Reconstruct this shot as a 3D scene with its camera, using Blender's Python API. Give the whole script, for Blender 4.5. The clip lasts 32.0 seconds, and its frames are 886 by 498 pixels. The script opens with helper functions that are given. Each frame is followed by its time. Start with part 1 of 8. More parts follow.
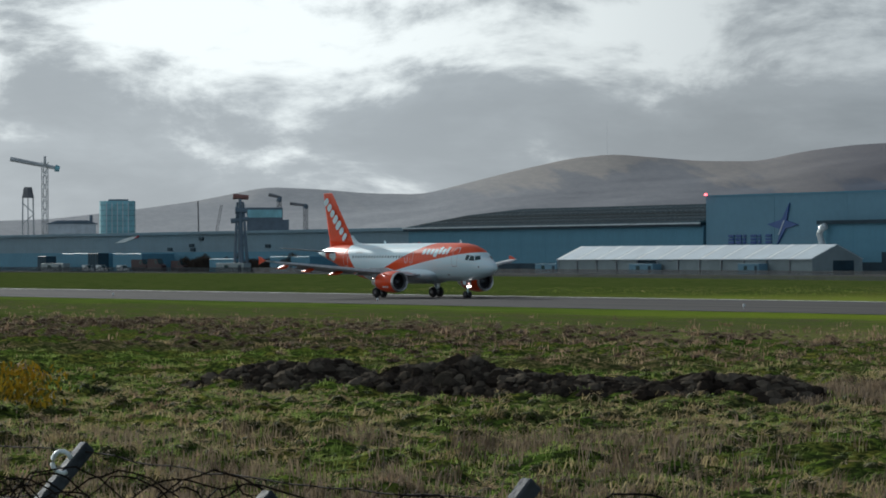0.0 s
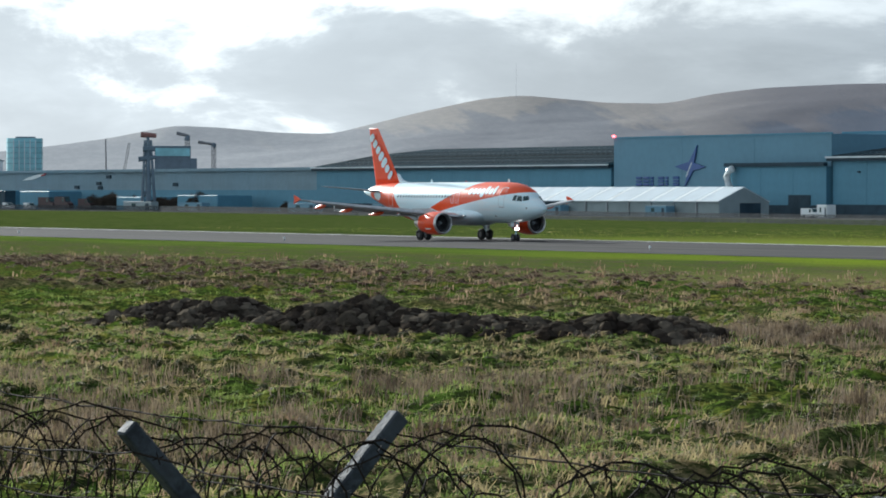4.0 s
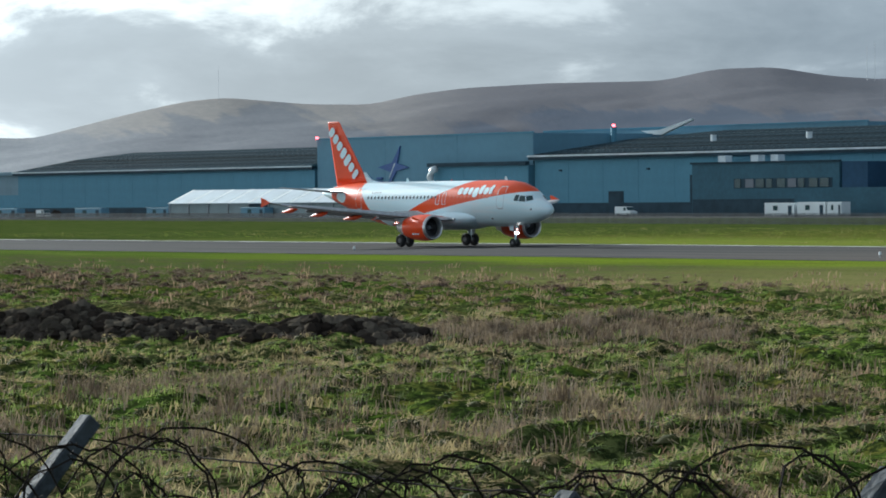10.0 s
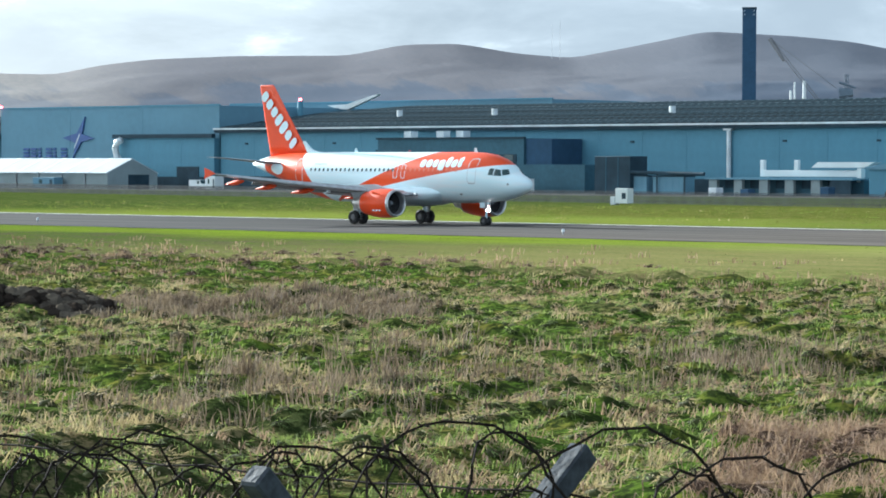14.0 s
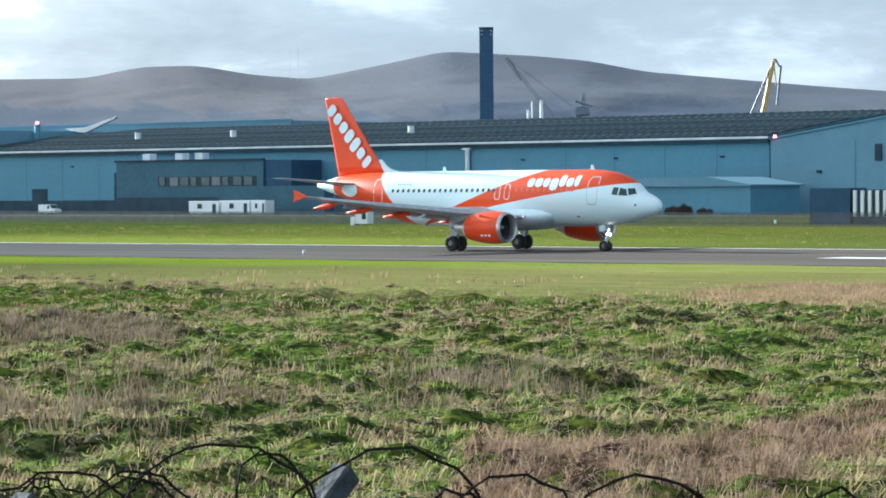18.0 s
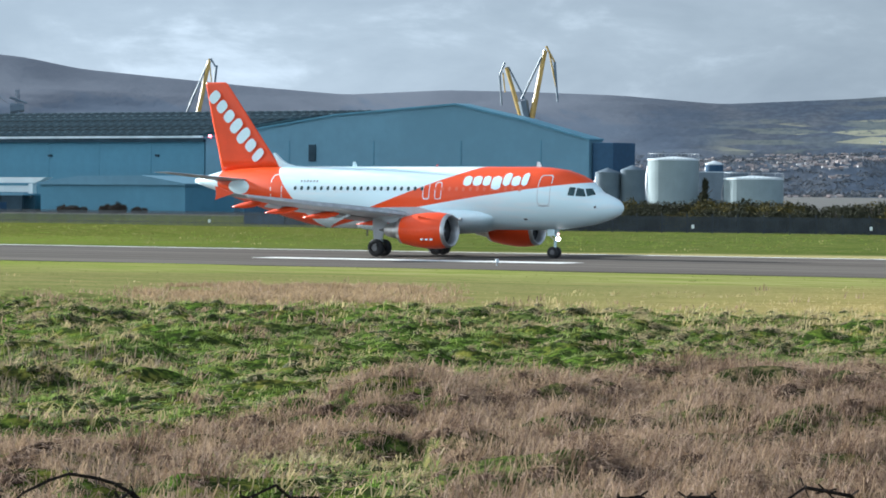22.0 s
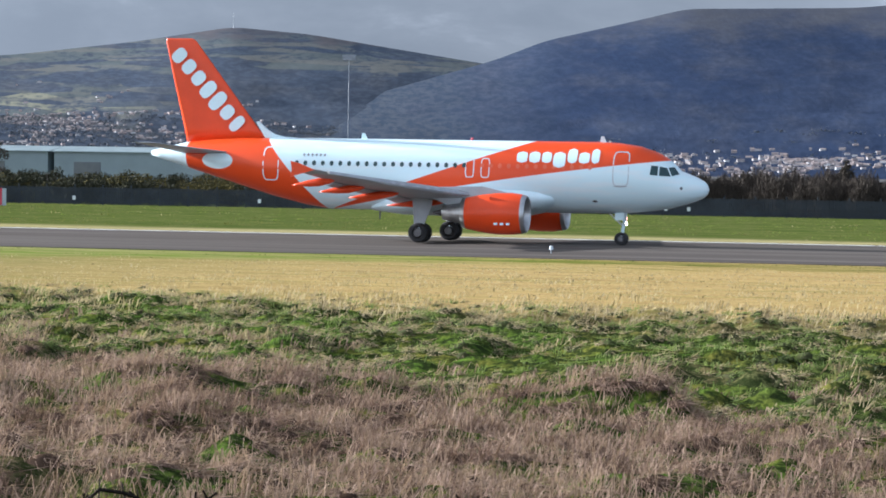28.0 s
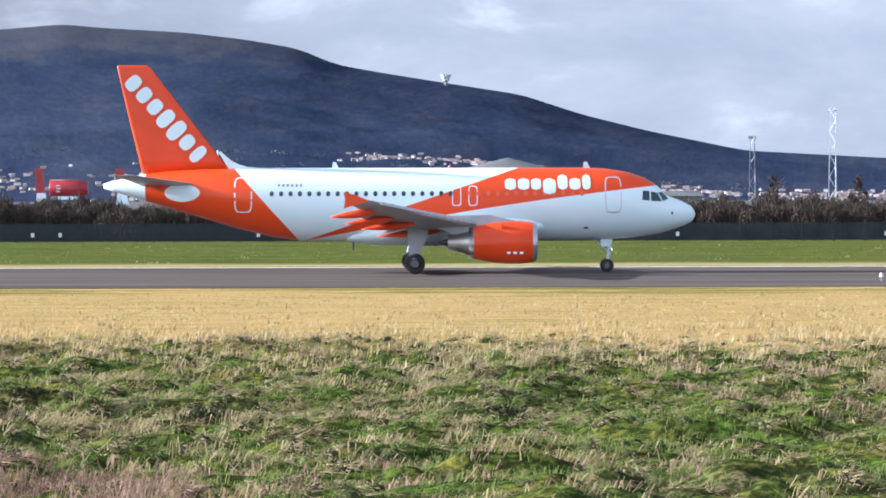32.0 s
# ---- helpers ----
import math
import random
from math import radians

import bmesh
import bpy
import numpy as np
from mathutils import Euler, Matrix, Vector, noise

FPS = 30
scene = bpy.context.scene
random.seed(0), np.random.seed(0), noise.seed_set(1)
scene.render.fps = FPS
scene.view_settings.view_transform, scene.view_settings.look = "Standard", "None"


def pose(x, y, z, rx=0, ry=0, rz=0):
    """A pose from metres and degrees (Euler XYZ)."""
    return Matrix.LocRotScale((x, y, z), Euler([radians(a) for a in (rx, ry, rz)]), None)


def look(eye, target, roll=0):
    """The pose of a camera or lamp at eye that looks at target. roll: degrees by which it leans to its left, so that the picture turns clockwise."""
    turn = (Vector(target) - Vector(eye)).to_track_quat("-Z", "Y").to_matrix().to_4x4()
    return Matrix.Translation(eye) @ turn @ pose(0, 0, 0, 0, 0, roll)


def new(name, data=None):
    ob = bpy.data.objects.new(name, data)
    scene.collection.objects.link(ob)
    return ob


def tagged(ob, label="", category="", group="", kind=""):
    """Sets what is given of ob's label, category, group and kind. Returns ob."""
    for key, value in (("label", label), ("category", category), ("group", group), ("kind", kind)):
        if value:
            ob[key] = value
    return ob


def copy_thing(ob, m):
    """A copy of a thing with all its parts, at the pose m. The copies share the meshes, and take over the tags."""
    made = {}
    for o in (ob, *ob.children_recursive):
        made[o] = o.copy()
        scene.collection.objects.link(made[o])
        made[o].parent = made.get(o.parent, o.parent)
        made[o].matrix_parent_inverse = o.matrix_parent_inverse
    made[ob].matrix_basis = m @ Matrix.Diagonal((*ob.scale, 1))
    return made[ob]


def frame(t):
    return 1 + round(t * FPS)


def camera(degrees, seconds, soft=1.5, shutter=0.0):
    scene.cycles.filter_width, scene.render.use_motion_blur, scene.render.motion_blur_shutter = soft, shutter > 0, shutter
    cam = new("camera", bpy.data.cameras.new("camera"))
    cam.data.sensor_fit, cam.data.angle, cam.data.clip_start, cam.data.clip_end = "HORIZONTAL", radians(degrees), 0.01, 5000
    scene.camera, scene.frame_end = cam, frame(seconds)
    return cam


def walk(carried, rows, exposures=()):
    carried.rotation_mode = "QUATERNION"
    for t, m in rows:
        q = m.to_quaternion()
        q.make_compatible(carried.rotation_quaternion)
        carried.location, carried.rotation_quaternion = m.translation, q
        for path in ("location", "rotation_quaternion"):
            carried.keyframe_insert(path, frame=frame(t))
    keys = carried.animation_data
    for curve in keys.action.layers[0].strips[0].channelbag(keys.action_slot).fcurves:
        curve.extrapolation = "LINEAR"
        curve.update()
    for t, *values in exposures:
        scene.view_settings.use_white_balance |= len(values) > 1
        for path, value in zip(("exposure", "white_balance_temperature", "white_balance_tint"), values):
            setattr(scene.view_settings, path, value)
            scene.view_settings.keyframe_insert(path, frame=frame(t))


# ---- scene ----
cam = camera(15.76, 32.0, soft=1.8)
EYE_Z = 4.4


# the holder's sway, in metres to the right of the view and up
SWAY = ((0, -0.125, 0.025), (1, -0.125, 0.02), (1.5, -0.10, 0.012), (2, 0.0, 0.0), (3, 0.0, 0.0), (6, 0.012, 0.0), (8, 0.035, -0.005), (10.5, 0.05, -0.005),
        (13.5, 0.03, 0.0), (15.5, 0.0, 0.0), (18.5, -0.03, 0.0), (32, -0.03, 0.0))


def aim(t, yaw, tilt, roll):
    """The camera's pose in the holder's grip: yaw clockwise from the runway's cross direction."""
    ts = [r[0] for r in SWAY]
    side, up = (float(np.interp(t, ts, [r[i] for r in SWAY])) for i in (1, 2))
    return pose(side * math.cos(radians(yaw)), -side * math.sin(radians(yaw)), EYE_Z + up, 90 + tilt, 0, -yaw) @ pose(0, 0, 0, 0, 0, roll)


walk(cam, [(t, aim(t, a, b, c)) for t, a, b, c in (
    (0, -58.441, 0.144, -0.225), (0.5, -57.939, 0.056, -0.562), (1, -57.989, -0.305, -0.735), (1.5, -57.891, -0.545, -0.173),
    (2, -57.919, -0.223, 0.263), (2.5, -57.255, -0.638, -0.170), (3, -57.200, -0.878, 0.108), (5.5, -55.144, -0.757, -0.462),
    (6, -54.315, -0.745, -0.533), (6.5, -54.035, -0.871, 0.080), (7, -53.947, -0.677, 0.005), (7.5, -53.209, -0.308, -0.016),
    (8, -52.812, -0.893, -0.476), (8.5, -52.308, -0.509, -0.475), (9, -52.596, -0.618, -0.217), (9.5, -52.114, -0.812, -0.693),
    (10, -51.520, -0.911, -0.540), (10.5, -50.625, -1.099, -0.357), (11, -50.403, -1.091, -0.467), (11.5, -49.622, -1.060, -0.536),
    (12, -48.883, -0.825, -0.086), (12.5, -48.288, -0.766, 0.014), (13, -47.812, -1.103, 0.298), (13.5, -46.807, -1.522, -0.026),
    (14, -45.886, -1.396, 0.228), (14.5, -45.050, -0.718, 0.633), (15, -43.946, -0.587, 0.770), (15.5, -43.621, -0.624, 0.299),
    (17.5, -41.865, -1.167, -0.542), (18, -41.238, -1.027, -0.392), (18.5, -39.827, -0.926, 0.283), (19, -38.138, -1.158, 0.204),
    (19.5, -37.109, -1.416, 0.117), (20, -36.149, -1.009, 0.057), (20.5, -34.921, -1.048, -0.314), (21, -33.304, -0.436, 0.542),
    (21.5, -32.000, -0.801, 0.360), (22, -31.134, -1.056, 0.310), (22.5, -30.201, -0.887, 0.083), (23, -28.947, -1.277, -0.152),
    (23.5, -27.699, -1.261, -0.044), (24, -26.969, -0.702, -0.293), (24.5, -25.709, -1.288, 0.038), (25, -24.684, -1.253, -0.100),
    (25.5, -23.084, -1.364, 0.193), (26, -20.751, -0.979, 0.045), (26.5, -17.979, -1.055, 0.703), (28.5, -11.826, -1.380, 0.610),
    (29, -9.473, -0.883, 0.413), (29.5, -7.864, -0.603, 0.152), (30, -6.078, -0.679, -0.118), (30.5, -4.373, -0.782, 0.373),
    (31, -1.444, -0.826, -0.067), (31.5, -0.003, -1.181, -0.359), (32, 1.803, -0.967, -0.108))],
    exposures=[(0, -0.40, 5935, 5), (1, -0.28, 5905, 5), (1.5, 0.0, 5905, 5), (2, 0.36, 5905, 5), (3, 0.44, 5905, 5), (6, 0.15, 5755, 3), (9, 0.12, 5735, 2), (10, 0.22, 5735, 2), (10.5, 0.48, 5735, 2), (11, 0.55, 5735, 2), (12, 0.62, 5725, 2), (13, 0.9, 5715, 2), (15, 1.15, 5695, 2), (18, 1.12, 5675, 2), (20, 1.10, 5655, 3), (21, 1.10, 5665, 3), (23, 0.80, 5665, 5), (26, 0.81, 5655, 7), (29, 0.93, 5615, 14), (32, 1.06, 5685, 17)])

# ---- sky, sun ----
SUN_AZ, SUN_EL = -86.0, 17.5


def nodes_of(tree_owner):
    tree_owner.use_nodes = True
    nt = tree_owner.node_tree
    nt.nodes.clear()
    return nt


class Net:
    """Short hand to wire shader nodes."""

    def __init__(self, owner):
        self.nt = nodes_of(owner)

    def n(self, kind, values=None, **props):
        node = self.nt.nodes.new(kind)
        if "operation" in props:
            node.operation = props["operation"]
        if "use_clamp" in props:
            node.use_clamp = props["use_clamp"]
        if "interpolation_type" in props:
            node.interpolation_type = props["interpolation_type"]
        if "data_type" in props:
            node.data_type = props["data_type"]
        for key, value in (values or {}).items():
            if isinstance(value, bpy.types.NodeSocket):
                self.nt.links.new(value, node.inputs[key])
            else:
                node.inputs[key].default_value = value
        return node

    def math(self, op, a, b=0.0, c=0.0, clamp=False):
        return self.n("ShaderNodeMath", {0: a, 1: b, 2: c}, operation=op, use_clamp=clamp).outputs[0]

    def step(self, x, lo, hi):
        return self.n("ShaderNodeMapRange", {0: x, 1: lo, 2: hi, 3: 0.0, 4: 1.0}, interpolation_type="SMOOTHSTEP").outputs[0]

    def mix(self, f, a, b):
        node = self.n("ShaderNodeMix", data_type="RGBA")
        for i, v in ((0, f), (6, a), (7, b)):
            if isinstance(v, bpy.types.NodeSocket):
                self.nt.links.new(v, node.inputs[i])
            else:
                node.inputs[i].default_value = v if i == 0 else (*v[:3], 1)
        return node.outputs[2]

    def noise(self, vec, scale, detail=4.0, rough=0.55):
        return self.n("ShaderNodeTexNoise", {"Vector": vec, "Scale": scale, "Detail": detail, "Roughness": rough}).outputs[0]

    def sep(self, vec):
        return self.n("ShaderNodeSeparateXYZ", {0: vec}).outputs

    def comb(self, x, y, z):
        return self.n("ShaderNodeCombineXYZ", {0: x, 1: y, 2: z}).outputs[0]


world = bpy.data.worlds.new("sky")
scene.world = world
net = Net(world)
sky = net.n("ShaderNodeTexSky")
sky.sky_type, sky.sun_disc = "NISHITA", False
sky.sun_elevation, sky.sun_rotation = radians(SUN_EL), radians(SUN_AZ)
ray_dir = net.n("ShaderNodeTexCoord").outputs["Generated"]
dx, dy, dz = net.sep(ray_dir)
az_deg = net.math("MULTIPLY", net.math("ARCTAN2", dx, dy), 57.2958)
el_deg = net.math("MULTIPLY", net.math("ARCSINE", dz), 57.2958)
lumps = net.n("ShaderNodeTexNoise", {"Vector": net.comb(net.math("MULTIPLY", az_deg, 0.27), net.math("MULTIPLY", el_deg, 0.62), 2.0), "Scale": 1.0, "Detail": 7.0,
                                     "Roughness": 0.6, "Distortion": 0.25}).outputs[0]
veil = net.noise(net.comb(net.math("MULTIPLY", az_deg, 0.09), net.math("MULTIPLY", el_deg, 0.42), 4.0), 1.0, 6.0, 0.6)


def round_the_sky(values):
    """A value that changes with the bearing, given at bearings from -180 to 180 degrees."""
    ramp = net.n("ShaderNodeValToRGB", {0: net.n("ShaderNodeMapRange", {0: az_deg, 1: -180.0, 2: 180.0, 3: 0.0, 4: 1.0}).outputs[0]})
    el = ramp.color_ramp.elements
    while len(el) < len(values):
        el.new(0.5)
    for i, (bearing_, v) in enumerate(values):
        el[i].position, el[i].color = (bearing_ + 180) / 360, (v / 2, v / 2, v / 2, 1)
    return net.math("MULTIPLY", ramp.outputs[0], 2.0)


thin = round_the_sky(((-100, 0.85), (-56, 0.85), (-51, 0.3), (-42, 0.1), (-34, 0.1), (-30, 0.25), (-22, 0.22), (-12, 0.2), (0, 0.25), (20, 0.2)))
bright = net.math("MULTIPLY", round_the_sky(((-180, 1.4), (-130, 1.2), (-100, 0.95), (-60, 0.88), (-54, 0.67), (-49, 0.58), (-43, 0.54), (-36, 0.56), (-28, 0.45), (-22, 0.37), (-14, 0.33), (-8, 0.33), (-3, 0.46), (0, 0.54), (30, 0.6), (80, 1.25), (130, 1.4), (180, 1.4))), 1.3)
level = net.math("SUBTRACT", 0.63, net.math("MULTIPLY", net.math("MULTIPLY", thin, 0.25), net.step(el_deg, 1.2, 4.2)))
gap_light = net.step(net.math("SUBTRACT", lumps, level), -0.08, 0.12)
grey = net.mix(net.step(net.math("ADD", net.math("MULTIPLY", lumps, 0.6), net.math("MULTIPLY", veil, 0.4)), 0.36, 0.62), (0.27, 0.315, 0.365), (0.52, 0.565, 0.61))
near_sun = net.step(az_deg, -40.0, -58.0)
white = net.mix(near_sun, (0.62, 0.665, 0.72), (1.18, 1.17, 1.12))
even = net.math("MULTIPLY", net.step(az_deg, -51.0, -42.0), 0.6)
grey = net.mix(even, grey, (0.415, 0.455, 0.505))
grey = net.mix(net.math("MULTIPLY", net.step(az_deg, -42.0, -54.0), 0.5), grey, (0.645, 0.635, 0.615))
clouds = net.mix(gap_light, grey, white)
cover = net.math("SUBTRACT", 0.96, net.math("MULTIPLY", net.step(dz, 0.10, 0.40), 0.62))
clear = net.n("ShaderNodeBackground", {0: sky.outputs[0], 1: 0.05}).outputs[0]
cloud = net.n("ShaderNodeBackground", {0: clouds, 1: bright}).outputs[0]
both = net.n("ShaderNodeMixShader", {0: cover, 1: clear, 2: cloud}).outputs[0]
net.n("ShaderNodeOutputWorld", {0: both})

sun = new("sun", bpy.data.lights.new("sun", "SUN"))
sun.data.energy, sun.data.angle, sun.data.color = 7.2, radians(0.6), (1.0, 0.94, 0.85)
sun.matrix_world = look((0, 0, 0), (-math.sin(radians(SUN_AZ)) * math.cos(radians(SUN_EL)),
                                   -math.cos(radians(SUN_AZ)) * math.cos(radians(SUN_EL)), -math.sin(radians(SUN_EL))))


# ---- materials ----
def material(name, colour, rough=0.6, metal=0.0, vary=0.25, scale=1.5, fine_scale=18.0, bump=0.15, stain=None, spec=0.5):
    """A surface with colour variation at two scales, a stain tone and fine relief."""
    m = bpy.data.materials.new(name)
    net = Net(m)
    vec = net.n("ShaderNodeTexCoord").outputs["Object"]
    a, b = net.noise(vec, scale, 5.0), net.noise(vec, fine_scale, 3.0)
    dark = tuple(c * (1 - vary) for c in colour)
    lite = tuple(min(1.0, c * (1 + vary)) for c in colour)
    col = net.mix(net.step(net.math("ADD", net.math("MULTIPLY", a, 0.65), net.math("MULTIPLY", b, 0.35)), 0.35, 0.65), dark, lite)
    if stain:
        col = net.mix(net.math("MULTIPLY", net.step(a, 0.55, 0.72), 0.7), col, stain)
    bs = net.n("ShaderNodeBsdfPrincipled", {"Base Color": col, "Roughness": net.math("ADD", net.math("MULTIPLY", b, 0.2), rough - 0.1, clamp=True),
                                            "Metallic": metal, "Specular IOR Level": spec})
    if bump:
        net.nt.links.new(net.n("ShaderNodeBump", {"Strength": bump, "Distance": 0.02, "Height": b}).outputs[0], bs.inputs["Normal"])
    net.n("ShaderNodeOutputMaterial", {0: bs.outputs[0]})
    return m


def lamp_glow(name, colour, power):
    m = bpy.data.materials.new(name)
    net = Net(m)
    net.n("ShaderNodeOutputMaterial", {0: net.n("ShaderNodeEmission", {0: (*colour, 1), 1: power}).outputs[0]})
    return m


def random_material(name, colours, rough=0.8, per_object=False, spec=0.1, thin_leaf=0.0, mottle=(3.0, 0.5), shade=(0.05, 0.045, 0.035), patchy=0.0):
    """Each loose piece takes its own tone, or one near its neighbours' where patchy; a thin leaf lets light through."""
    m = bpy.data.materials.new(name)
    net = Net(m)
    if per_object:
        rnd = net.n("ShaderNodeObjectInfo").outputs["Random"]
    else:
        rnd = net.n("ShaderNodeNewGeometry").outputs["Random Per Island"]
    vec = net.n("ShaderNodeTexCoord").outputs["Object"]
    if patchy:
        broad = net.math("MULTIPLY", net.math("SUBTRACT", net.noise(vec, patchy, 3.0), 0.5), 2.6)
        rnd = net.math("ADD", net.math("MULTIPLY", rnd, 0.45), net.math("ADD", broad, 0.28), clamp=True)
    ramp = net.n("ShaderNodeValToRGB", {0: rnd})
    el = ramp.color_ramp.elements
    while len(el) < len(colours):
        el.new(0.5)
    for i, c in enumerate(colours):
        el[i].position = i / (len(colours) - 1)
        el[i].color = (*c, 1)
    col = net.mix(net.math("MULTIPLY", net.noise(vec, mottle[0]), mottle[1]), ramp.outputs[0], shade)
    bs = net.n("ShaderNodeBsdfPrincipled", {"Base Color": col, "Roughness": rough, "Specular IOR Level": spec}).outputs[0]
    if thin_leaf:
        bs = net.n("ShaderNodeMixShader", {0: thin_leaf, 1: bs, 2: net.n("ShaderNodeBsdfTranslucent", {0: net.n("ShaderNodeVectorMath", {0: col, 1: (1.5, 1.5, 1.2)}, operation="MULTIPLY").outputs[0]}).outputs[0]}).outputs[0]
    net.n("ShaderNodeOutputMaterial", {0: bs})
    return m


ORANGE, WHITE = (0.66, 0.058, 0.008), (0.60, 0.75, 0.80)
white_paint = material("white_paint", WHITE, 0.28, vary=0.05, scale=0.5, bump=0.02)
orange_paint = material("orange_paint", ORANGE, 0.34, vary=0.07, scale=0.6, bump=0.02, spec=0.3)
grey_paint = material("grey_paint", (0.33, 0.355, 0.385), 0.4, vary=0.1, scale=0.7, bump=0.03)
bare_metal = material("bare_metal", (0.5, 0.5, 0.5), 0.42, 0.9, vary=0.15, scale=2)
dark_metal = material("dark_metal", (0.08, 0.08, 0.085), 0.45, 0.7, vary=0.3, scale=3)
tyre_rubber = material("tyre_rubber", (0.022, 0.022, 0.024), 0.8, vary=0.3, scale=4)
window_dark = material("window_dark", (0.02, 0.05, 0.055), 0.08, vary=0.2, scale=2, bump=0)
wall_blue = material("wall_blue", (0.092, 0.212, 0.288), 0.6, vary=0.08, scale=0.05, fine_scale=0.6, bump=0.05, stain=(0.078, 0.172, 0.235), spec=0.12)
wall_blue_light = material("wall_blue_light", (0.122, 0.230, 0.302), 0.6, vary=0.08, scale=0.04, fine_scale=0.5, bump=0.05, spec=0.12)
roof_dark = material("roof_dark", (0.020, 0.040, 0.050), 0.75, vary=0.3, scale=0.08, fine_scale=1.2, bump=0.1, stain=(0.020, 0.038, 0.047), spec=0.0)
# pale mottling paints the sunlit ticks along the roof ribs
rib_glints = material("rib_glints", (0.036, 0.064, 0.078), 0.6, vary=0.7, scale=0.35, fine_scale=1.6, stain=(0.30, 0.38, 0.40), spec=0.2)
fascia_dark = material("fascia_dark", (0.026, 0.048, 0.066), 0.6, vary=0.2, scale=0.3, spec=0.1)
trim_pale = material("trim_pale", (0.5, 0.55, 0.58), 0.5, vary=0.15, scale=0.3, fine_scale=3)
tent_white = material("tent_white", (0.40, 0.465, 0.51), 0.5, vary=0.08, scale=0.2, fine_scale=2)
logo_blue = material("logo_blue", (0.012, 0.060, 0.22), 0.45, vary=0.1)
office_grey = material("office_grey", (0.046, 0.102, 0.138), 0.6, vary=0.15, scale=0.1, fine_scale=1, spec=0.1)
concrete = material("concrete", (0.047, 0.053, 0.062), 0.75, vary=0.45, scale=6, fine_scale=40, bump=0.3, stain=(0.035, 0.037, 0.038), spec=0.15)
rust_wire = material("rust_wire", (0.018, 0.014, 0.012), 0.9, 0.0, vary=0.4, scale=20, fine_scale=80, spec=0.05)
soil = material("soil", (0.050, 0.041, 0.033), 0.95, vary=0.55, scale=2.5, fine_scale=9, bump=1.0, stain=(0.022, 0.02, 0.012), spec=0.0)
fence_grey = material("fence_grey", (0.037, 0.044, 0.053), 0.7, 0.0, vary=0.25, scale=0.5, spec=0.08)
steel_grey = material("steel_grey", (0.22, 0.24, 0.26), 0.5, 0.4, vary=0.2, scale=0.5)
tower_dark = material("tower_dark", (0.034, 0.072, 0.125), 0.7, vary=0.15, scale=0.1, fine_scale=1, spec=0.08)
crane_yellow = material("crane_yellow", (0.36, 0.24, 0.06), 0.5, vary=0.2, scale=0.3)
red_paint = material("red_paint", (0.40, 0.018, 0.04), 0.4, vary=0.15, scale=1)
tank_white = material("tank_white", (0.56, 0.61, 0.62), 0.5, vary=0.08, scale=0.15, stain=(0.45, 0.47, 0.46))
tank_grey = material("tank_grey", (0.13, 0.14, 0.145), 0.7, vary=0.12, scale=0.15, stain=(0.07, 0.08, 0.10), spec=0.1)
# darker tank paint, with passing cloud shade put into the colour
tank_shaded = material("tank_shaded", (0.085, 0.092, 0.102), 0.7, vary=0.12, scale=0.15, stain=(0.06, 0.066, 0.075), spec=0.05)
tank_pale = material("tank_pale", (0.21, 0.258, 0.27), 0.6, vary=0.12, scale=0.2, stain=(0.165, 0.20, 0.21), spec=0.1)
tank_dull = material("tank_dull", (0.165, 0.180, 0.205), 0.6, vary=0.12, scale=0.15, stain=(0.125, 0.138, 0.155), spec=0.05)
tail_red = material("tail_red", (0.27, 0.014, 0.018), 0.4, vary=0.15, scale=1)
silo_grey = material("silo_grey", (0.105, 0.135, 0.165), 0.6, vary=0.15, scale=0.3, spec=0.1)
hub_grey = material("hub_grey", (0.12, 0.12, 0.125), 0.5, 0.5, vary=0.2, scale=3)
blind_orange = material("blind_orange", (0.62, 0.10, 0.04), 0.4, vary=0.1)
red_lamp = lamp_glow("red_lamp", (1.0, 0.12, 0.14), 6.0)
white_lamp = lamp_glow("white_lamp", (1.0, 0.93, 0.85), 13.0)
pink_lamp = lamp_glow("pink_lamp", (1.0, 0.45, 0.38), 4.0)


# ---- building helpers ----
def finish(bm, name, mat_, parent=None, label="", smooth=False):
    me = bpy.data.meshes.new(name)
    bmesh.ops.recalc_face_normals(bm, faces=bm.faces)
    bm.to_mesh(me)
    bm.free()
    me.materials.append(mat_)
    if smooth:
        me.polygons.foreach_set("use_smooth", [True] * len(me.polygons))
    ob = new(name, me)
    if parent is not None:
        ob.parent = parent
    if label:
        ob["label"] = label
    return ob


def part(name, bm, mat_, parent, label="", smooth=False):
    return finish(bm, name, mat_, parent, label, smooth)


def thing(name, m, label, category, group="", kind=""):
    ob = new(name)
    ob.empty_display_size = 0.3
    ob.matrix_basis = m
    return tagged(ob, label, category, group, kind)


def add_box(bm, x0, x1, y0, y1, z0, z1, bevel=0.0):
    made = bmesh.ops.create_cube(bm, size=1.0, matrix=Matrix.LocRotScale(
        ((x0 + x1) / 2, (y0 + y1) / 2, (z0 + z1) / 2), None, (abs(x1 - x0), abs(y1 - y0), abs(z1 - z0))))
    if bevel:
        edges = {e for v in made["verts"] for e in v.link_edges}
        bmesh.ops.bevel(bm, geom=list(edges), offset=bevel, segments=1, affect="EDGES")
    return bm


def box(x0, x1, y0, y1, z0, z1, bevel=0.0):
    return add_box(bmesh.new(), x0, x1, y0, y1, z0, z1, bevel)


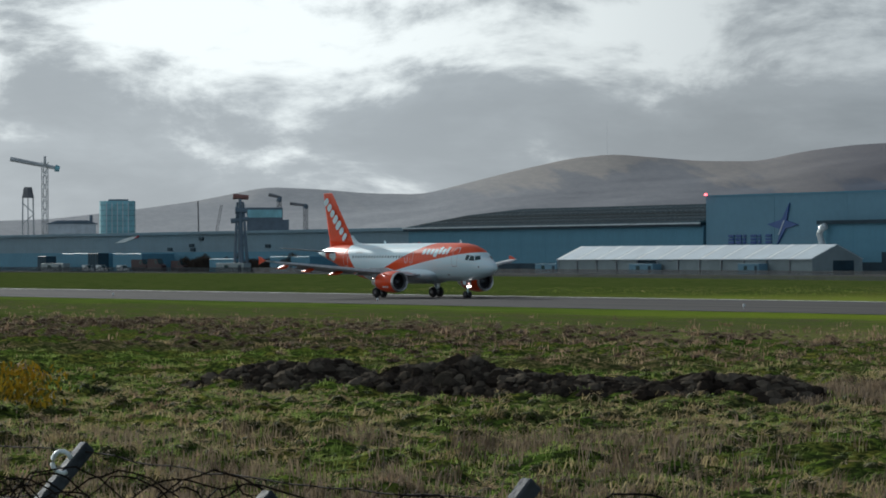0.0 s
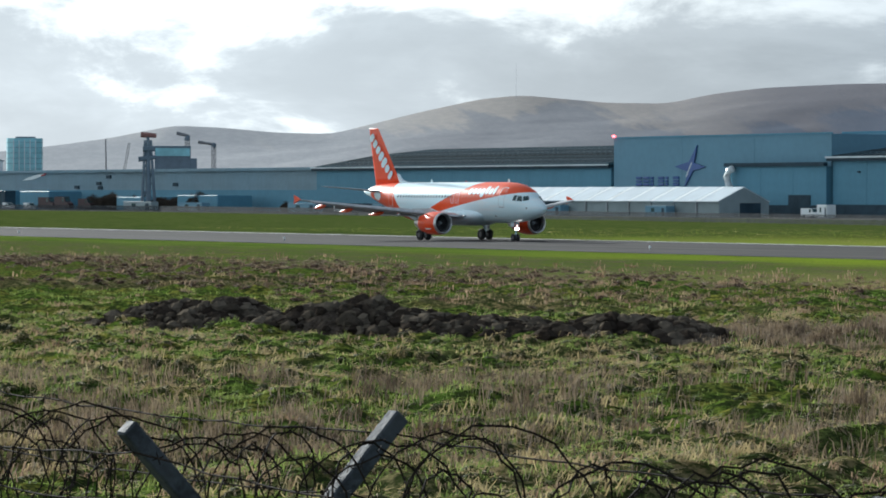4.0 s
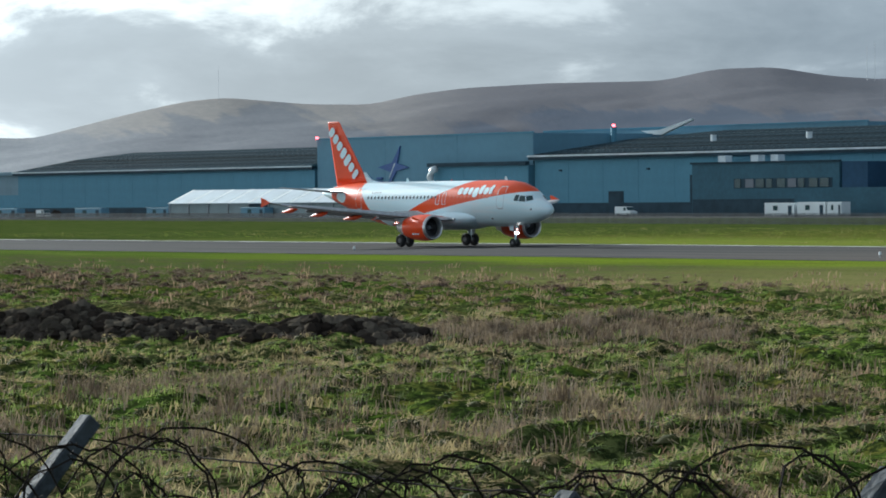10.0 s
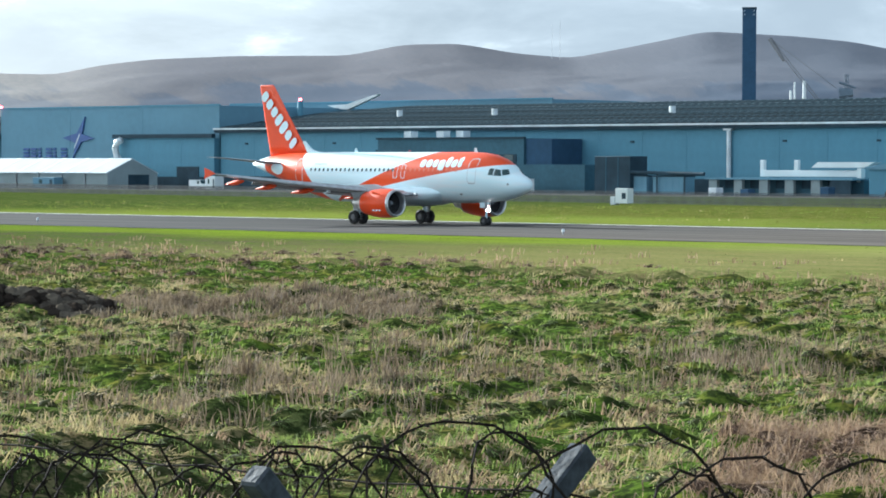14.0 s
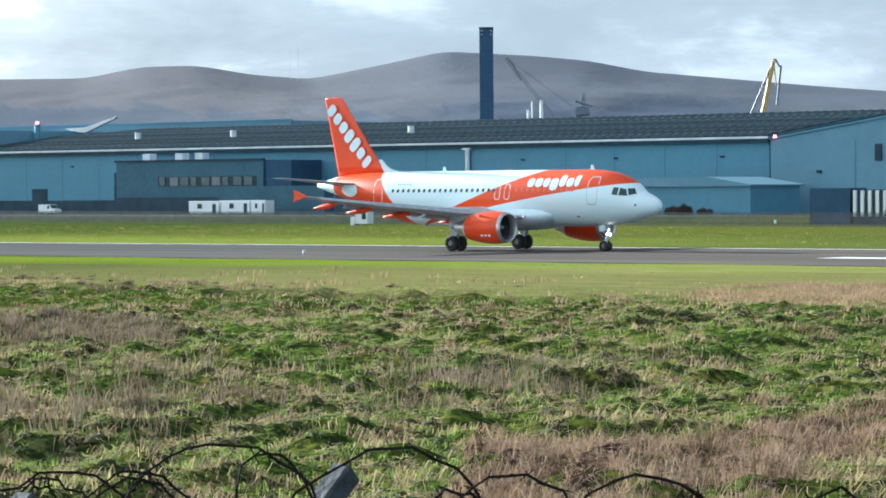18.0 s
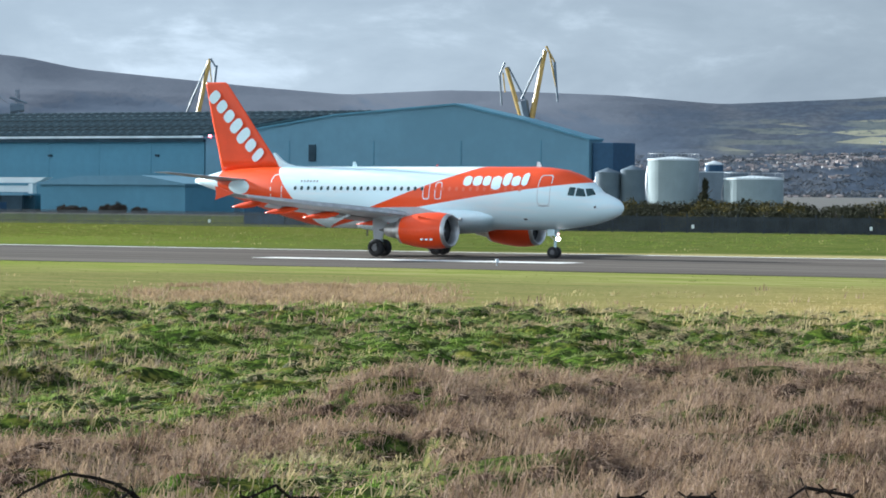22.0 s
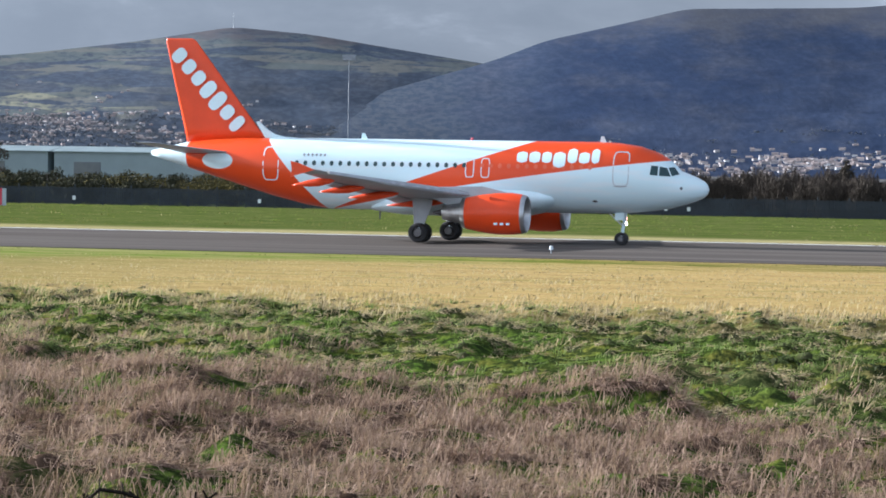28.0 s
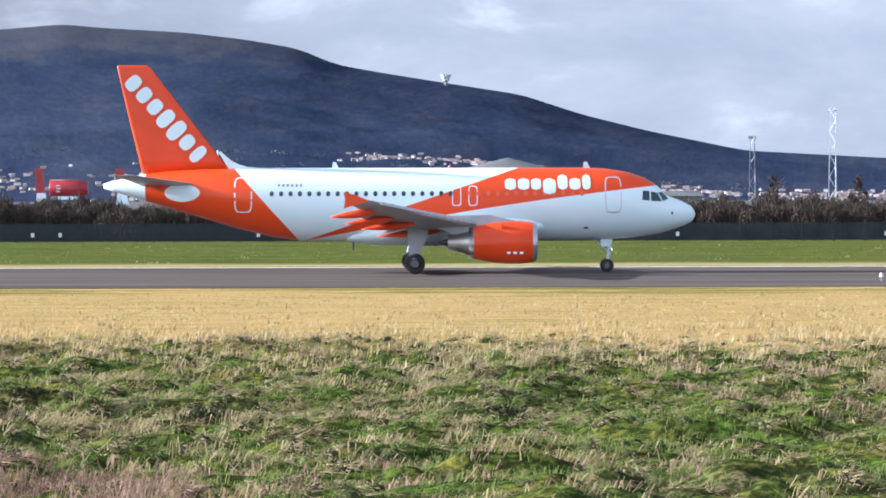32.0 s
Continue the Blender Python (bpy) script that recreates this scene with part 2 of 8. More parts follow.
def add_tube(bm, a, b, r0, r1=None, seg=10, caps=True):
    """A straight tapered round bar from a to b."""
    a, b = Vector(a), Vector(b)
    d = b - a
    turn = d.to_track_quat("Z", "Y").to_matrix().to_4x4()
    bmesh.ops.create_cone(bm, cap_ends=caps, segments=seg, radius1=r0, radius2=r0 if r1 is None else r1, depth=d.length,
                          matrix=Matrix.Translation((a + b) / 2) @ turn)
    return bm


def tube(a, b, r0, r1=None, seg=10):
    return add_tube(bmesh.new(), a, b, r0, r1, seg)


def loft(rings, closed=True, cap=True):
    """A skin through rings of points."""
    bm = bmesh.new()
    rows = [[bm.verts.new(p) for p in ring] for ring in rings]
    n = len(rows[0])
    for a, b in zip(rows, rows[1:]):
        for i in range(n if closed else n - 1):
            j = (i + 1) % n
            bm.faces.new((a[i], a[j], b[j], b[i]))
    if cap and closed:
        bm.faces.new(rows[0][::-1])
        bm.faces.new(rows[-1])
    return bm


def bent_tube(pts, r, n=10):
    """One round bar through a row of points."""
    pts, rings = [Vector(p) for p in pts], []
    for i, p in enumerate(pts):
        d = (pts[min(i + 1, len(pts) - 1)] - pts[max(i - 1, 0)]).normalized()
        q = d.to_track_quat("Z", "Y")
        rings.append([tuple(p + q @ Vector((r * math.cos(2 * math.pi * k / n), r * math.sin(2 * math.pi * k / n), 0))) for k in range(n)])
    return loft(rings)


def prism(outline, axis, lo, hi):
    """An outline of (p, q) pairs pushed along an axis: 'y' gives (p, y, q), 'x' gives (x, p, q), 'z' gives (p, q, z)."""
    put = {"y": lambda p, q, s: (p, s, q), "x": lambda p, q, s: (s, p, q), "z": lambda p, q, s: (p, q, s)}[axis]
    return loft([[put(p, q, lo) for p, q in outline], [put(p, q, hi) for p, q in outline]])


def bearing(az, r, z=0.0):
    """The place at a bearing (degrees clockwise from the cross direction) and a distance from the stand."""
    return r * math.sin(radians(az)), r * math.cos(radians(az)), z


def rise(el, r):
    return EYE_Z + r * math.tan(radians(el))


def smooth(a, b, x):
    t = np.clip((np.asarray(x, float) - a) / (b - a), 0, 1)
    return t * t * (3 - 2 * t)


def lattice(xs, ys, seed):
    h = (np.asarray(xs, np.int64) * 374761393 + np.asarray(ys, np.int64) * 668265263 + seed * 1442695041) & 0x7FFFFFFF
    h = ((h ^ (h >> 13)) * 1274126177) & 0x7FFFFFFF
    return ((h ^ (h >> 16)) & 0xFFFF) / 65535.0


def field_noise(x, y, size, seed=0):
    """Smooth value noise of about the given size in metres, 0 to 1."""
    x, y = np.asarray(x, float) / size, np.asarray(y, float) / size
    xi, yi = np.floor(x).astype(np.int64), np.floor(y).astype(np.int64)
    fx, fy = x - xi, y - yi
    fx, fy = fx * fx * (3 - 2 * fx), fy * fy * (3 - 2 * fy)
    a, b = lattice(xi, yi, seed), lattice(xi + 1, yi, seed)
    c, d = lattice(xi, yi + 1, seed), lattice(xi + 1, yi + 1, seed)
    return (a * (1 - fx) + b * fx) * (1 - fy) + (c * (1 - fx) + d * fx) * fy


def mesh_from(name, verts, faces, mat_, smooth_=False):
    """A mesh from arrays of corners and of equal-sided faces."""
    verts, faces = np.asarray(verts, np.float32).reshape(-1, 3), np.asarray(faces, np.int32)
    me = bpy.data.meshes.new(name)
    n, k = faces.shape
    me.vertices.add(len(verts))
    me.vertices.foreach_set("co", verts.ravel())
    me.loops.add(n * k)
    me.loops.foreach_set("vertex_index", faces.ravel())
    me.polygons.add(n)
    me.polygons.foreach_set("loop_start", np.arange(0, n * k, k, dtype=np.int32))
    me.polygons.foreach_set("use_smooth", np.full(n, smooth_))
    me.update(calc_edges=True)
    me.materials.append(mat_)
    return me


# ---- ground ----
RWY_NEAR, RWY_FAR, LINE_Y = 153.0, 196.0, 182.15


def thicket_mask(x, y, soft=0.0):
    """1 inside the brown dead thicket nearest the stand."""
    r = np.hypot(x, y)
    az = np.degrees(np.arctan2(x, y))
    limit = np.interp(az, [-42, -40.5, -38, -36, -33, -30, -26, -20, -14, -9, -5.5, -3.5, -1.0], [40, 54, 57, 58, 63, 71, 72, 65, 59, 57, 53, 48, 41])
    limit = limit + 11 * (field_noise(x, y, 6, 51) - 0.5) + 5 * (field_noise(x, y, 2, 52) - 0.5)
    glade = np.interp(az, [-36.5, -35, -31.5, -30], [0, 54, 53, 0]) + 4 * (field_noise(x, y, 3, 53) - 0.5)
    if soft:
        return (1 - smooth(limit - soft, limit, r)) * smooth(glade, glade + soft, r)
    return ((r < limit) & (r > glade)).astype(float)


def ground_height(x, y):
    x, y = np.asarray(x, float), np.asarray(y, float)
    r = np.hypot(x, y)
    bank = 2.6 * (1 - smooth(2.0, 24.0, r))
    rough = (1 - smooth(96, 112, y + 12 * smooth(-60, 0, x) + 10 * (field_noise(x, y, 30, 5) - 0.5))) * smooth(36, 45, r) * (y > -20)
    tuss = (field_noise(x, y, 1.0, 1) ** 2 * 0.46 + field_noise(x, y, 2.6, 2) * 0.24 + field_noise(x, y, 9, 3) * 0.22 - 0.33)
    tuss = tuss + thicket_mask(x, y, 3.0) * smooth(45, 52, r) * (field_noise(x, y, 4.6, 55) ** 1.5 * 0.75 + field_noise(x, y, 1.7, 56) * 0.35 - 0.25)
    mown = (field_noise(x, y, 1.3, 7) - 0.5) * 0.05
    far = -0.04 * smooth(150, 153, y)
    return bank + rough * tuss + (1 - rough) * mown * (y < 150) + far


def ground_material():
    m = bpy.data.materials.new("field_grass")
    net = Net(m)
    pos = net.n("ShaderNodeTexCoord").outputs["Object"]
    x, y, _ = net.sep(pos)
    n_big, n_mid, n_fine = net.noise(pos, 0.06, 4.0), net.noise(pos, 0.5, 5.0, 0.65), net.noise(pos, 4.0, 4.0, 0.7)
    stretch = net.n("ShaderNodeMapping", {"Vector": pos, "Scale": (0.05, 0.6, 1.0)}).outputs[0]
    streak = net.noise(stretch, 1.0, 5.0, 0.6)
    wob = net.math("MULTIPLY", net.math("SUBTRACT", n_big, 0.5), 26.0)
    ys = net.math("ADD", net.math("ADD", y, wob), net.math("MULTIPLY", net.step(x, -60.0, 0.0), 12.0))
    green = net.mix(net.step(n_fine, 0.3, 0.7), (0.032, 0.066, 0.010), (0.088, 0.145, 0.022))
    olive = net.mix(net.step(n_mid, 0.35, 0.65), (0.07, 0.098, 0.012), (0.135, 0.132, 0.028))
    straw = net.mix(net.step(net.math("ADD", net.math("MULTIPLY", n_fine, 0.5), net.math("MULTIPLY", streak, 0.5)), 0.35, 0.65), (0.30, 0.205, 0.082), (0.52, 0.375, 0.155))
    brown = net.mix(net.step(n_fine, 0.3, 0.7), (0.06, 0.042, 0.028), (0.15, 0.105, 0.07))
    lush = net.mix(net.step(n_fine, 0.3, 0.75), (0.095, 0.155, 0.013), (0.23, 0.285, 0.035))
    rough = net.mix(net.step(n_mid, 0.42, 0.62), green, olive)
    rough = net.mix(net.math("MULTIPLY", net.step(n_big, 0.5, 0.62), 0.7), rough, brown)
    heath = net.mix(net.step(n_mid, 0.40, 0.60), net.mix(net.step(n_fine, 0.3, 0.7), (0.05, 0.045, 0.03), (0.12, 0.10, 0.065)), green)
    dry = net.mix(net.step(net.math("ADD", net.math("MULTIPLY", n_fine, 0.5), net.math("MULTIPLY", streak, 0.5)), 0.38, 0.62), (0.118, 0.132, 0.038), (0.250, 0.215, 0.100))
    strip = net.mix(net.step(net.math("ADD", x, wob), -165.0, -105.0), heath, dry)
    strip = net.mix(net.step(x, -74.0, -22.0), strip, straw)
    strip = net.mix(net.math("MULTIPLY", net.step(streak, 0.5, 0.62), 0.45), strip, olive)
    verge = net.mix(net.step(streak, 0.45, 0.70), lush, olive)
    # western verge darker, with cloud shade put into the grass tones
    verge = net.mix(net.step(x, -165.0, -235.0), verge, net.mix(net.step(streak, 0.4, 0.6), (0.058, 0.10, 0.016), (0.105, 0.145, 0.03)))
    verge = net.mix(net.step(x, -60.0, -20.0), verge, net.mix(net.step(streak, 0.4, 0.6), olive, straw))
    verge = net.mix(net.math("MULTIPLY", net.step(x, -150.0, -95.0), net.step(x, -20.0, -60.0)), verge, net.mix(net.step(streak, 0.4, 0.6), (0.160, 0.195, 0.040), (0.260, 0.245, 0.100)))
    # shade in the gaps between tufts, painted into the ground
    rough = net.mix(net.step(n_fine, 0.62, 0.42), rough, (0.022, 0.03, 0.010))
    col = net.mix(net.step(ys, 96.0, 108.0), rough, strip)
    col = net.mix(net.step(net.math("ADD", net.math("ADD", y, wob), net.math("MULTIPLY", net.step(x, -60.0, 0.0), -5.0)), 132.0, 143.0), col, verge)
    beyond = net.mix(net.step(streak, 0.42, 0.62), net.mix(net.step(n_fine, 0.3, 0.75), (0.11, 0.165, 0.020), (0.235, 0.285, 0.045)), (0.14, 0.15, 0.036))
    beyond = net.mix(net.step(net.math("ADD", y, wob), 210.0, 248.0), beyond, net.mix(0.35, olive, (0.05, 0.066, 0.016)))
    # cloud shade over the far western grass, painted as darker green
    cloud_dimmed = net.mix(net.step(streak, 0.4, 0.6), (0.026, 0.05, 0.010), (0.062, 0.085, 0.02))
    beyond = net.mix(net.step(net.math("ADD", x, net.math("MULTIPLY", wob, 3.0)), -325.0, -240.0), cloud_dimmed, beyond)
    beyond = net.mix(net.step(net.math("ADD", x, net.math("MULTIPLY", wob, 2.0)), -205.0, -125.0), beyond, net.mix(net.step(streak, 0.35, 0.6), (0.042, 0.069, 0.013), (0.092, 0.112, 0.027)))
    beyond = net.mix(net.math("MULTIPLY", net.step(n_mid, 0.46, 0.62), 0.3), beyond, net.mix(net.step(n_fine, 0.3, 0.7), (0.11, 0.10, 0.045), (0.24, 0.20, 0.10)))
    bare = net.mix(net.step(n_fine, 0.4, 0.6), (0.36, 0.30, 0.145), (0.25, 0.235, 0.10))
    beyond = net.mix(net.step(net.math("ADD", net.math("ADD", y, net.math("MULTIPLY", wob, 0.35)), net.math("MULTIPLY", net.step(x, -80.0, -150.0), 15.0)), 211.0, 203.0), beyond, bare)
    col = net.mix(net.step(y, 190.0, 194.0), col, beyond)
    yard = net.mix(n_mid, (0.10, 0.10, 0.10), (0.17, 0.165, 0.155))
    col = net.mix(net.step(y, 425.0, 440.0), col, yard)
    mow = net.noise(net.n("ShaderNodeMapping", {"Vector": pos, "Scale": (0.25, 2.2, 1.0)}).outputs[0], 1.0, 4.0, 0.7)
    worn = net.math("MULTIPLY", net.step(mow, 0.58, 0.40), net.math("MULTIPLY", net.step(ys, 100.0, 112.0), net.step(y, 192.0, 180.0)))
    col = net.mix(net.math("MULTIPLY", worn, 0.22), col, (0.07, 0.068, 0.025))
    bs = net.n("ShaderNodeBsdfPrincipled", {"Base Color": col, "Roughness": 0.95, "Specular IOR Level": 0.0})
    relief = net.math("ADD", net.math("MULTIPLY", n_fine, 0.6), net.math("MULTIPLY", n_mid, 0.8))
    net.nt.links.new(net.n("ShaderNodeBump", {"Strength": 0.7, "Distance": 0.15, "Height": relief}).outputs[0], bs.inputs["Normal"])
    net.n("ShaderNodeOutputMaterial", {0: bs.outputs[0]})
    return m


def build_ground():
    az = np.radians(np.concatenate([np.arange(-180, -72, 4.0), np.arange(-72, 14, 0.16), np.arange(14, 180, 4.0)]))
    r = np.concatenate([[0.0], np.geomspace(1.0, 38, 24)[:-1], np.geomspace(38, 175, 250)[:-1], np.geomspace(175, 4900, 60)])
    R, A = np.meshgrid(r, az, indexing="ij")
    x, y = R * np.sin(A), R * np.cos(A)
    verts = np.stack([x, y, ground_height(x, y)], -1).reshape(-1, 3)
    nr, na = R.shape
    i, j = np.meshgrid(np.arange(nr - 1), np.arange(na), indexing="ij")
    k = (j + 1) % na
    faces = np.stack([i * na + j, i * na + k, (i + 1) * na + k, (i + 1) * na + j], -1).reshape(-1, 4)
    ob = new("ground", mesh_from("ground", verts, faces, ground_material(), True))
    tagged(ob, "rough airfield grass with straw strip and mown verges", "grass", kind="structure")


build_ground()


def asphalt_material():
    m = bpy.data.materials.new("asphalt")
    net = Net(m)
    pos = net.n("ShaderNodeTexCoord").outputs["Object"]
    x, y, _ = net.sep(pos)
    fine_n = net.noise(pos, 14.0, 4.0, 0.7)
    long_n = net.noise(net.n("ShaderNodeMapping", {"Vector": pos, "Scale": (0.02, 0.5, 1.0)}).outputs[0], 1.0, 6.0, 0.6)
    col = net.mix(net.step(long_n, 0.35, 0.68), (0.082, 0.070, 0.061), (0.150, 0.130, 0.114))
    col = net.mix(net.math("MULTIPLY", fine_n, 0.4), col, (0.05, 0.05, 0.05))
    # darker to the west: weaker sky reflection put into the base colour
    less_sheen = net.math("MULTIPLY", net.step(net.math("ADD", x, net.math("MULTIPLY", long_n, 60.0)), -95.0, -165.0), 0.75)
    col = net.mix(less_sheen, col, net.mix(net.step(long_n, 0.35, 0.65), (0.038, 0.040, 0.043), (0.062, 0.064, 0.066)))
    bs = net.n("ShaderNodeBsdfPrincipled", {"Base Color": col, "Roughness": 0.92, "Specular IOR Level": 0.02})
    net.nt.links.new(net.n("ShaderNodeBump", {"Strength": 0.2, "Distance": 0.01, "Height": fine_n}).outputs[0], bs.inputs["Normal"])
    net.n("ShaderNodeOutputMaterial", {0: bs.outputs[0]})
    return m


asphalt = asphalt_material()
paint_white = material("paint_white", (0.68, 0.68, 0.66), 0.6, vary=0.2, scale=0.8, fine_scale=6, stain=(0.35, 0.35, 0.34))
runway = tagged(finish(box(-2200, 1400, RWY_NEAR, RWY_FAR, -0.4, 0.0), "runway", asphalt), "grey asphalt runway with white markings", "runway", kind="structure")
part("touchdown_mark", box(-116.5, -93.8, 168.9, 171.9, -0.05, 0.006), paint_white, runway)
for i in range(40):
    part("edge_line", box(-1400 + i * 60, -1400 + i * 60 + 59.9, RWY_FAR - 1.85, RWY_FAR - 0.95, -0.05, 0.006), paint_white, runway)


# ---- hills ----
LEFT_RIDGE = ((-90, 0.3), (-72, 0.45), (-65.4, 0.68), (-63.8, 0.86), (-62.8, 1.0), (-61.6, 1.24), (-60.7, 1.2), (-59.8, 1.12), (-58.8, 1.1),
              (-57.2, 1.5), (-56.2, 1.72), (-55.4, 1.82), (-53.8, 1.72), (-52.8, 1.71), (-52.0, 1.88), (-51.1, 1.99), (-49.6, 2.06), (-47.6, 2.08),
              (-46.6, 2.28), (-45.6, 2.3), (-44.6, 2.13), (-43.6, 2.05), (-42.5, 2.26), (-41.2, 2.53), (-39.6, 2.44), (-38.6, 2.34), (-37.6, 2.14),
              (-36.0, 1.99), (-34.4, 1.84), (-32.9, 1.72), (-31.1, 1.81), (-29.8, 1.79), (-28.0, 1.73), (-26.2, 1.58), (-23.8, 1.68), (-22.4, 1.79),
              (-21.1, 1.9), (-19.1, 2.16), (-17.4, 2.45), (-16.0, 2.34), (-14.5, 2.11), (-12.9, 1.87), (-11, 1.6), (-6, 1.2), (14, 0.5), (40, 0.3))
CAVE_RIDGE = ((-24, 0.1), (-18, 0.5), (-14.5, 1.35), (-12.7, 1.89), (-11.8, 2.25), (-10.3, 2.6), (-9.3, 2.85), (-8.0, 2.87), (-6.3, 2.9), (-4.95, 3.02),
              (-4.3, 2.96), (-2.8, 2.88), (-1.75, 2.76), (-0.8, 2.6), (-0.1, 2.31), (0.8, 2.15), (1.8, 1.99), (3.2, 1.77), (4.3, 1.41), (5.5, 1.11),
              (7.2, 0.76), (9.7, 0.62), (14, 0.5), (30, 0.3))


def hill_height(ridge, near, top, az, r):
    t = np.clip((r - near) / (top - near), 0, 1)
    pa, pe = [p[0] for p in ridge], [p[1] for p in ridge]
    crest = sum(np.interp(az + d, pa, pe) for d in (-0.2, -0.1, 0.0, 0.1, 0.2)) / 5
    broad = sum(np.interp(az + d, pa, pe) for d in np.arange(-3.0, 3.01, 0.5)) / 13
    crest = crest + 0.05 * (np.clip((-54 - az) / 2, 0, 1) if ridge is LEFT_RIDGE else 1.0)
    el = crest * t ** 3 + np.minimum(broad, crest * 1.15) * (1 - t ** 3)
    peak = EYE_Z + top * np.tan(np.radians(el))
    x, y = r * np.sin(np.radians(az)), r * np.cos(np.radians(az))
    body = peak * (0.35 * t + 0.65 * t ** 1.7)
    folds = ((field_noise(x, y, 420, 31) - 0.5) * 34 + (field_noise(x, y, 150, 32) - 0.5) * 10 + (field_noise(x, y, 50, 33) - 0.5) * 5)
    return body + folds * np.sin(np.pi * np.clip(t, 0, 1)) ** 0.8 * np.clip(peak / 120, 0.1, 1) - 2.0


def hill_material(name, tones, crest, west=None, speckle=0.42, turn=(-29.5, -25.0), crest_z=(150.0, 195.0), farmed=False, flank=None):
    """Moor, woods and fields: broad tones, gullies down the slope, fine speckle of trees and walls, fields and a crest
    of its own; distance haze is mixed into the tones.
    """
    m = bpy.data.materials.new(name)
    net = Net(m)
    pos = net.n("ShaderNodeTexCoord").outputs["Object"]
    x, y, z = net.sep(pos)
    bear = net.math("MULTIPLY", net.math("ARCTAN2", x, y), 57.2958)
    along = net.math("MULTIPLY", bear, 61.0)
    # patches follow the slope: along the hill and up it
    slope = net.comb(along, net.math("MULTIPLY", z, 2.2), 0.0)
    n1, n2, n3 = net.noise(slope, 0.004, 5.0, 0.6), net.noise(slope, 0.016, 5.0, 0.62), net.noise(slope, 0.10, 4.0, 0.65)
    gully = net.noise(net.comb(net.math("ADD", along, net.math("MULTIPLY", z, 0.9)), net.math("MULTIPLY", z, 0.7), 3.0), 0.009, 6.0, 0.66)
    up = net.math("ADD", z, net.math("MULTIPLY", net.math("SUBTRACT", n2, 0.5), 110.0))
    east = net.step(bear, *turn)

    def moor(t, dots):
        c = net.mix(net.step(n1, 0.38, 0.62), t[0], t[1])
        c = net.mix(net.math("MULTIPLY", net.step(n2, 0.45, 0.70), 0.45), c, t[2])
        c = net.mix(net.math("MULTIPLY", net.step(gully, 0.50, 0.72), 0.28), c, t[2])
        c = net.mix(net.math("MULTIPLY", net.step(gully, 0.48, 0.32), 0.3), c, tuple(k * 0.75 for k in t[0]))
        return net.mix(net.math("MULTIPLY", net.step(n3, 0.62, 0.42), dots), c, tuple(k * 0.55 for k in t[0]))

    col = moor(tones, speckle)
    if farmed:
        bent = net.n("ShaderNodeVectorMath", {0: slope, 1: net.n("ShaderNodeTexNoise", {"Vector": slope, "Scale": 0.02, "Detail": 3.0}).outputs["Color"]}, operation="ADD").outputs[0]
        cell = net.n("ShaderNodeTexVoronoi", {"Vector": net.n("ShaderNodeMapping", {"Vector": bent, "Rotation": (0, 0, 0.10), "Scale": (0.014, 0.062, 0.0)}).outputs[0], "Scale": 1.0})
        pick = net.sep(cell.outputs["Color"])[0]
        farm = net.math("MULTIPLY", net.math("MULTIPLY", net.step(bear, -27.0, -25.6), net.step(bear, -17.5, -20.0)), net.math("MULTIPLY", net.step(up, 46.0, 60.0), net.step(up, 104.0, 88.0)))
        high = net.math("MULTIPLY", net.math("MULTIPLY", east, net.step(bear, -24.5, -22.0)), net.math("MULTIPLY", net.step(up, 112.0, 128.0), net.step(up, 190.0, 172.0)))
        mask = net.math("MULTIPLY", net.step(pick, 0.40, 0.50), net.math("MAXIMUM", net.math("MULTIPLY", net.step(pick, 0.52, 0.6), farm), net.math("MULTIPLY", high, 0.85)))
        mask = net.math("MULTIPLY", mask, net.step(net.math("ADD", n2, n3), 0.74, 1.02))
        tone = net.mix(net.step(pick, 0.60, 0.90), (0.106, 0.120, 0.108), (0.148, 0.146, 0.122))
        # brightest farm fields hold the patch of sun in their tone
        tone = net.mix(net.math("MULTIPLY", farm, net.step(pick, 0.86, 0.93)), tone, (0.24, 0.235, 0.16))
        col = net.mix(net.math("MULTIPLY", mask, 0.65), col, tone)
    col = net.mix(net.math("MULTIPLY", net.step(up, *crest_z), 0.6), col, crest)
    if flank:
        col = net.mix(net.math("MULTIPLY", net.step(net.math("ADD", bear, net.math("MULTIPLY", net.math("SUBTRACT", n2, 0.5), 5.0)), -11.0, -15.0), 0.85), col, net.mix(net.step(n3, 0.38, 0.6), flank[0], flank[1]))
    if west:
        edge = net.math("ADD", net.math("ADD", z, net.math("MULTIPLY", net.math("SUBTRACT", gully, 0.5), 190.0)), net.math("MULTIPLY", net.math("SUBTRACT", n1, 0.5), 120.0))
        hazed_moors = net.mix(net.step(n2, 0.35, 0.7), west[0], west[1])
        hazed_moors = net.mix(net.math("MULTIPLY", net.step(edge, 96.0, 116.0), 0.85), hazed_moors, west[2])
        # haze at the hill foot, mixed in as a paler blue-grey
        hazed_moors = net.mix(net.math("MULTIPLY", net.step(z, 62.0, 18.0), 0.6), hazed_moors, (0.155, 0.170, 0.196))
        # sunlit crest over hazy lower slope, both given as paler tones
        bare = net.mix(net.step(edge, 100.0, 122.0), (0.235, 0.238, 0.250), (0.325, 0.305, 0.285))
        hazed_moors = net.mix(net.math("MULTIPLY", net.step(bear, -50.0, -55.0), 0.85), hazed_moors, bare)
        # haze by bearing: palest far left, bluer towards the middle
        hazed_moors = net.mix(net.math("MULTIPLY", net.step(bear, -56.0, -60.0), 0.7), hazed_moors, (0.345, 0.355, 0.37))
        hazed_moors = net.mix(net.math("MULTIPLY", net.step(bear, -47.0, -38.0), 0.5), hazed_moors, (0.092, 0.117, 0.158))
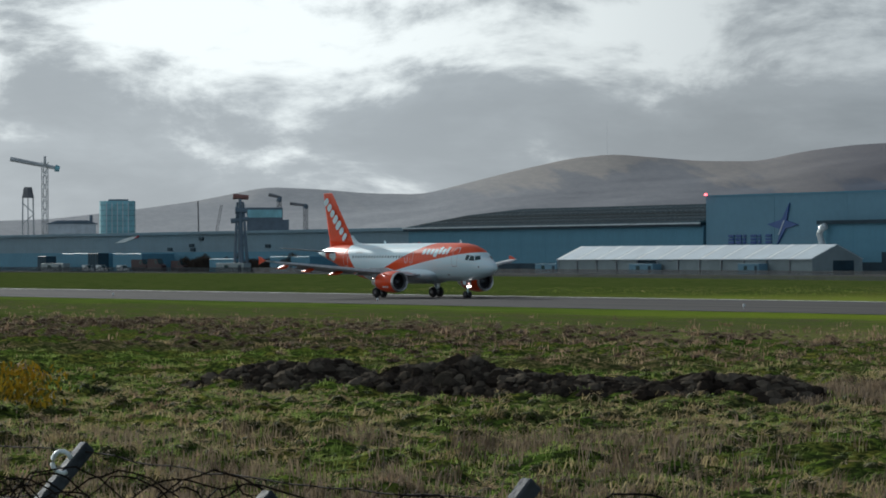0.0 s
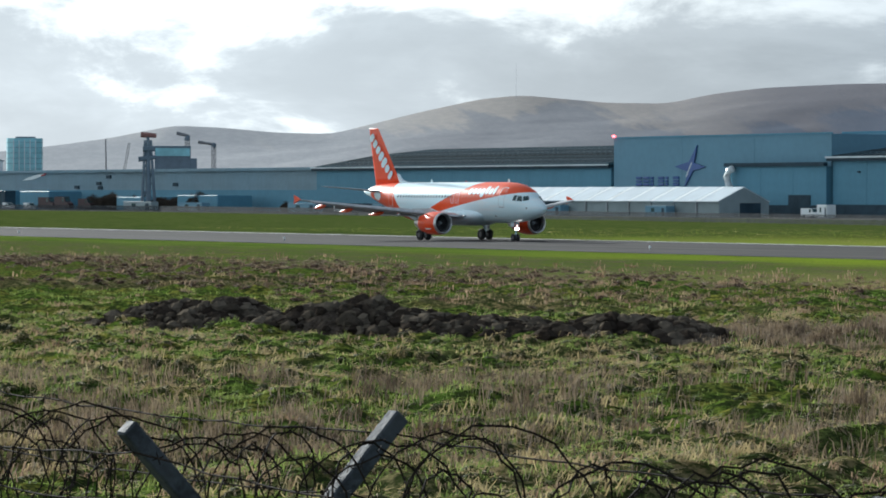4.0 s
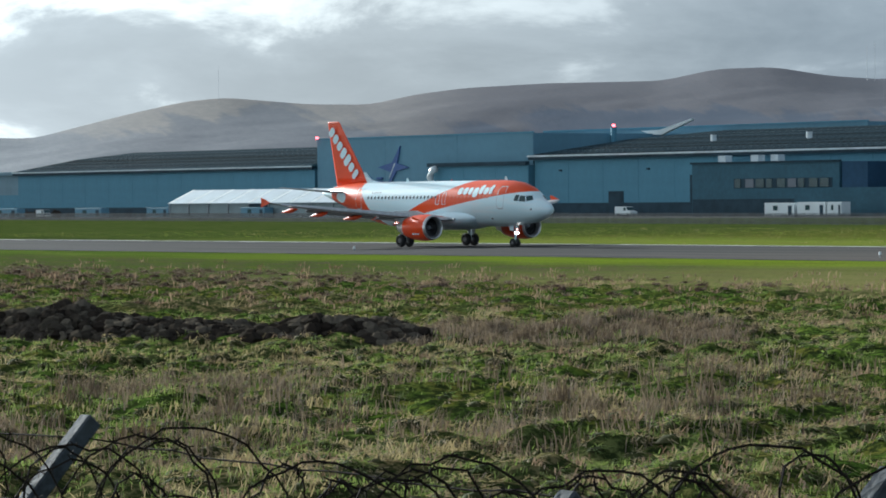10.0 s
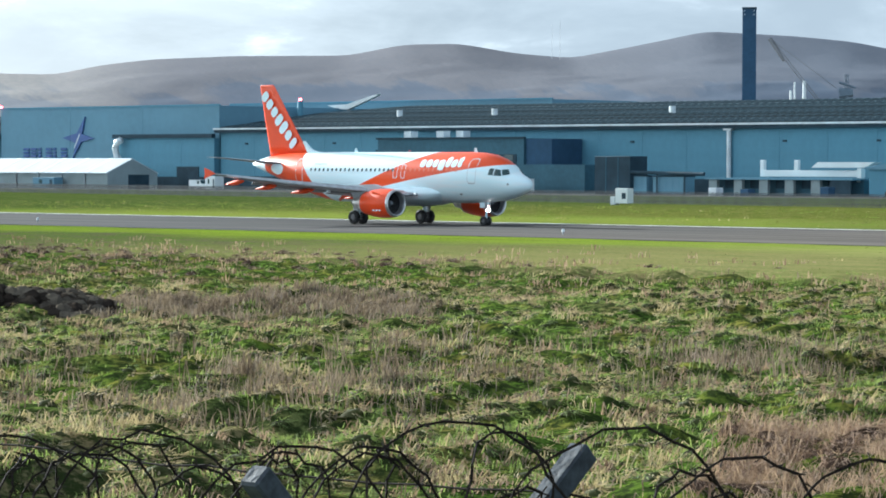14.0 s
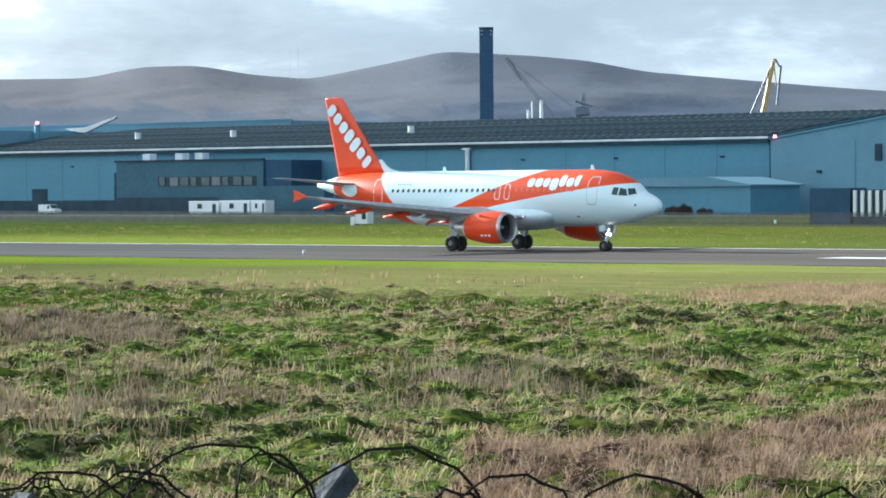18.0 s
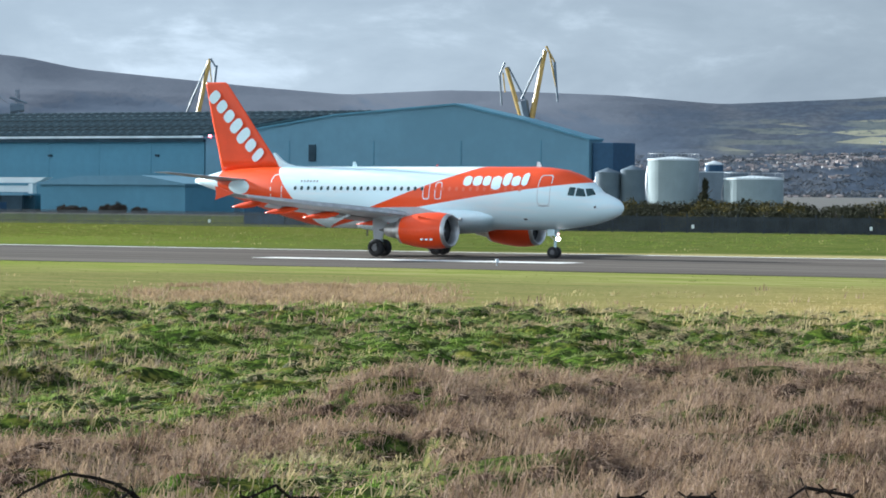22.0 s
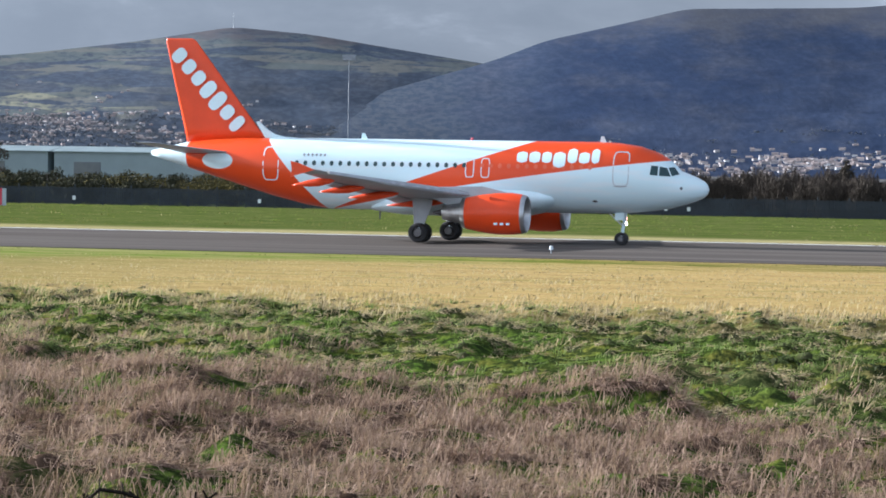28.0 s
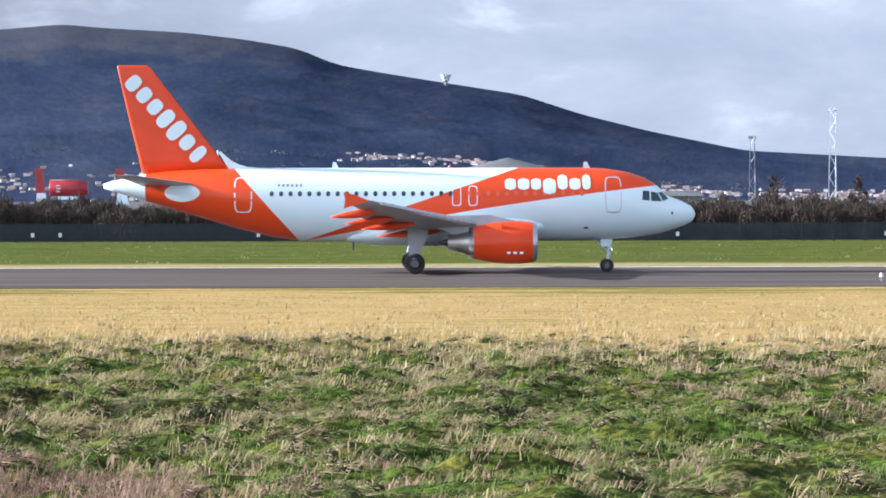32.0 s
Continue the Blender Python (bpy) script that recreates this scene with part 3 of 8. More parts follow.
        hazed_moors = net.mix(net.math("MULTIPLY", net.step(n3, 0.60, 0.42), 0.12), hazed_moors, west[0])
        col = net.mix(east, hazed_moors, col)
    bs = net.n("ShaderNodeBsdfPrincipled", {"Base Color": col, "Roughness": 0.95, "Specular IOR Level": 0.0})
    relief = net.math("ADD", net.math("ADD", n2, net.math("MULTIPLY", n3, 0.4)), net.math("MULTIPLY", gully, 1.2))
    net.nt.links.new(net.n("ShaderNodeBump", {"Strength": 0.3, "Distance": 5.0, "Height": relief}).outputs[0], bs.inputs["Normal"])
    net.n("ShaderNodeOutputMaterial", {0: bs.outputs[0]})
    return m


def build_hill(name, ridge, near, top, a0, a1, step_, mat_, label):
    az = np.arange(a0, a1, step_)
    r = np.concatenate([np.linspace(near, top, 90), [top + 60, top + 220]])
    A, R = np.meshgrid(az, r, indexing="ij")
    z = hill_height(ridge, near, top, A, R)
    z[:, -1] -= 60
    verts = np.stack([R * np.sin(np.radians(A)), R * np.cos(np.radians(A)), z], -1).reshape(-1, 3)
    na, nr = A.shape
    i, j = np.meshgrid(np.arange(na - 1), np.arange(nr - 1), indexing="ij")
    faces = np.stack([i * nr + j, i * nr + j + 1, (i + 1) * nr + j + 1, (i + 1) * nr + j], -1).reshape(-1, 4)
    tagged(new(name, mesh_from(name, verts, faces, mat_, True)), label, "hill", kind="structure")


FAR_HILL, CAVE_HILL = (2700, 4600), (2300, 4000)
# blue-grey of distance is part of these tones
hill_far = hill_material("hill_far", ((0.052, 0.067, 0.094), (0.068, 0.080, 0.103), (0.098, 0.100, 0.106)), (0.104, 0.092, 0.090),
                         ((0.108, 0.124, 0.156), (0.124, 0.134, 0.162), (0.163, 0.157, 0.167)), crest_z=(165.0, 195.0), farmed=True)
# woodland tones shifted to navy for the haze over the hill
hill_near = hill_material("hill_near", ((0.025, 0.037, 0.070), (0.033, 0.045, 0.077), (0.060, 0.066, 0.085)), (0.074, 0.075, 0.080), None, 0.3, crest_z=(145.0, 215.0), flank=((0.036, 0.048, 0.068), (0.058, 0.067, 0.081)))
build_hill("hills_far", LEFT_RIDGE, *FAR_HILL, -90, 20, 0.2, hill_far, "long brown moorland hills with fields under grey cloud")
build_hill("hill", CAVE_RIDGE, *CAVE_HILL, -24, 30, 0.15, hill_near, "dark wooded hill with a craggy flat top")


# ---- the airliner ----
# Own space: origin on the ground under the nose gear, x forward; u is the distance aft of the nose tip.
NOSE = 5.05
STATIONS = ((0.0, 3.33, 3.23, 0.05), (0.08, 3.56, 3.02, 0.27), (0.25, 3.76, 2.84, 0.47), (0.7, 4.00, 2.62, 0.80), (1.2, 4.20, 2.45, 1.06), (1.62, 4.36, 2.33, 1.25),
            (2.05, 4.80, 2.21, 1.41), (2.4, 5.08, 2.14, 1.52), (3.0, 5.41, 2.05, 1.68), (4.0, 5.73, 1.93, 1.86), (5.2, 5.9, 1.85, 1.95), (6.5, 5.95, 1.81, 1.975),
            (14.0, 5.95, 1.81, 1.975), (22.5, 5.95, 1.81, 1.975), (24.0, 5.95, 2.02, 1.96), (26.0, 5.94, 2.5, 1.85), (28.0, 5.9, 3.1, 1.55),
            (30.0, 5.78, 3.7, 1.15), (31.5, 5.6, 4.15, 0.8), (33.0, 5.25, 4.6, 0.4), (33.65, 5.08, 4.8, 0.14))


def hull(u):
    us = [s[0] for s in STATIONS]
    return tuple(float(np.interp(u, us, [s[i] for s in STATIONS])) for i in (1, 2, 3))


def skin(u, z):
    """Half width of the hull at a station and height."""
    top, bottom, w = hull(u)
    c, h = (top + bottom) / 2, (top - bottom) / 2
    return w * math.sqrt(max(0.0, 1 - min(1.0, abs((z - c) / h)) ** 2))


def livery_material():
    m = bpy.data.materials.new("livery")
    net = Net(m)
    pos = net.n("ShaderNodeTexCoord").outputs["Object"]
    x, y, z = net.sep(pos)
    u = net.math("SUBTRACT", NOSE, x)
    edge = lambda v: net.step(v, -0.02, 0.02)
    tail = net.math("MULTIPLY", edge(net.math("SUBTRACT", u, net.math("ADD", net.math("MULTIPLY", z, 0.897), 20.92))), edge(net.math("SUBTRACT", 31.25, u)))
    oval = net.math("ADD", net.math("POWER", net.math("DIVIDE", net.math("SUBTRACT", u, 29.15), 1.0), 2.0),
                    net.math("POWER", net.math("DIVIDE", net.math("SUBTRACT", z, 4.55), 0.5), 2.0))
    tail = net.math("MULTIPLY", tail, edge(net.math("SUBTRACT", oval, 1.0)))
    aft = edge(net.math("SUBTRACT", net.math("SUBTRACT", 27.65, net.math("MULTIPLY", z, 2.95)), u))
    v = net.math("SUBTRACT", u, 2.0)
    low = net.math("SUBTRACT", net.math("SUBTRACT", 4.95, net.math("MULTIPLY", v, 0.105)), net.math("MULTIPLY", net.math("MULTIPLY", v, v), 0.0025))
    front = net.math("MULTIPLY", aft, edge(net.math("SUBTRACT", z, low)))
    mask = net.math("MAXIMUM", tail, front)
    n1 = net.noise(pos, 0.5, 4.0)
    frames = net.n("ShaderNodeTexNoise", {"Vector": net.n("ShaderNodeMapping", {"Vector": pos, "Scale": (0.4, 0.6, 3.0)}).outputs[0], "Scale": 1.0}).outputs[0]
    white = net.mix(net.step(frames, 0.4, 0.7), WHITE, (0.655, 0.745, 0.775))
    col = net.mix(mask, white, net.mix(n1, ORANGE, (0.64, 0.066, 0.009)))
    bs = net.n("ShaderNodeBsdfPrincipled", {"Base Color": col, "Roughness": 0.34, "Specular IOR Level": 0.3})
    net.n("ShaderNodeOutputMaterial", {0: bs.outputs[0]})
    return m


def ring(u, n=36):
    top, bottom, w = hull(u)
    c, h = (top + bottom) / 2, (top - bottom) / 2
    return [(NOSE - u, w * math.sin(2 * math.pi * i / n), c + h * math.cos(2 * math.pi * i / n)) for i in range(n)]


def foil(x0, chord, thick, n=9):
    """A wing section from its leading edge at x0 backwards, as (x, dz) pairs round the edge."""
    ts = [0.5 - 0.5 * math.cos(math.pi * i / n) for i in range(n + 1)]
    prof = lambda t: thick * 2.6 * (0.2969 * math.sqrt(t) - 0.126 * t - 0.3516 * t * t + 0.2843 * t ** 3 - 0.1015 * t ** 4) / 0.52
    upper = [(x0 - chord * t, prof(t) * 0.6 + 0.003) for t in ts]
    lower = [(x0 - chord * t, -prof(t) * 0.4 - 0.003) for t in ts[1:-1]]
    return upper + lower[::-1]


def decal(name, u0, u1, z0, z1, mat_, parent, side, power=6.0, lift=0.014, rows=7):
    """A painted or glazed shape that follows the hull: a rounded block between stations u0, u1 and heights z0, z1."""
    bm = bmesh.new()
    prev = None
    for i in range(rows + 1):
        t = -1 + 2 * i / rows
        w = max(0.02, (1 - abs(t) ** power) ** (1 / power))
        z = (z0 + z1) / 2 + t * (z1 - z0) / 2
        cu, hw = (u0 + u1) / 2, (u1 - u0) / 2 * w
        pair = [bm.verts.new((NOSE - uu, side * (skin(uu, z) + lift), z)) for uu in (cu - hw, cu, cu + hw)]
        if prev:
            for k in (0, 1):
                bm.faces.new((prev[k], prev[k + 1], pair[k + 1], pair[k]))
        prev = pair
    return part(name, bm, mat_, parent, smooth=True)


def pane_decal(name, corners, mat_, parent, side, lift=0.016, n=5):
    """A four-cornered pane that follows the hull: corners (u, z) in order round the edge."""
    bm = bmesh.new()
    (a, b, c, d), grid = corners, []
    for i in range(n + 1):
        t, row = i / n, []
        for j in range(n + 1):
            w = j / n
            u, z = (((a[k] * (1 - w) + b[k] * w) * (1 - t) + (d[k] * (1 - w) + c[k] * w) * t) for k in (0, 1))
            row.append(bm.verts.new((NOSE - u, side * (skin(u, z) + lift), z)))
        grid.append(row)
    for i in range(n):
        for j in range(n):
            bm.faces.new((grid[i][j], grid[i][j + 1], grid[i + 1][j + 1], grid[i + 1][j]))
    return part(name, bm, mat_, parent, smooth=True)


def outline_decal(name, u0, u1, z0, z1, mat_, parent, side, t=0.06):
    bm = bmesh.new()
    loop, n = [], 28
    for i in range(n):
        a = 2 * math.pi * i / n
        p = lambda v: math.copysign(abs(v) ** 0.4, v)
        loop.append((p(math.cos(a)), p(math.sin(a))))
    cu, cz, hu, hz = (u0 + u1) / 2, (z0 + z1) / 2, (u1 - u0) / 2, (z1 - z0) / 2
    at = lambda uu, zz: (NOSE - uu, side * (skin(uu, zz) + 0.016), zz)
    outer = [bm.verts.new(at(cu + hu * a, cz + hz * b)) for a, b in loop]
    inner = [bm.verts.new(at(cu + (hu - t) * a, cz + (hz - t) * b)) for a, b in loop]
    for i in range(n):
        j = (i + 1) % n
        bm.faces.new((outer[i], outer[j], inner[j], inner[i]))
    return part(name, bm, mat_, parent)


def lathe(profile, centre, n=32):
    """Rings round the x axis through centre; profile of (x offset, radius)."""
    return [[(centre[0] + dx_, centre[1] + r_ * math.sin(2 * math.pi * i / n), centre[2] + r_ * math.cos(2 * math.pi * i / n)) for i in range(n)] for dx_, r_ in profile]


def build_wheel(parent, x, y, r, w):
    bm = bmesh.new()
    prof = ((-w / 2, r * 0.55), (-w / 2, r * 0.86), (-w * 0.36, r * 0.97), (0, r), (w * 0.36, r * 0.97), (w / 2, r * 0.86), (w / 2, r * 0.55))
    rows = []
    n = 28
    for dy_, rr in prof:
        rows.append([(rr * math.sin(2 * math.pi * i / n), dy_, rr * math.cos(2 * math.pi * i / n)) for i in range(n)])
    bm.free()
    wheel = part("wheel", loft(rows, cap=False), tyre_rubber, parent, smooth=True)
    hub = bmesh.new()
    for s in (-1, 1):
        add_tube(hub, (0, s * w * 0.30, 0), (0, s * w * 0.46, 0), r * 0.46, r * 0.4, 20)
        for k in range(8):
            a = math.pi * k / 4
            add_tube(hub, (r * 0.34 * math.cos(a), s * w * 0.44, r * 0.34 * math.sin(a)), (r * 0.34 * math.cos(a), s * w * 0.5, r * 0.34 * math.sin(a)), r * 0.07, seg=6)
    add_tube(hub, (0, -w * 0.5, 0), (0, w * 0.5, 0), r * 0.14, seg=10)
    part("rim", hub, hub_grey, wheel, "grey metal rim")
    wheel.location = (x, y, r)
    return wheel, r


def build_engine(parent, side):
    c = (NOSE - 9.4, side * 5.75, 1.78)
    outer = [(-0.02, 0.98), (0.0, 1.02), (-0.25, 1.10), (-0.9, 1.18), (-1.7, 1.18), (-2.6, 1.08), (-3.5, 0.90)]
    engine = part("engine", loft(lathe(outer[2:], c) , cap=False), orange_paint, parent, "orange engine nacelle", smooth=True)
    part("inlet_lip", loft(lathe([(-0.6, 0.86), (-0.12, 0.9), (0.0, 0.98), (-0.06, 1.05), (-0.26, 1.103)], c), cap=False), bare_metal, engine, "bare metal inlet lip", smooth=True)
    part("inlet_duct", loft(lathe([(-0.6, 0.86), (-1.0, 0.87), (-1.01, 0.2)], c), cap=False), dark_metal, engine, smooth=True)
    for k in range(24):
        a = 2 * math.pi * k / 24
        quad = [(-0.86, 0.2, a), (-0.98, 0.2, a + 0.12), (-0.98, 0.85, a + 0.2), (-0.80, 0.85, a)]
        blade = [[(c[0] + x_ + d_, c[1] + r_ * math.sin(b_), c[2] + r_ * math.cos(b_)) for x_, r_, b_ in quad] for d_ in (0.0, -0.03)]
        part("fan_blade", loft(blade), dark_metal, engine)
    part("spinner", loft(lathe([(-0.45, 0.02), (-0.6, 0.14), (-0.92, 0.26)], c, 16)), steel_grey, engine, smooth=True)
    part("exhaust_core", loft(lathe([(-3.3, 0.66), (-4.2, 0.55), (-4.9, 0.40), (-4.92, 0.33), (-4.5, 0.32)], c, 24), cap=False), bare_metal, engine, smooth=True)
    part("exhaust_plug", loft(lathe([(-4.4, 0.26), (-5.0, 0.18), (-5.5, 0.04)], c, 16)), dark_metal, engine, smooth=True)
    part("fan_nozzle", loft(lathe([(-3.45, 0.90), (-3.75, 0.84), (-3.76, 0.66)], c, 32), cap=False), bare_metal, engine, smooth=True)
    py0, py1 = c[1] - 0.16, c[1] + 0.16
    part("pylon", prism([(c[0] - 0.9, c[2] + 1.12), (c[0] - 2.6, c[2] + 1.52), (c[0] - 5.6, c[2] + 1.45), (c[0] - 6.2, c[2] + 1.1), (c[0] - 4.4, c[2] + 0.35), (c[0] - 3.0, c[2] + 0.6)], "y", py0, py1),
         grey_paint, engine)
    part("strake", prism([(c[0] - 0.8, c[2] + 0.72), (c[0] - 2.0, c[2] + 0.98), (c[0] - 2.0, c[2] + 0.75)], "y", c[1] + side * 0.90, c[1] + side * 0.93), orange_paint, engine)
    for k in range(3):
        part("stencil", box(c[0] - 1.7 + k * 0.35, c[0] - 1.5 + k * 0.35, c[1] + side * 1.08, c[1] + side * 1.1, c[2] - 0.62, c[2] - 0.5), white_paint, engine)


def wing_at(y):
    """Leading edge u, chord, thickness and height of the wing at a distance from the middle."""
    le = 10.75 + (y - 1.9) * 0.520
    chord = float(np.interp(y, [1.5, 6.4, 17.0], [6.75, 4.05, 1.55]))
    return le, chord, float(np.interp(y, [1.5, 6.4, 17.0], [0.92, 0.52, 0.17])), float(np.interp(y, [1.5, 6.4, 12, 17.0], [2.42, 2.78, 3.38, 4.12]))


def build_wing(parent, side):
    rings = []
    for y in (1.2, 2.5, 4.5, 6.4, 9.0, 12.0, 15.0, 16.9):
        le, chord, thick, z = wing_at(y)
        rings.append([(xx, side * y, z + dz_) for xx, dz_ in foil(NOSE - le, chord, thick)])
    wing = part("wing", loft(rings), grey_paint, parent, "grey swept wing", smooth=True)
    le, chord, thick, z = wing_at(16.9)
    part("wingtip_fence", prism([(NOSE - le - 0.15, z), (NOSE - le - 1.0, z + 0.34), (NOSE - le - 1.5, z + 0.46), (NOSE - le - 1.42, z), (NOSE - le - 1.5, z - 0.40), (NOSE - le - 1.05, z - 0.26)],
                                "y", side * 16.9, side * 17.0), orange_paint, wing, "orange wingtip fence")
    for y in (3.4, 8.6, 11.6, 14.2):
        le, chord, thick, z = wing_at(y)
        n = 12
        x0 = NOSE - le - chord * 0.55
        length = 1.15 + chord * 0.40 + (0.35 if y > 4 else 0.1)
        rr = [(0, 0.03), (-0.12, 0.11), (-0.35, 0.18), (-0.6, 0.15), (-0.85, 0.07), (-1.0, 0.01)]
        rows = [[(x0 + f * length, side * y + w * 0.8 * math.sin(2 * math.pi * i / n), z - 0.18 - 0.14 * -f * 2 + (w * 1.25) * math.cos(2 * math.pi * i / n)) for i in range(n)] for f, w in rr]
        part("flap_fairing", loft(rows), orange_paint, wing, "orange flap track fairing", smooth=True)
    for ya, yb in ((2.6, 6.2), (6.6, 12.8)):
        rings = []
        for y in (ya, yb):
            le, chord, thick, z = wing_at(y)
            x1, zz = NOSE - le - chord * 0.93, z - 0.04
            d = chord * 0.17
            rings.append([(x1, side * y, zz + 0.05), (x1 - d * 0.5, side * y, zz - 0.03), (x1 - d, side * y, zz - 0.22), (x1 - d * 0.5, side * y, zz - 0.16), (x1, side * y, zz - 0.06)])
        part("flap", loft(rings), grey_paint, wing)
    rings = []
    for y in (2.8, 16.2):
        le, chord, thick, z = wing_at(y)
        x1 = NOSE - le
        rings.append([(x1 + 0.14, side * y, z - 0.1), (x1 + 0.05, side * y, z + 0.06), (x1 - chord * 0.09, side * y, z + thick * 0.34), (x1 - chord * 0.03, side * y, z + 0.0), (x1 + 0.05, side * y, z - 0.12)])
    part("slat", loft(rings), bare_metal, wing, "bare metal slat")


def build_airliner():
    plane = thing("airliner", pose(-290, LINE_Y, 0), "white and orange twin-engined airliner rolling along the runway", "airplane")
    us = [0.0, 0.08, 0.16, 0.25, 0.45, 0.7, 0.95, 1.2, 1.42, 1.62, 1.84, 2.05, 2.22, 2.4, 2.7, 3.0, 3.5, 4.0, 4.6, 5.2, 5.8, 6.5] + [6.5 + i * 1.0 for i in range(1, 17)] + \
         [23.2, 24, 25, 26, 27, 28, 29, 30, 30.75, 31.5, 32.2, 33, 33.65]
    part("fuselage", loft([ring(u) for u in us]), livery_material(), plane, "white hull with orange tail and orange front sweep", smooth=True)
    # belly fairing
    n = 24
    rows = []
    for u, w, h, zc in ((8.5, 1.3, 0.2, 2.6), (8.9, 1.72, 0.5, 2.62), (9.6, 2.02, 0.80, 2.6), (10.6, 2.22, 0.96, 2.54), (12.0, 2.34, 1.0, 2.5), (15.5, 2.3, 0.96, 2.46), (18.0, 2.0, 0.70, 2.24), (19.6, 1.0, 0.32, 2.05), (20.3, 0.2, 0.1, 1.95)):
        rows.append([(NOSE - u, w * math.sin(2 * math.pi * i / n), zc + h * math.cos(2 * math.pi * i / n)) for i in range(n)])
    part("belly_fairing", loft(rows), white_paint, plane, smooth=True)
    # fin and rudder
    rings = []
    for z, le, te, th in ((5.6, 26.0, 31.45, 0.62), (6.4, 26.95, 31.62, 0.56), (9.0, 28.95, 32.25, 0.38), (11.65, 30.98, 32.85, 0.2), (11.78, 31.2, 32.8, 0.06)):
        xs = foil(NOSE - le, te - le, th)
        rings.append([(x_, (d_ - 0.0) * 0.55 if k <= 9 else (d_) * 0.8, z) for k, (x_, d_) in enumerate(xs)])
    fin = part("fin", loft(rings), orange_paint, plane, "orange tail fin", smooth=True)
    part("fin_fillet", prism([(NOSE - u_, z_) for u_, z_ in ((24.4, 5.86), (24.6, 5.95), (25.4, 6.0), (26.0, 6.15), (26.45, 6.4), (27.02, 6.9), (27.14, 6.84), (26.5, 5.8))], "y", -0.13, 0.13), white_paint, plane)
    # tail lettering band: rounded white blocks running down the fin
    for k in range(7):
        f = k / 6
        uu, zz = 31.93 - 3.63 * f, 10.76 - 4.02 * f
        tall = (0.98, 0.94, 0.94, 1.18, 1.3, 0.94, 1.12)[k]
        bm = bmesh.new()
        m = 14
        for s in (-1, 1):
            vs = []
            for i in range(m):
                a = 2 * math.pi * i / m
                p, q = (0.30 if k == 6 else 0.37) * math.copysign(abs(math.cos(a)) ** 0.7, math.cos(a)), tall * 0.5 * math.copysign(abs(math.sin(a)) ** 0.7, math.sin(a))
                c, sn = math.cos(radians(-48)), math.sin(radians(-48))
                vs.append(bm.verts.new((NOSE - (uu - p * c + q * sn), s * 0.235, zz + p * sn + q * c)))
            bm.faces.new(vs)
        part("lettering_block", bm, white_paint, fin)
    # tailplanes
    for side in (-1, 1):
        rings = []
        for y, le, ch, th, z in ((0.5, 28.0, 3.5, 0.36, 4.95), (3.0, 29.55, 2.45, 0.24, 5.2), (6.1, 31.45, 1.3, 0.12, 5.5), (6.22, 31.7, 1.0, 0.03, 5.51)):
            rings.append([(x_, side * y, z + d_) for x_, d_ in foil(NOSE - le, ch, th)])
        part("tailplane", loft(rings), grey_paint, plane, "grey tailplane", smooth=True)
        build_wing(plane, side)
        build_engine(plane, side)
        # cabin windows
        for k in range(34):
            u = 6.6 + k * 0.53
            if abs(u - 13.25) < 0.75 and k % 2:
                continue
            decal("cabin_window", u - 0.115, u + 0.115, 4.32, 4.64, blind_orange if u < 13.6 else window_dark, plane, side, power=4, rows=4)
        # flight deck windows
        for corners in (((3.18, 4.10), (2.74, 4.06), (2.74, 4.60), (3.12, 4.64)), ((2.66, 4.05), (2.02, 4.02), (2.26, 4.50), (2.66, 4.59)), ((1.96, 4.04), (1.60, 4.16), (1.92, 4.56), (2.20, 4.53))):
            pane_decal("flight_deck_window", corners, window_dark, plane, side)
        for u0, u1, z0, z1 in ((4.35, 5.3, 3.4, 5.42), (25.2, 26.2, 3.42, 5.42)):
            outline_decal("door_outline", u0, u1, z0, z1, white_paint if u0 > 20 else trim_pale, plane, side)
        decal("door_sill", 4.36, 5.29, 3.36, 3.44, steel_grey, plane, side, power=10, rows=2)
        for u0 in (12.5, 13.42):
            outline_decal("exit_outline", u0, u0 + 0.52, 3.78, 4.92, white_paint, plane, side, 0.05)
        # name on the forward hull: rounded white blocks
        widths = (0.66, 0.68, 0.6, 0.76, 0.6, 0.66, 0.5)
        u = 10.95
        for k, w in enumerate(widths):
            z0, z1 = (4.68, 5.34)
            if k == 3:
                z0 = 4.42
            if k in (4, 6):
                z1 = 5.55
            decal("name_block", u - w + 0.03, u - 0.0, z0, z1, white_paint, plane, side, power=3.2, lift=0.018, rows=9)
            u -= w + 0.07
        for k in range(6):
            decal("registration_bar", 22.35 + k * 0.25, 22.52 + k * 0.25, 4.86, 5.06, steel_grey, plane, side, power=8, rows=2)
        decal("static_port", 1.35, 1.5, 3.25, 3.45, dark_metal, plane, side, power=3, rows=3)
        decal("vent", 6.2, 6.5, 2.45, 2.6, dark_metal, plane, side, power=4, rows=3)
    # aerials
    for u in (6.0, 20.3):
        part("aerial", prism([(NOSE - u, 5.9), (NOSE - u - 0.18, 6.28), (NOSE - u - 0.35, 6.28), (NOSE - u - 0.4, 5.9)], "y", -0.03, 0.03), white_paint, plane)
    part("beacon", tube((NOSE - 14, 0, 5.9), (NOSE - 14, 0, 6.1), 0.1, 0.06, 10), red_paint, plane)
    part("drain_mast", prism([(NOSE - 19.4, 2.0), (NOSE - 19.47, 1.25), (NOSE - 19.53, 1.25), (NOSE - 19.56, 2.0)], "y", -0.03, 0.03), dark_metal, plane)
    # undercarriage
    leg = part("nose_leg", tube((0, 0, 0.4), (0.25, 0, 2.1), 0.09, 0.11), white_paint, plane)
    part("nose_axle", tube((0, -0.3, 0.38), (0, 0.3, 0.38), 0.06), bare_metal, leg)
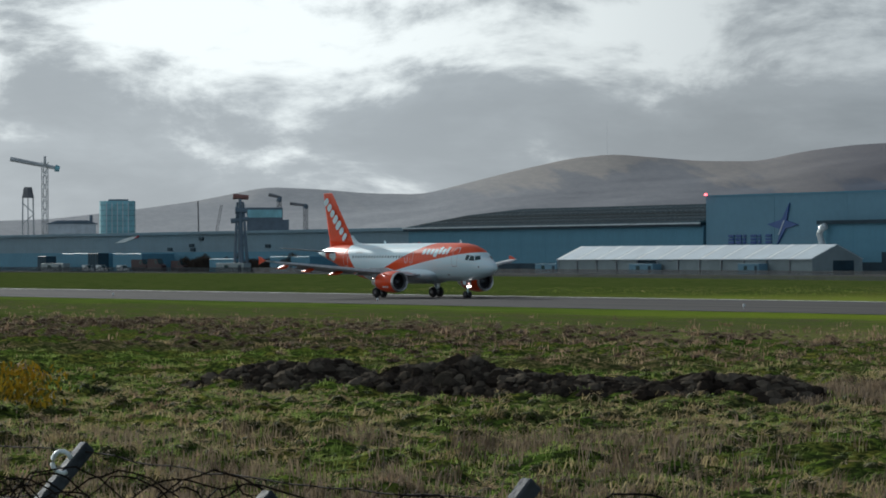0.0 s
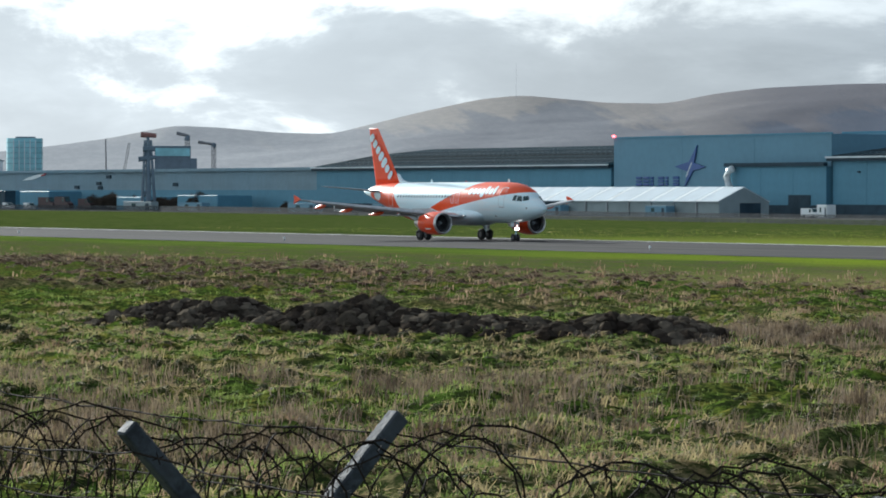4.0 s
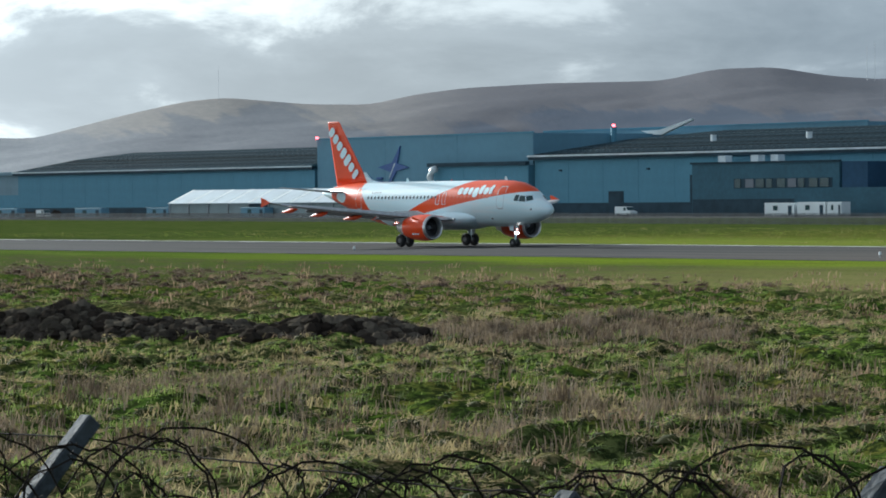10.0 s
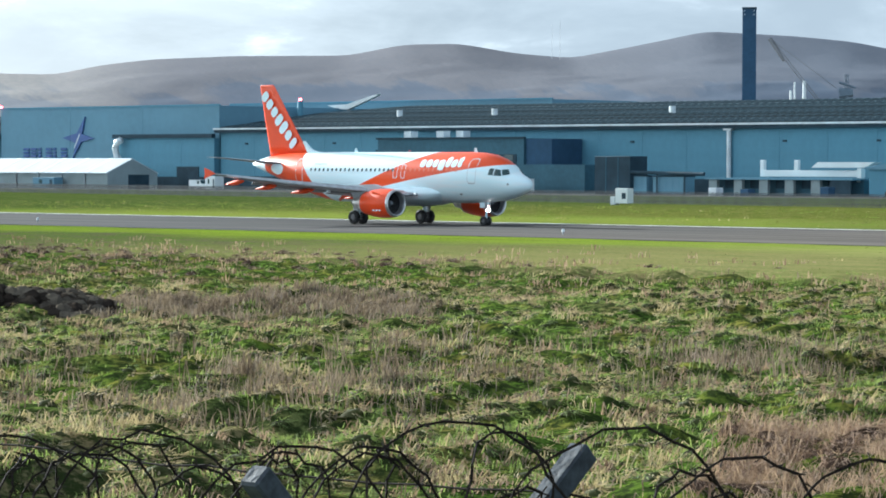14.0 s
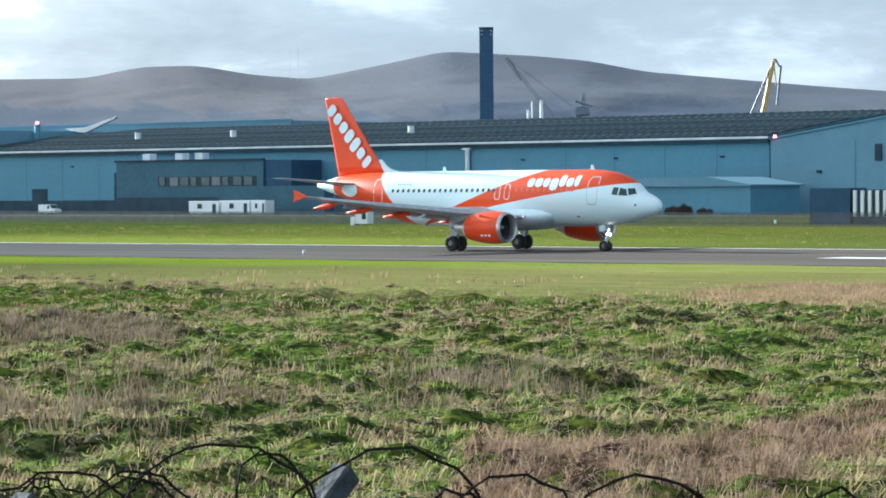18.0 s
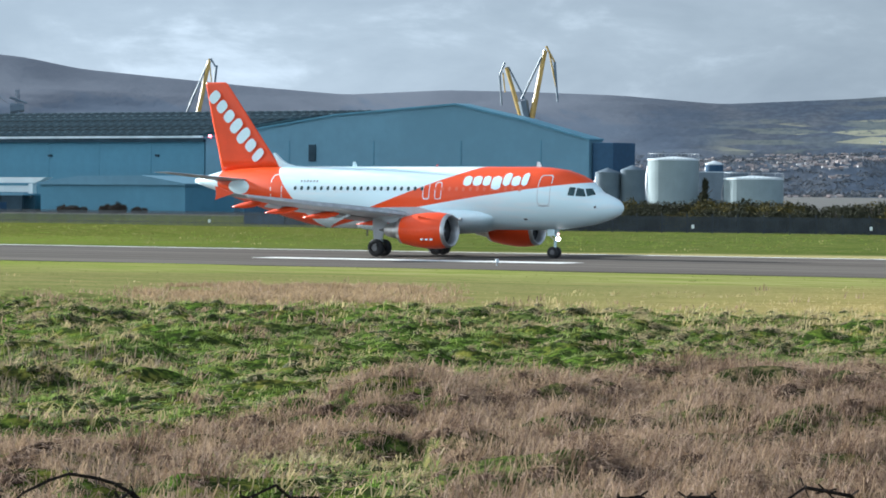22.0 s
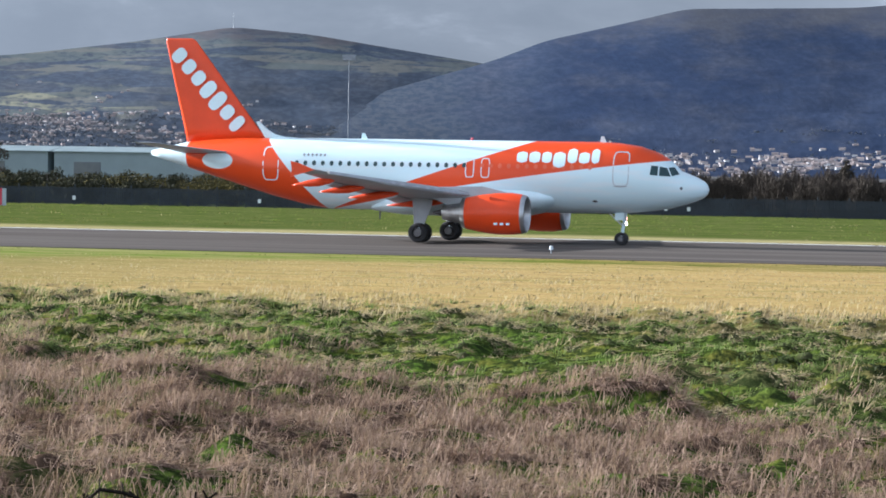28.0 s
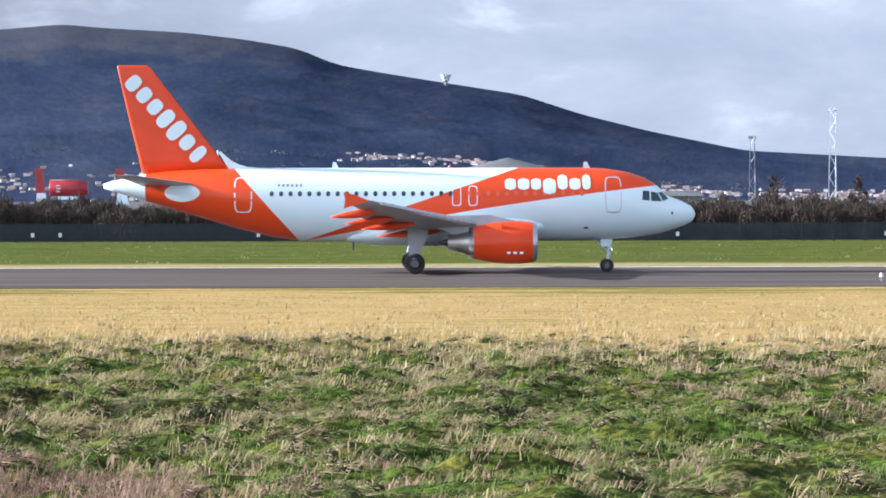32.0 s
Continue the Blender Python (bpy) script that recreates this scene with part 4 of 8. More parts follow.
    part("nose_brace", tube((0.1, 0, 1.1), (-0.8, 0, 1.9), 0.05), bare_metal, leg)
    for s in (-1, 1):
        part("nose_gear_door", box(-0.35, 0.2, s * 0.30, s * 0.33, 1.45, 1.95), white_paint, leg)
        lamp = bmesh.new()
        add_tube(lamp, (0.13, s * 0.14, 1.25), (0.27, s * 0.14, 1.25), 0.08, 0.12, 12)
        taxi = part("taxi_lamp", lamp, steel_grey, leg, "lit taxi lamp")
        part("lens", tube((0.262, s * 0.14, 1.25), (0.275, s * 0.14, 1.25), 0.115, 0.115, 12), white_lamp, taxi, "lit lens")
    lamp = add_tube(bmesh.new(), (0.18, 0, 1.55), (0.29, 0, 1.55), 0.07, 0.1, 12)
    lamp = part("take_off_lamp", lamp, steel_grey, leg, "lit lamp")
    part("lens", tube((0.282, 0, 1.55), (0.295, 0, 1.55), 0.09, 0.09, 12), pink_lamp, lamp, "lit lens")
    wheels = [build_wheel(plane, 0, s * 0.25, 0.38, 0.22) for s in (-1, 1)]
    for s in (-1, 1):
        x = NOSE - 16.1
        leg = part("main_leg", tube((x, s * 3.8, 0.55), (x + 0.05, s * 3.6, 2.6), 0.13, 0.16), white_paint, plane)
        bm = add_tube(bmesh.new(), (x, s * 3.8 - 0.6, 0.58), (x, s * 3.8 + 0.6, 0.58), 0.09)
        add_tube(bm, (x, s * 3.7, 1.3), (x + 0.1, s * 2.2, 2.3), 0.07)
        add_tube(bm, (x - 0.3, s * 3.8, 0.8), (x - 0.1, s * 3.7, 1.6), 0.05)
        part("side_stay", bm, bare_metal, leg)
        part("main_gear_door", prism([(x - 0.30, 0.95), (x + 0.24, 0.95), (x + 0.72, 2.1), (x + 0.78, 2.7), (x - 0.42, 2.7), (x - 0.38, 2.0)], "y", s * 4.02, s * 4.07), grey_paint, leg, "pale grey gear door")
        for d in (-0.46, 0.46):
            wheels.append(build_wheel(plane, x, s * 3.8 + d, 0.58, 0.42))
        part("landing_lamp", add_tube(bmesh.new(), (NOSE - 10.9, s * 2.35, 2.5), (NOSE - 10.7, s * 2.35, 2.5), 0.08, 0.12, 12), grey_paint, plane, "small unlit landing lamp")
    return plane, wheels


airliner, airliner_wheels = build_airliner()


# ---- factory halls beyond the runway ----
WALL_Y = 480.0


def wall_panels(parent, x0, x1, y, z0, z1, step_, mat_, seam=0.05):
    """Cladding bays with open seams, each one a panel."""
    n = max(1, round((x1 - x0) / step_))
    w = (x1 - x0) / n
    me = None
    for i in range(n):
        if me is None:
            ob = part("wall_panel", box(0, w - seam, 0, 0.25, z0, z1, 0.03), mat_, parent)
            me = ob.data
        else:
            ob = new("wall_panel", me)
            ob.parent = parent
        ob.location = (x0 + i * w + seam / 2, y - 0.25, 0)


def hall_roof(parent, x0, x1, y0, z0, y1, z1, rib_step=0.0):
    """A roof that climbs away from its eave, with raised ribs from eave to ridge where rib_step is given."""
    ym, zm = y0 + (y1 - y0) * 0.5, z0 + (z1 - z0) * 0.62
    rings = [[(x, y0, z0), (x, ym, zm), (x, y1, z1 + 0.02), (x, y1, z0 - 1.0), (x, y0, z0 - 0.6)] for x in (x0, x1)]
    roof = part("roof", loft(rings), roof_dark, parent, "dark ribbed metal roof")
    if not rib_step:
        return roof
    rib = None
    for i in range(1, int((x1 - x0) / rib_step)):
        if rib is None:
            w = rib_step * 0.14
            bm = loft([[(-w, y_, z_ - 0.02), (w, y_, z_ - 0.02), (w * 0.6, y_, z_ + 0.34), (-w * 0.6, y_, z_ + 0.34)] for y_, z_ in ((y0 + 0.1, z0), (ym, zm), (y1, z1 + 0.02))])
            ob = part("roof_rib", bm, rib_glints, roof)
            rib = ob.data
        else:
            ob = new("roof_rib", rib)
            ob.parent = roof
        ob.location = (x0 + i * rib_step, 0, 0)
    return roof


def hall(name, label, x0, x1, y, eave, mat_, back=60, bay=12.0):
    h = thing(name, pose(0, 0, 0), label, "factory hall")
    part("core", box(x0 + 0.3, x1 - 0.3, y + 0.05, y + back, -0.3, eave - 0.2), mat_, h)
    wall_panels(h, x0, x1, y, 0.0, eave, bay, mat_)
    return h


def dark_openings(parent, rects, y):
    for x0, x1, z0, z1 in rects:
        part("loading_door", box(x0, x1, y - 0.42, y - 0.26, z0, z1), fascia_dark, parent, "dark roller door")


# hall with curved roof at the far end
west = hall("factory_hall", "long blue-grey clad factory hall with a dark roof", -800.5, -655.5, WALL_Y, 12.3, wall_blue)
hall_roof(west, -802, -655.4, WALL_Y - 1.0, 12.9, WALL_Y + 40, 18.4, 2.4)
part("fascia", box(-802, -655.4, WALL_Y - 1.2, WALL_Y - 0.3, 11.9, 12.75), fascia_dark, west)
part("gutter", box(-802, -655.4, WALL_Y - 1.5, WALL_Y - 1.2, 12.6, 12.95), trim_pale, west)
part("base_band", box(-800, -655.5, WALL_Y - 0.6, WALL_Y - 0.3, -0.3, 2.6), fascia_dark, west)

# tall block with the star sign
block = hall("factory_block", "tall blue-grey windowless factory block with a blue star sign", -655, -570, WALL_Y + 0.5, 19.6, wall_blue_light, 61, 28.0)
part("parapet", box(-655, -570, WALL_Y + 0.1, WALL_Y + 0.6, 19.3, 19.75), wall_blue, block)
rear = hall("factory_block", "tall blue-grey windowless block behind the long hall", -640, -523, WALL_Y + 63, 21.6, wall_blue_light, 30, 39.0)
part("parapet", box(-640, -523, WALL_Y + 62.6, WALL_Y + 63.1, 21.3, 21.75), wall_blue, rear)


def star_sign(parent):
    c = (-622.7, 12.05)
    pts = [(c[0] + 2.5, c[1] + 5.25), (c[0] + 1.3, c[1] + 1.0), (c[0] + 5.9, c[1] - 0.1), (c[0] + 0.9, c[1] - 1.0), (c[0] - 2.6, c[1] - 5.2), (c[0] - 1.0, c[1] - 1.2), (c[0] - 6.4, c[1] + 0.1), (c[0] - 0.7, c[1] + 1.2)]
    part("star_sign", prism(pts, "y", WALL_Y - 0.2, WALL_Y + 0.15), logo_blue, parent, "dark blue four-pointed star sign")
    part("star_slit", prism([(c[0] + 0.7, c[1] + 1.0), (c[0] + 0.25, c[1] + 1.0), (c[0] - 1.9, c[1] - 2.5), (c[0] - 1.5, c[1] - 2.4)], "y", WALL_Y - 0.26, WALL_Y - 0.1), trim_pale, parent)
    for k in range(6):
        x = -645.2 + k * 3.05
        w = 2.4 if k not in (2, 4) else 1.1
        for z0, z1 in ((7.4, 8.05), (8.3, 8.8), (9.1, 9.7)):
            part("sign_block", box(x, x + w, WALL_Y - 0.15, WALL_Y + 0.15, z0, z1, 0.1), logo_blue, parent)


star_sign(block)
part("obstacle_lamp", tube((-654.4, WALL_Y - 0.2, 19.7), (-654.4, WALL_Y - 0.2, 20.2), 0.4, 0.35), red_lamp, block, "lit red obstacle lamp")

# low hall
low = hall("factory_annex", "lower blue-grey factory annex with a dark eave", -605.5, -569.5, WALL_Y - 1.5, 12.0, wall_blue, 20)
part("fascia", box(-606.5, -569.5, WALL_Y - 2.6, WALL_Y - 1.4, 11.9, 12.8), fascia_dark, low)
dark_openings(low, ((-583, -575, 0, 5.2),), WALL_Y - 1.5)
part("base_band", box(-605, -569.5, WALL_Y - 2.1, WALL_Y - 1.8, -0.3, 2.8), fascia_dark, low)

# main hall
main = hall("factory_hall", "very long blue-grey factory hall with a dark ribbed roof and gutter", -569, -341, WALL_Y, 13.4, wall_blue)
hall_roof(main, -570, -340.6, WALL_Y - 1.2, 14.0, WALL_Y + 60, 20.0, 2.2)
part("fascia", box(-570, -340.5, WALL_Y - 1.4, WALL_Y - 0.3, 13.0, 13.75), fascia_dark, main)
part("gutter", box(-570, -340.5, WALL_Y - 1.75, WALL_Y - 1.4, 13.7, 14.1), trim_pale, main)
part("downpipe", tube((-413.5, WALL_Y - 0.8, 0), (-413.5, WALL_Y - 0.8, 13.6), 0.45, seg=8), trim_pale, main)
part("hopper", box(-414.6, -412.5, WALL_Y - 1.3, WALL_Y - 0.5, 12.6, 13.8), trim_pale, main)
part("base_band", box(-568, -341, WALL_Y - 0.6, WALL_Y - 0.3, -0.3, 3.0), fascia_dark, main)
dark_openings(main, ((-543, -538, 0, 5.6), (-516, -511, 3, 9.0)), WALL_Y)
for x in (-499.5, -447, -530):
    part("roof_vent", tube((x, WALL_Y + 20, 15.5), (x, WALL_Y + 20, 18.2), 0.7, seg=12), trim_pale, main, "pale roof vent")
for x in (-560, -530, -440, -400, -377, -352):
    part("wall_lamp", box(x, x + 0.8, WALL_Y - 0.6, WALL_Y - 0.26, 10.3, 10.7), fascia_dark, main)
part("roof_light", prism([(-574.5, 20.1), (-571, 19.2), (-567.5, 19.0), (-557.0, 22.2), (-556.6, 22.7), (-567.5, 20.3)], "y", WALL_Y + 38, WALL_Y + 39), tank_white, main, "white angular wind vane on the roof end")
part("roof_light_post", tube((-567.5, WALL_Y + 38.5, 16.5), (-567.5, WALL_Y + 38.5, 19.2), 0.3, seg=8), steel_grey, main)
part("lamp_post", tube((-568.6, WALL_Y + 24, 15.0), (-568.6, WALL_Y + 24, 20.9), 0.7, 0.7, 6), wall_blue, main)
part("obstacle_lamp", tube((-568.6, WALL_Y + 24, 20.9), (-568.6, WALL_Y + 24, 21.5), 0.4, 0.35), red_lamp, main, "lit red obstacle lamp")

# gabled hall
gable = thing("gabled_hall", pose(0, 0, 0), "big blue-grey gabled hangar with a small dark window", "factory hall")
part("wall", prism([(-340.4, -0.3), (-340.4, 13.6), (-312, 17.6), (-287, 19.3), (-274, 16.6), (-260.6, 13.1), (-260.6, -0.3)], "y", WALL_Y - 0.8, WALL_Y + 4), wall_blue_light, gable)
part("verge", prism([(-340.6, 13.5), (-312, 17.5), (-287, 19.2), (-274, 16.5), (-260.3, 13.0), (-260.3, 13.3), (-274, 16.85), (-287, 19.55), (-312, 17.85), (-340.6, 13.85)], "y", WALL_Y - 1.2, WALL_Y + 4), wall_blue, gable)
part("window", box(-317.6, -316.2, WALL_Y - 1.1, WALL_Y - 0.75, 9.4, 12.4), fascia_dark, gable)
part("obstacle_lamp", tube((-339, WALL_Y - 1.4, 13.8), (-339, WALL_Y - 1.4, 14.3), 0.32, 0.28), red_lamp, gable, "lit red obstacle lamp")
for x in (-330, -300, -283, -268):
    part("wall_lamp", box(x, x + 0.8, WALL_Y - 1.3, WALL_Y - 0.76, 7.3, 7.8), fascia_dark, gable)
for x in (-322, -304, -286, -270):
    part("seam", box(x, x + 0.15, WALL_Y - 0.9, WALL_Y - 0.7, 0, 13), wall_blue, gable)
part("side_tower", box(-260.4, -256.3, WALL_Y, WALL_Y + 8, 0, 12.6, 0.1), tower_dark, gable)

# office block in front of the main hall
office = thing("office_block", pose(0, 0, 0), "dark grey flat-roofed office block with a ribbon window", "office")
OY = 470.0
part("wall", box(-505, -461, OY, WALL_Y - 0.5, -0.2, 11.2), office_grey, office)
part("stair_block", box(-460.8, -453.5, OY + 0.5, WALL_Y - 0.5, -0.2, 11.1), tower_dark, office)
part("low_wing", box(-470, -440, OY - 4, OY - 0.2, -0.2, 5.8), office_grey, office)
part("roof_edge", box(-505.3, -460.7, OY - 0.3, OY + 0.3, 11.1, 11.5), fascia_dark, office)
part("window_band", box(-492, -463, OY - 0.1, OY + 0.1, 5.9, 7.9), fascia_dark, office)
for k in range(9):
    x = -491.5 + k * 3.15
    part("window_pane", box(x, x + (2.4 if k % 3 else 1.6), OY - 0.22, OY - 0.12, 6.0, 7.8), tank_dull if k % 4 == 1 else window_dark, office)
part("base_band", box(-504.6, -470.5, OY - 0.3, OY + 0.2, -0.2, 3.6), fascia_dark, office)
for x in (-500, -490, -484):
    part("roof_box", box(x, x + 2.2, OY + 3, OY + 5, 11.2, 12.9), trim_pale, office)

# marquee
tent = thing("marquee", pose(0, 0, 0), "long white storage marquee with open side", "marquee")
TX0, TX1, TY0, TY1 = -676.0, -572.0, 449.0, 463.5
bays = 12
for i in range(bays):
    x0, x1 = TX0 + (TX1 - TX0) * i / bays, TX0 + (TX1 - TX0) * (i + 1) / bays - 0.15
    ym = (TY0 + TY1) / 2
    part("roof_panel", loft([[(x, TY0 - 0.3, 3.7), (x, ym, 7.0), (x, TY1 + 0.3, 3.7), (x, TY1 + 0.3, 3.55), (x, ym, 6.82), (x, TY0 - 0.3, 3.5)] for x in (x0, x1)]), tent_white, tent)
    part("post", box(x0, x0 + 0.25, TY0, TY0 + 0.25, 0, 3.6), steel_grey, tent)
    part("side_sheet", box(x0 + 0.3, x1, TY0 + 0.3, TY0 + 0.4, 0.0, 3.5), fascia_dark if i == 4 else tank_pale, tent)
    # white strip at each rib, added for the sunlit stripe on the fabric
    part("roof_rib", loft([[(x_, TY0 - 0.32, 3.74), (x_, ym, 7.04), (x_, ym, 7.0), (x_, TY0 - 0.32, 3.7)] for x_ in (x0 + 0.2, x0 + 1.6)]), tank_white, tent)
    part("back_sheet", box(x0, x1, TY1 - 0.3, TY1 - 0.1, 0, 3.5), trim_pale, tent)
part("gable_end", prism([(TY0, 0), (TY0, 3.5), ((TY0 + TY1) / 2, 6.8), (TY1, 3.5), (TY1, 0)], "x", TX1 - 0.3, TX1 - 0.1), tank_pale, tent)
part("gable_end", prism([(TY0, 0), (TY0, 3.5), ((TY0 + TY1) / 2, 6.8), (TY1, 3.5), (TY1, 0)], "x", TX0 + 0.1, TX0 + 0.3), tent_white, tent)
part("end_door", box(TX1 - 0.12, TX1 - 0.02, TY0 + 6, TY0 + 12, 0, 3.3), fascia_dark, tent)
# white curved duct beside the annex
pts = [(-602.2, 476.6, 11.4), (-603.6, 476.6, 10.9), (-604.3, 476.6, 9.6), (-603.6, 476.6, 7.6), (-602.6, 476.6, 6.2), (-602.8, 476.6, 4.6), (-602.8, 476.6, -0.2)]
tagged(finish(bent_tube(pts, 0.85, 12), "exhaust_duct", tank_white, smooth=True), "white curved exhaust duct before the annex wall", "duct")


# low works along the left
# wall cladding lightened, so that haze before it sits in the colour
works_hazed = material("works_hazed", (0.165, 0.24, 0.285), 0.6, vary=0.1, scale=0.05, fine_scale=0.6, spec=0.1)
works = hall("workshop", "long blue-grey workshop range with a flat roof, walls paled for haze", -1150, -801, WALL_Y + 4, 12.9, works_hazed, 30, 24)
hall_roof(works, -1150, -802, WALL_Y + 3, 13.0, WALL_Y + 30, 13.1)
part("coping", box(-1150, -802, WALL_Y + 2.7, WALL_Y + 2.95, 12.2, 13.12), works_hazed, works)
part("wall_sign", prism([(-1004, 9.7), (-997, 9.9), (-990, 11.0), (-987, 12.0), (-991, 11.9), (-999, 10.8)], "y", WALL_Y + 3.4, WALL_Y + 3.74), tank_white, works, "white slanted wall sign")
part("sign_end", prism([(-989.6, 11.2), (-986.8, 11.4), (-985.6, 12.4), (-987.0, 12.0)], "y", WALL_Y + 3.3, WALL_Y + 3.7), red_paint, works)
for x, z in ((-941, 10.2), (-948, 8.0), (-964, 6.8), (-947, 6.6), (-895, 7.6)):
    part("wall_vent", box(x, x + 3.0, WALL_Y + 3.3, WALL_Y + 3.72, z, z + 1.1), fascia_dark, works)
part("base_band", box(-1149, -802, WALL_Y + 3.4, WALL_Y + 3.7, -0.3, 6.4), wall_blue, works)
for x, w, z in ((-1010, 26, 6.2), (-970, 22, 6.0), (-900, 18, 4.2), (-860, 25, 4.8)):
    tagged(finish(box(x, x + w, WALL_Y - 14, WALL_Y - 2, 0, z, 0.15), "shed", wall_blue), "blue-grey metal shed in the works yard", "shed")


# ---- fences ----
def perimeter_fence():
    """Grey pale fence along the far side of the field: panels share one mesh."""
    fence = thing("perimeter_fence", pose(0, 0, 0), "grey steel pale fence along the airfield edge", "fence")
    for x in (-216, -194, -191.6, -176, -153.2, -132.7, -112, -92.5, -72.2, -69.8, -51.6, -49.4, -29.4, -26.8, -8, 11.7, 32, 52):
        part("warning_plate", box(x - 0.16, x + 0.16, 304.86, 304.92, 0.45, 0.85, 0.01), tank_white, fence, "small white warning plate")
    runs = (((140, 305), (-200, 305)), ((-200, 305), (-800, 428)), ((-800, 428), (-1150, 428)))
    post_mesh = None
    far, rails = [], []
    for (xa, ya), (xb, yb) in runs:
        length = math.hypot(xb - xa, yb - ya)
        ux, uy = (xb - xa) / length, (yb - ya) / length
        width = 0.07 if ya == yb == 305 else 0.045
        i = np.arange(int(length / 0.2))
        far.append(np.stack([xa + ux * i * 0.2, ya + uy * i * 0.2, np.full(len(i), ux), np.full(len(i), uy), np.full(len(i), width)], 1))
        for k in range(int(length / 3.0)):
            x, y = xa + ux * k * 3.0, ya + uy * k * 3.0
            if x < -200:
                continue
            if post_mesh is None:
                ob = part("post", box(-0.06, 0.06, -0.06, 0.06, -0.2, 2.0, 0.01), fence_grey, fence)
                post_mesh = ob.data
            else:
                ob = new("post", post_mesh)
                ob.parent = fence
            ob.location = (x, y + 0.08, 0)
        for z in (0.4, 1.4):
            bm = bmesh.new()
            add_tube(bm, (xa, ya + 0.05, z), (xb, yb + 0.05, z), 0.04, seg=4)
            part("rail", bm, fence_grey, fence)
    f = np.concatenate(far)
    # the stretch straight ahead, pale by pale
    near = (np.abs(f[:, 0] + 10.0) < 30.0) & (np.abs(f[:, 1] - 305.0) < 1.0)
    pale_mesh = None
    for x, y, *_ in f[near]:
        if pale_mesh is None:
            ob = part("pale", box(-0.07, 0.07, -0.012, 0.012, 0.03, 1.72), fence_grey, fence)
            pale_mesh = ob.data
        else:
            ob = new("pale", pale_mesh)
            ob.parent = fence
        ob.location = (float(x), float(y), 0)
    f = f[~near]
    n = len(f)
    rng = np.random.RandomState(12)
    top = 1.72 + rng.uniform(-0.03, 0.03, n)
    cor = []
    for z in (np.full(n, 0.03), top):
        for s, t in ((-1, -1), (1, -1), (1, 1), (-1, 1)):
            cor.append(np.stack([f[:, 0] + s * f[:, 2] * f[:, 4] - t * f[:, 3] * 0.012, f[:, 1] + s * f[:, 3] * f[:, 4] + t * f[:, 2] * 0.012, z], 1))
    o = np.arange(n)[:, None] * 8
    faces = np.concatenate([o + q for q in ([0, 1, 5, 4], [1, 2, 6, 5], [2, 3, 7, 6], [3, 0, 4, 7], [4, 5, 6, 7])], 1).reshape(-1, 4)
    ob = new("paling", mesh_from("paling", np.stack(cor, 1).reshape(-1, 3), faces, fence_grey))
    ob.parent = fence
    tagged(ob, "grey steel fence pales", kind="stuff")


perimeter_fence()


def wire_mesh(pts, r, barb, rng):
    """A bent wire with a square section and a crossed barb at every point."""
    n = len(pts)
    d = np.gradient(pts, axis=0)
    d /= np.linalg.norm(d, axis=1)[:, None] + 1e-9
    s = np.cross(d, np.array([0.3, 0.2, 0.93]))
    s /= np.linalg.norm(s, axis=1)[:, None] + 1e-9
    u = np.cross(s, d)
    ring_ = np.stack([pts + s * r, pts + u * r, pts - s * r, pts - u * r], 1).reshape(-1, 3)
    i, j = np.meshgrid(np.arange(n - 1), np.arange(4), indexing="ij")
    k = (j + 1) % 4
    faces = np.stack([i * 4 + j, i * 4 + k, (i + 1) * 4 + k, (i + 1) * 4 + j], -1).reshape(-1, 4)
    verts, quads = [ring_], [faces]
    for _ in range(2):
        v = rng.normal(0, 1, (n, 3))
        v /= np.linalg.norm(v, axis=1)[:, None]
        w = np.cross(v, d)
        w /= np.linalg.norm(w, axis=1)[:, None] + 1e-9
        o = sum(len(q) for q in verts)
        verts.append(np.stack([pts - v * barb - w * 0.0019, pts - v * barb + w * 0.0019, pts + v * barb + w * 0.0019, pts + v * barb - w * 0.0019], 1).reshape(-1, 3))
        quads.append(o + np.arange(n * 4).reshape(-1, 4))
    return mesh_from("wire", np.concatenate(verts), np.concatenate(quads), rust_wire)


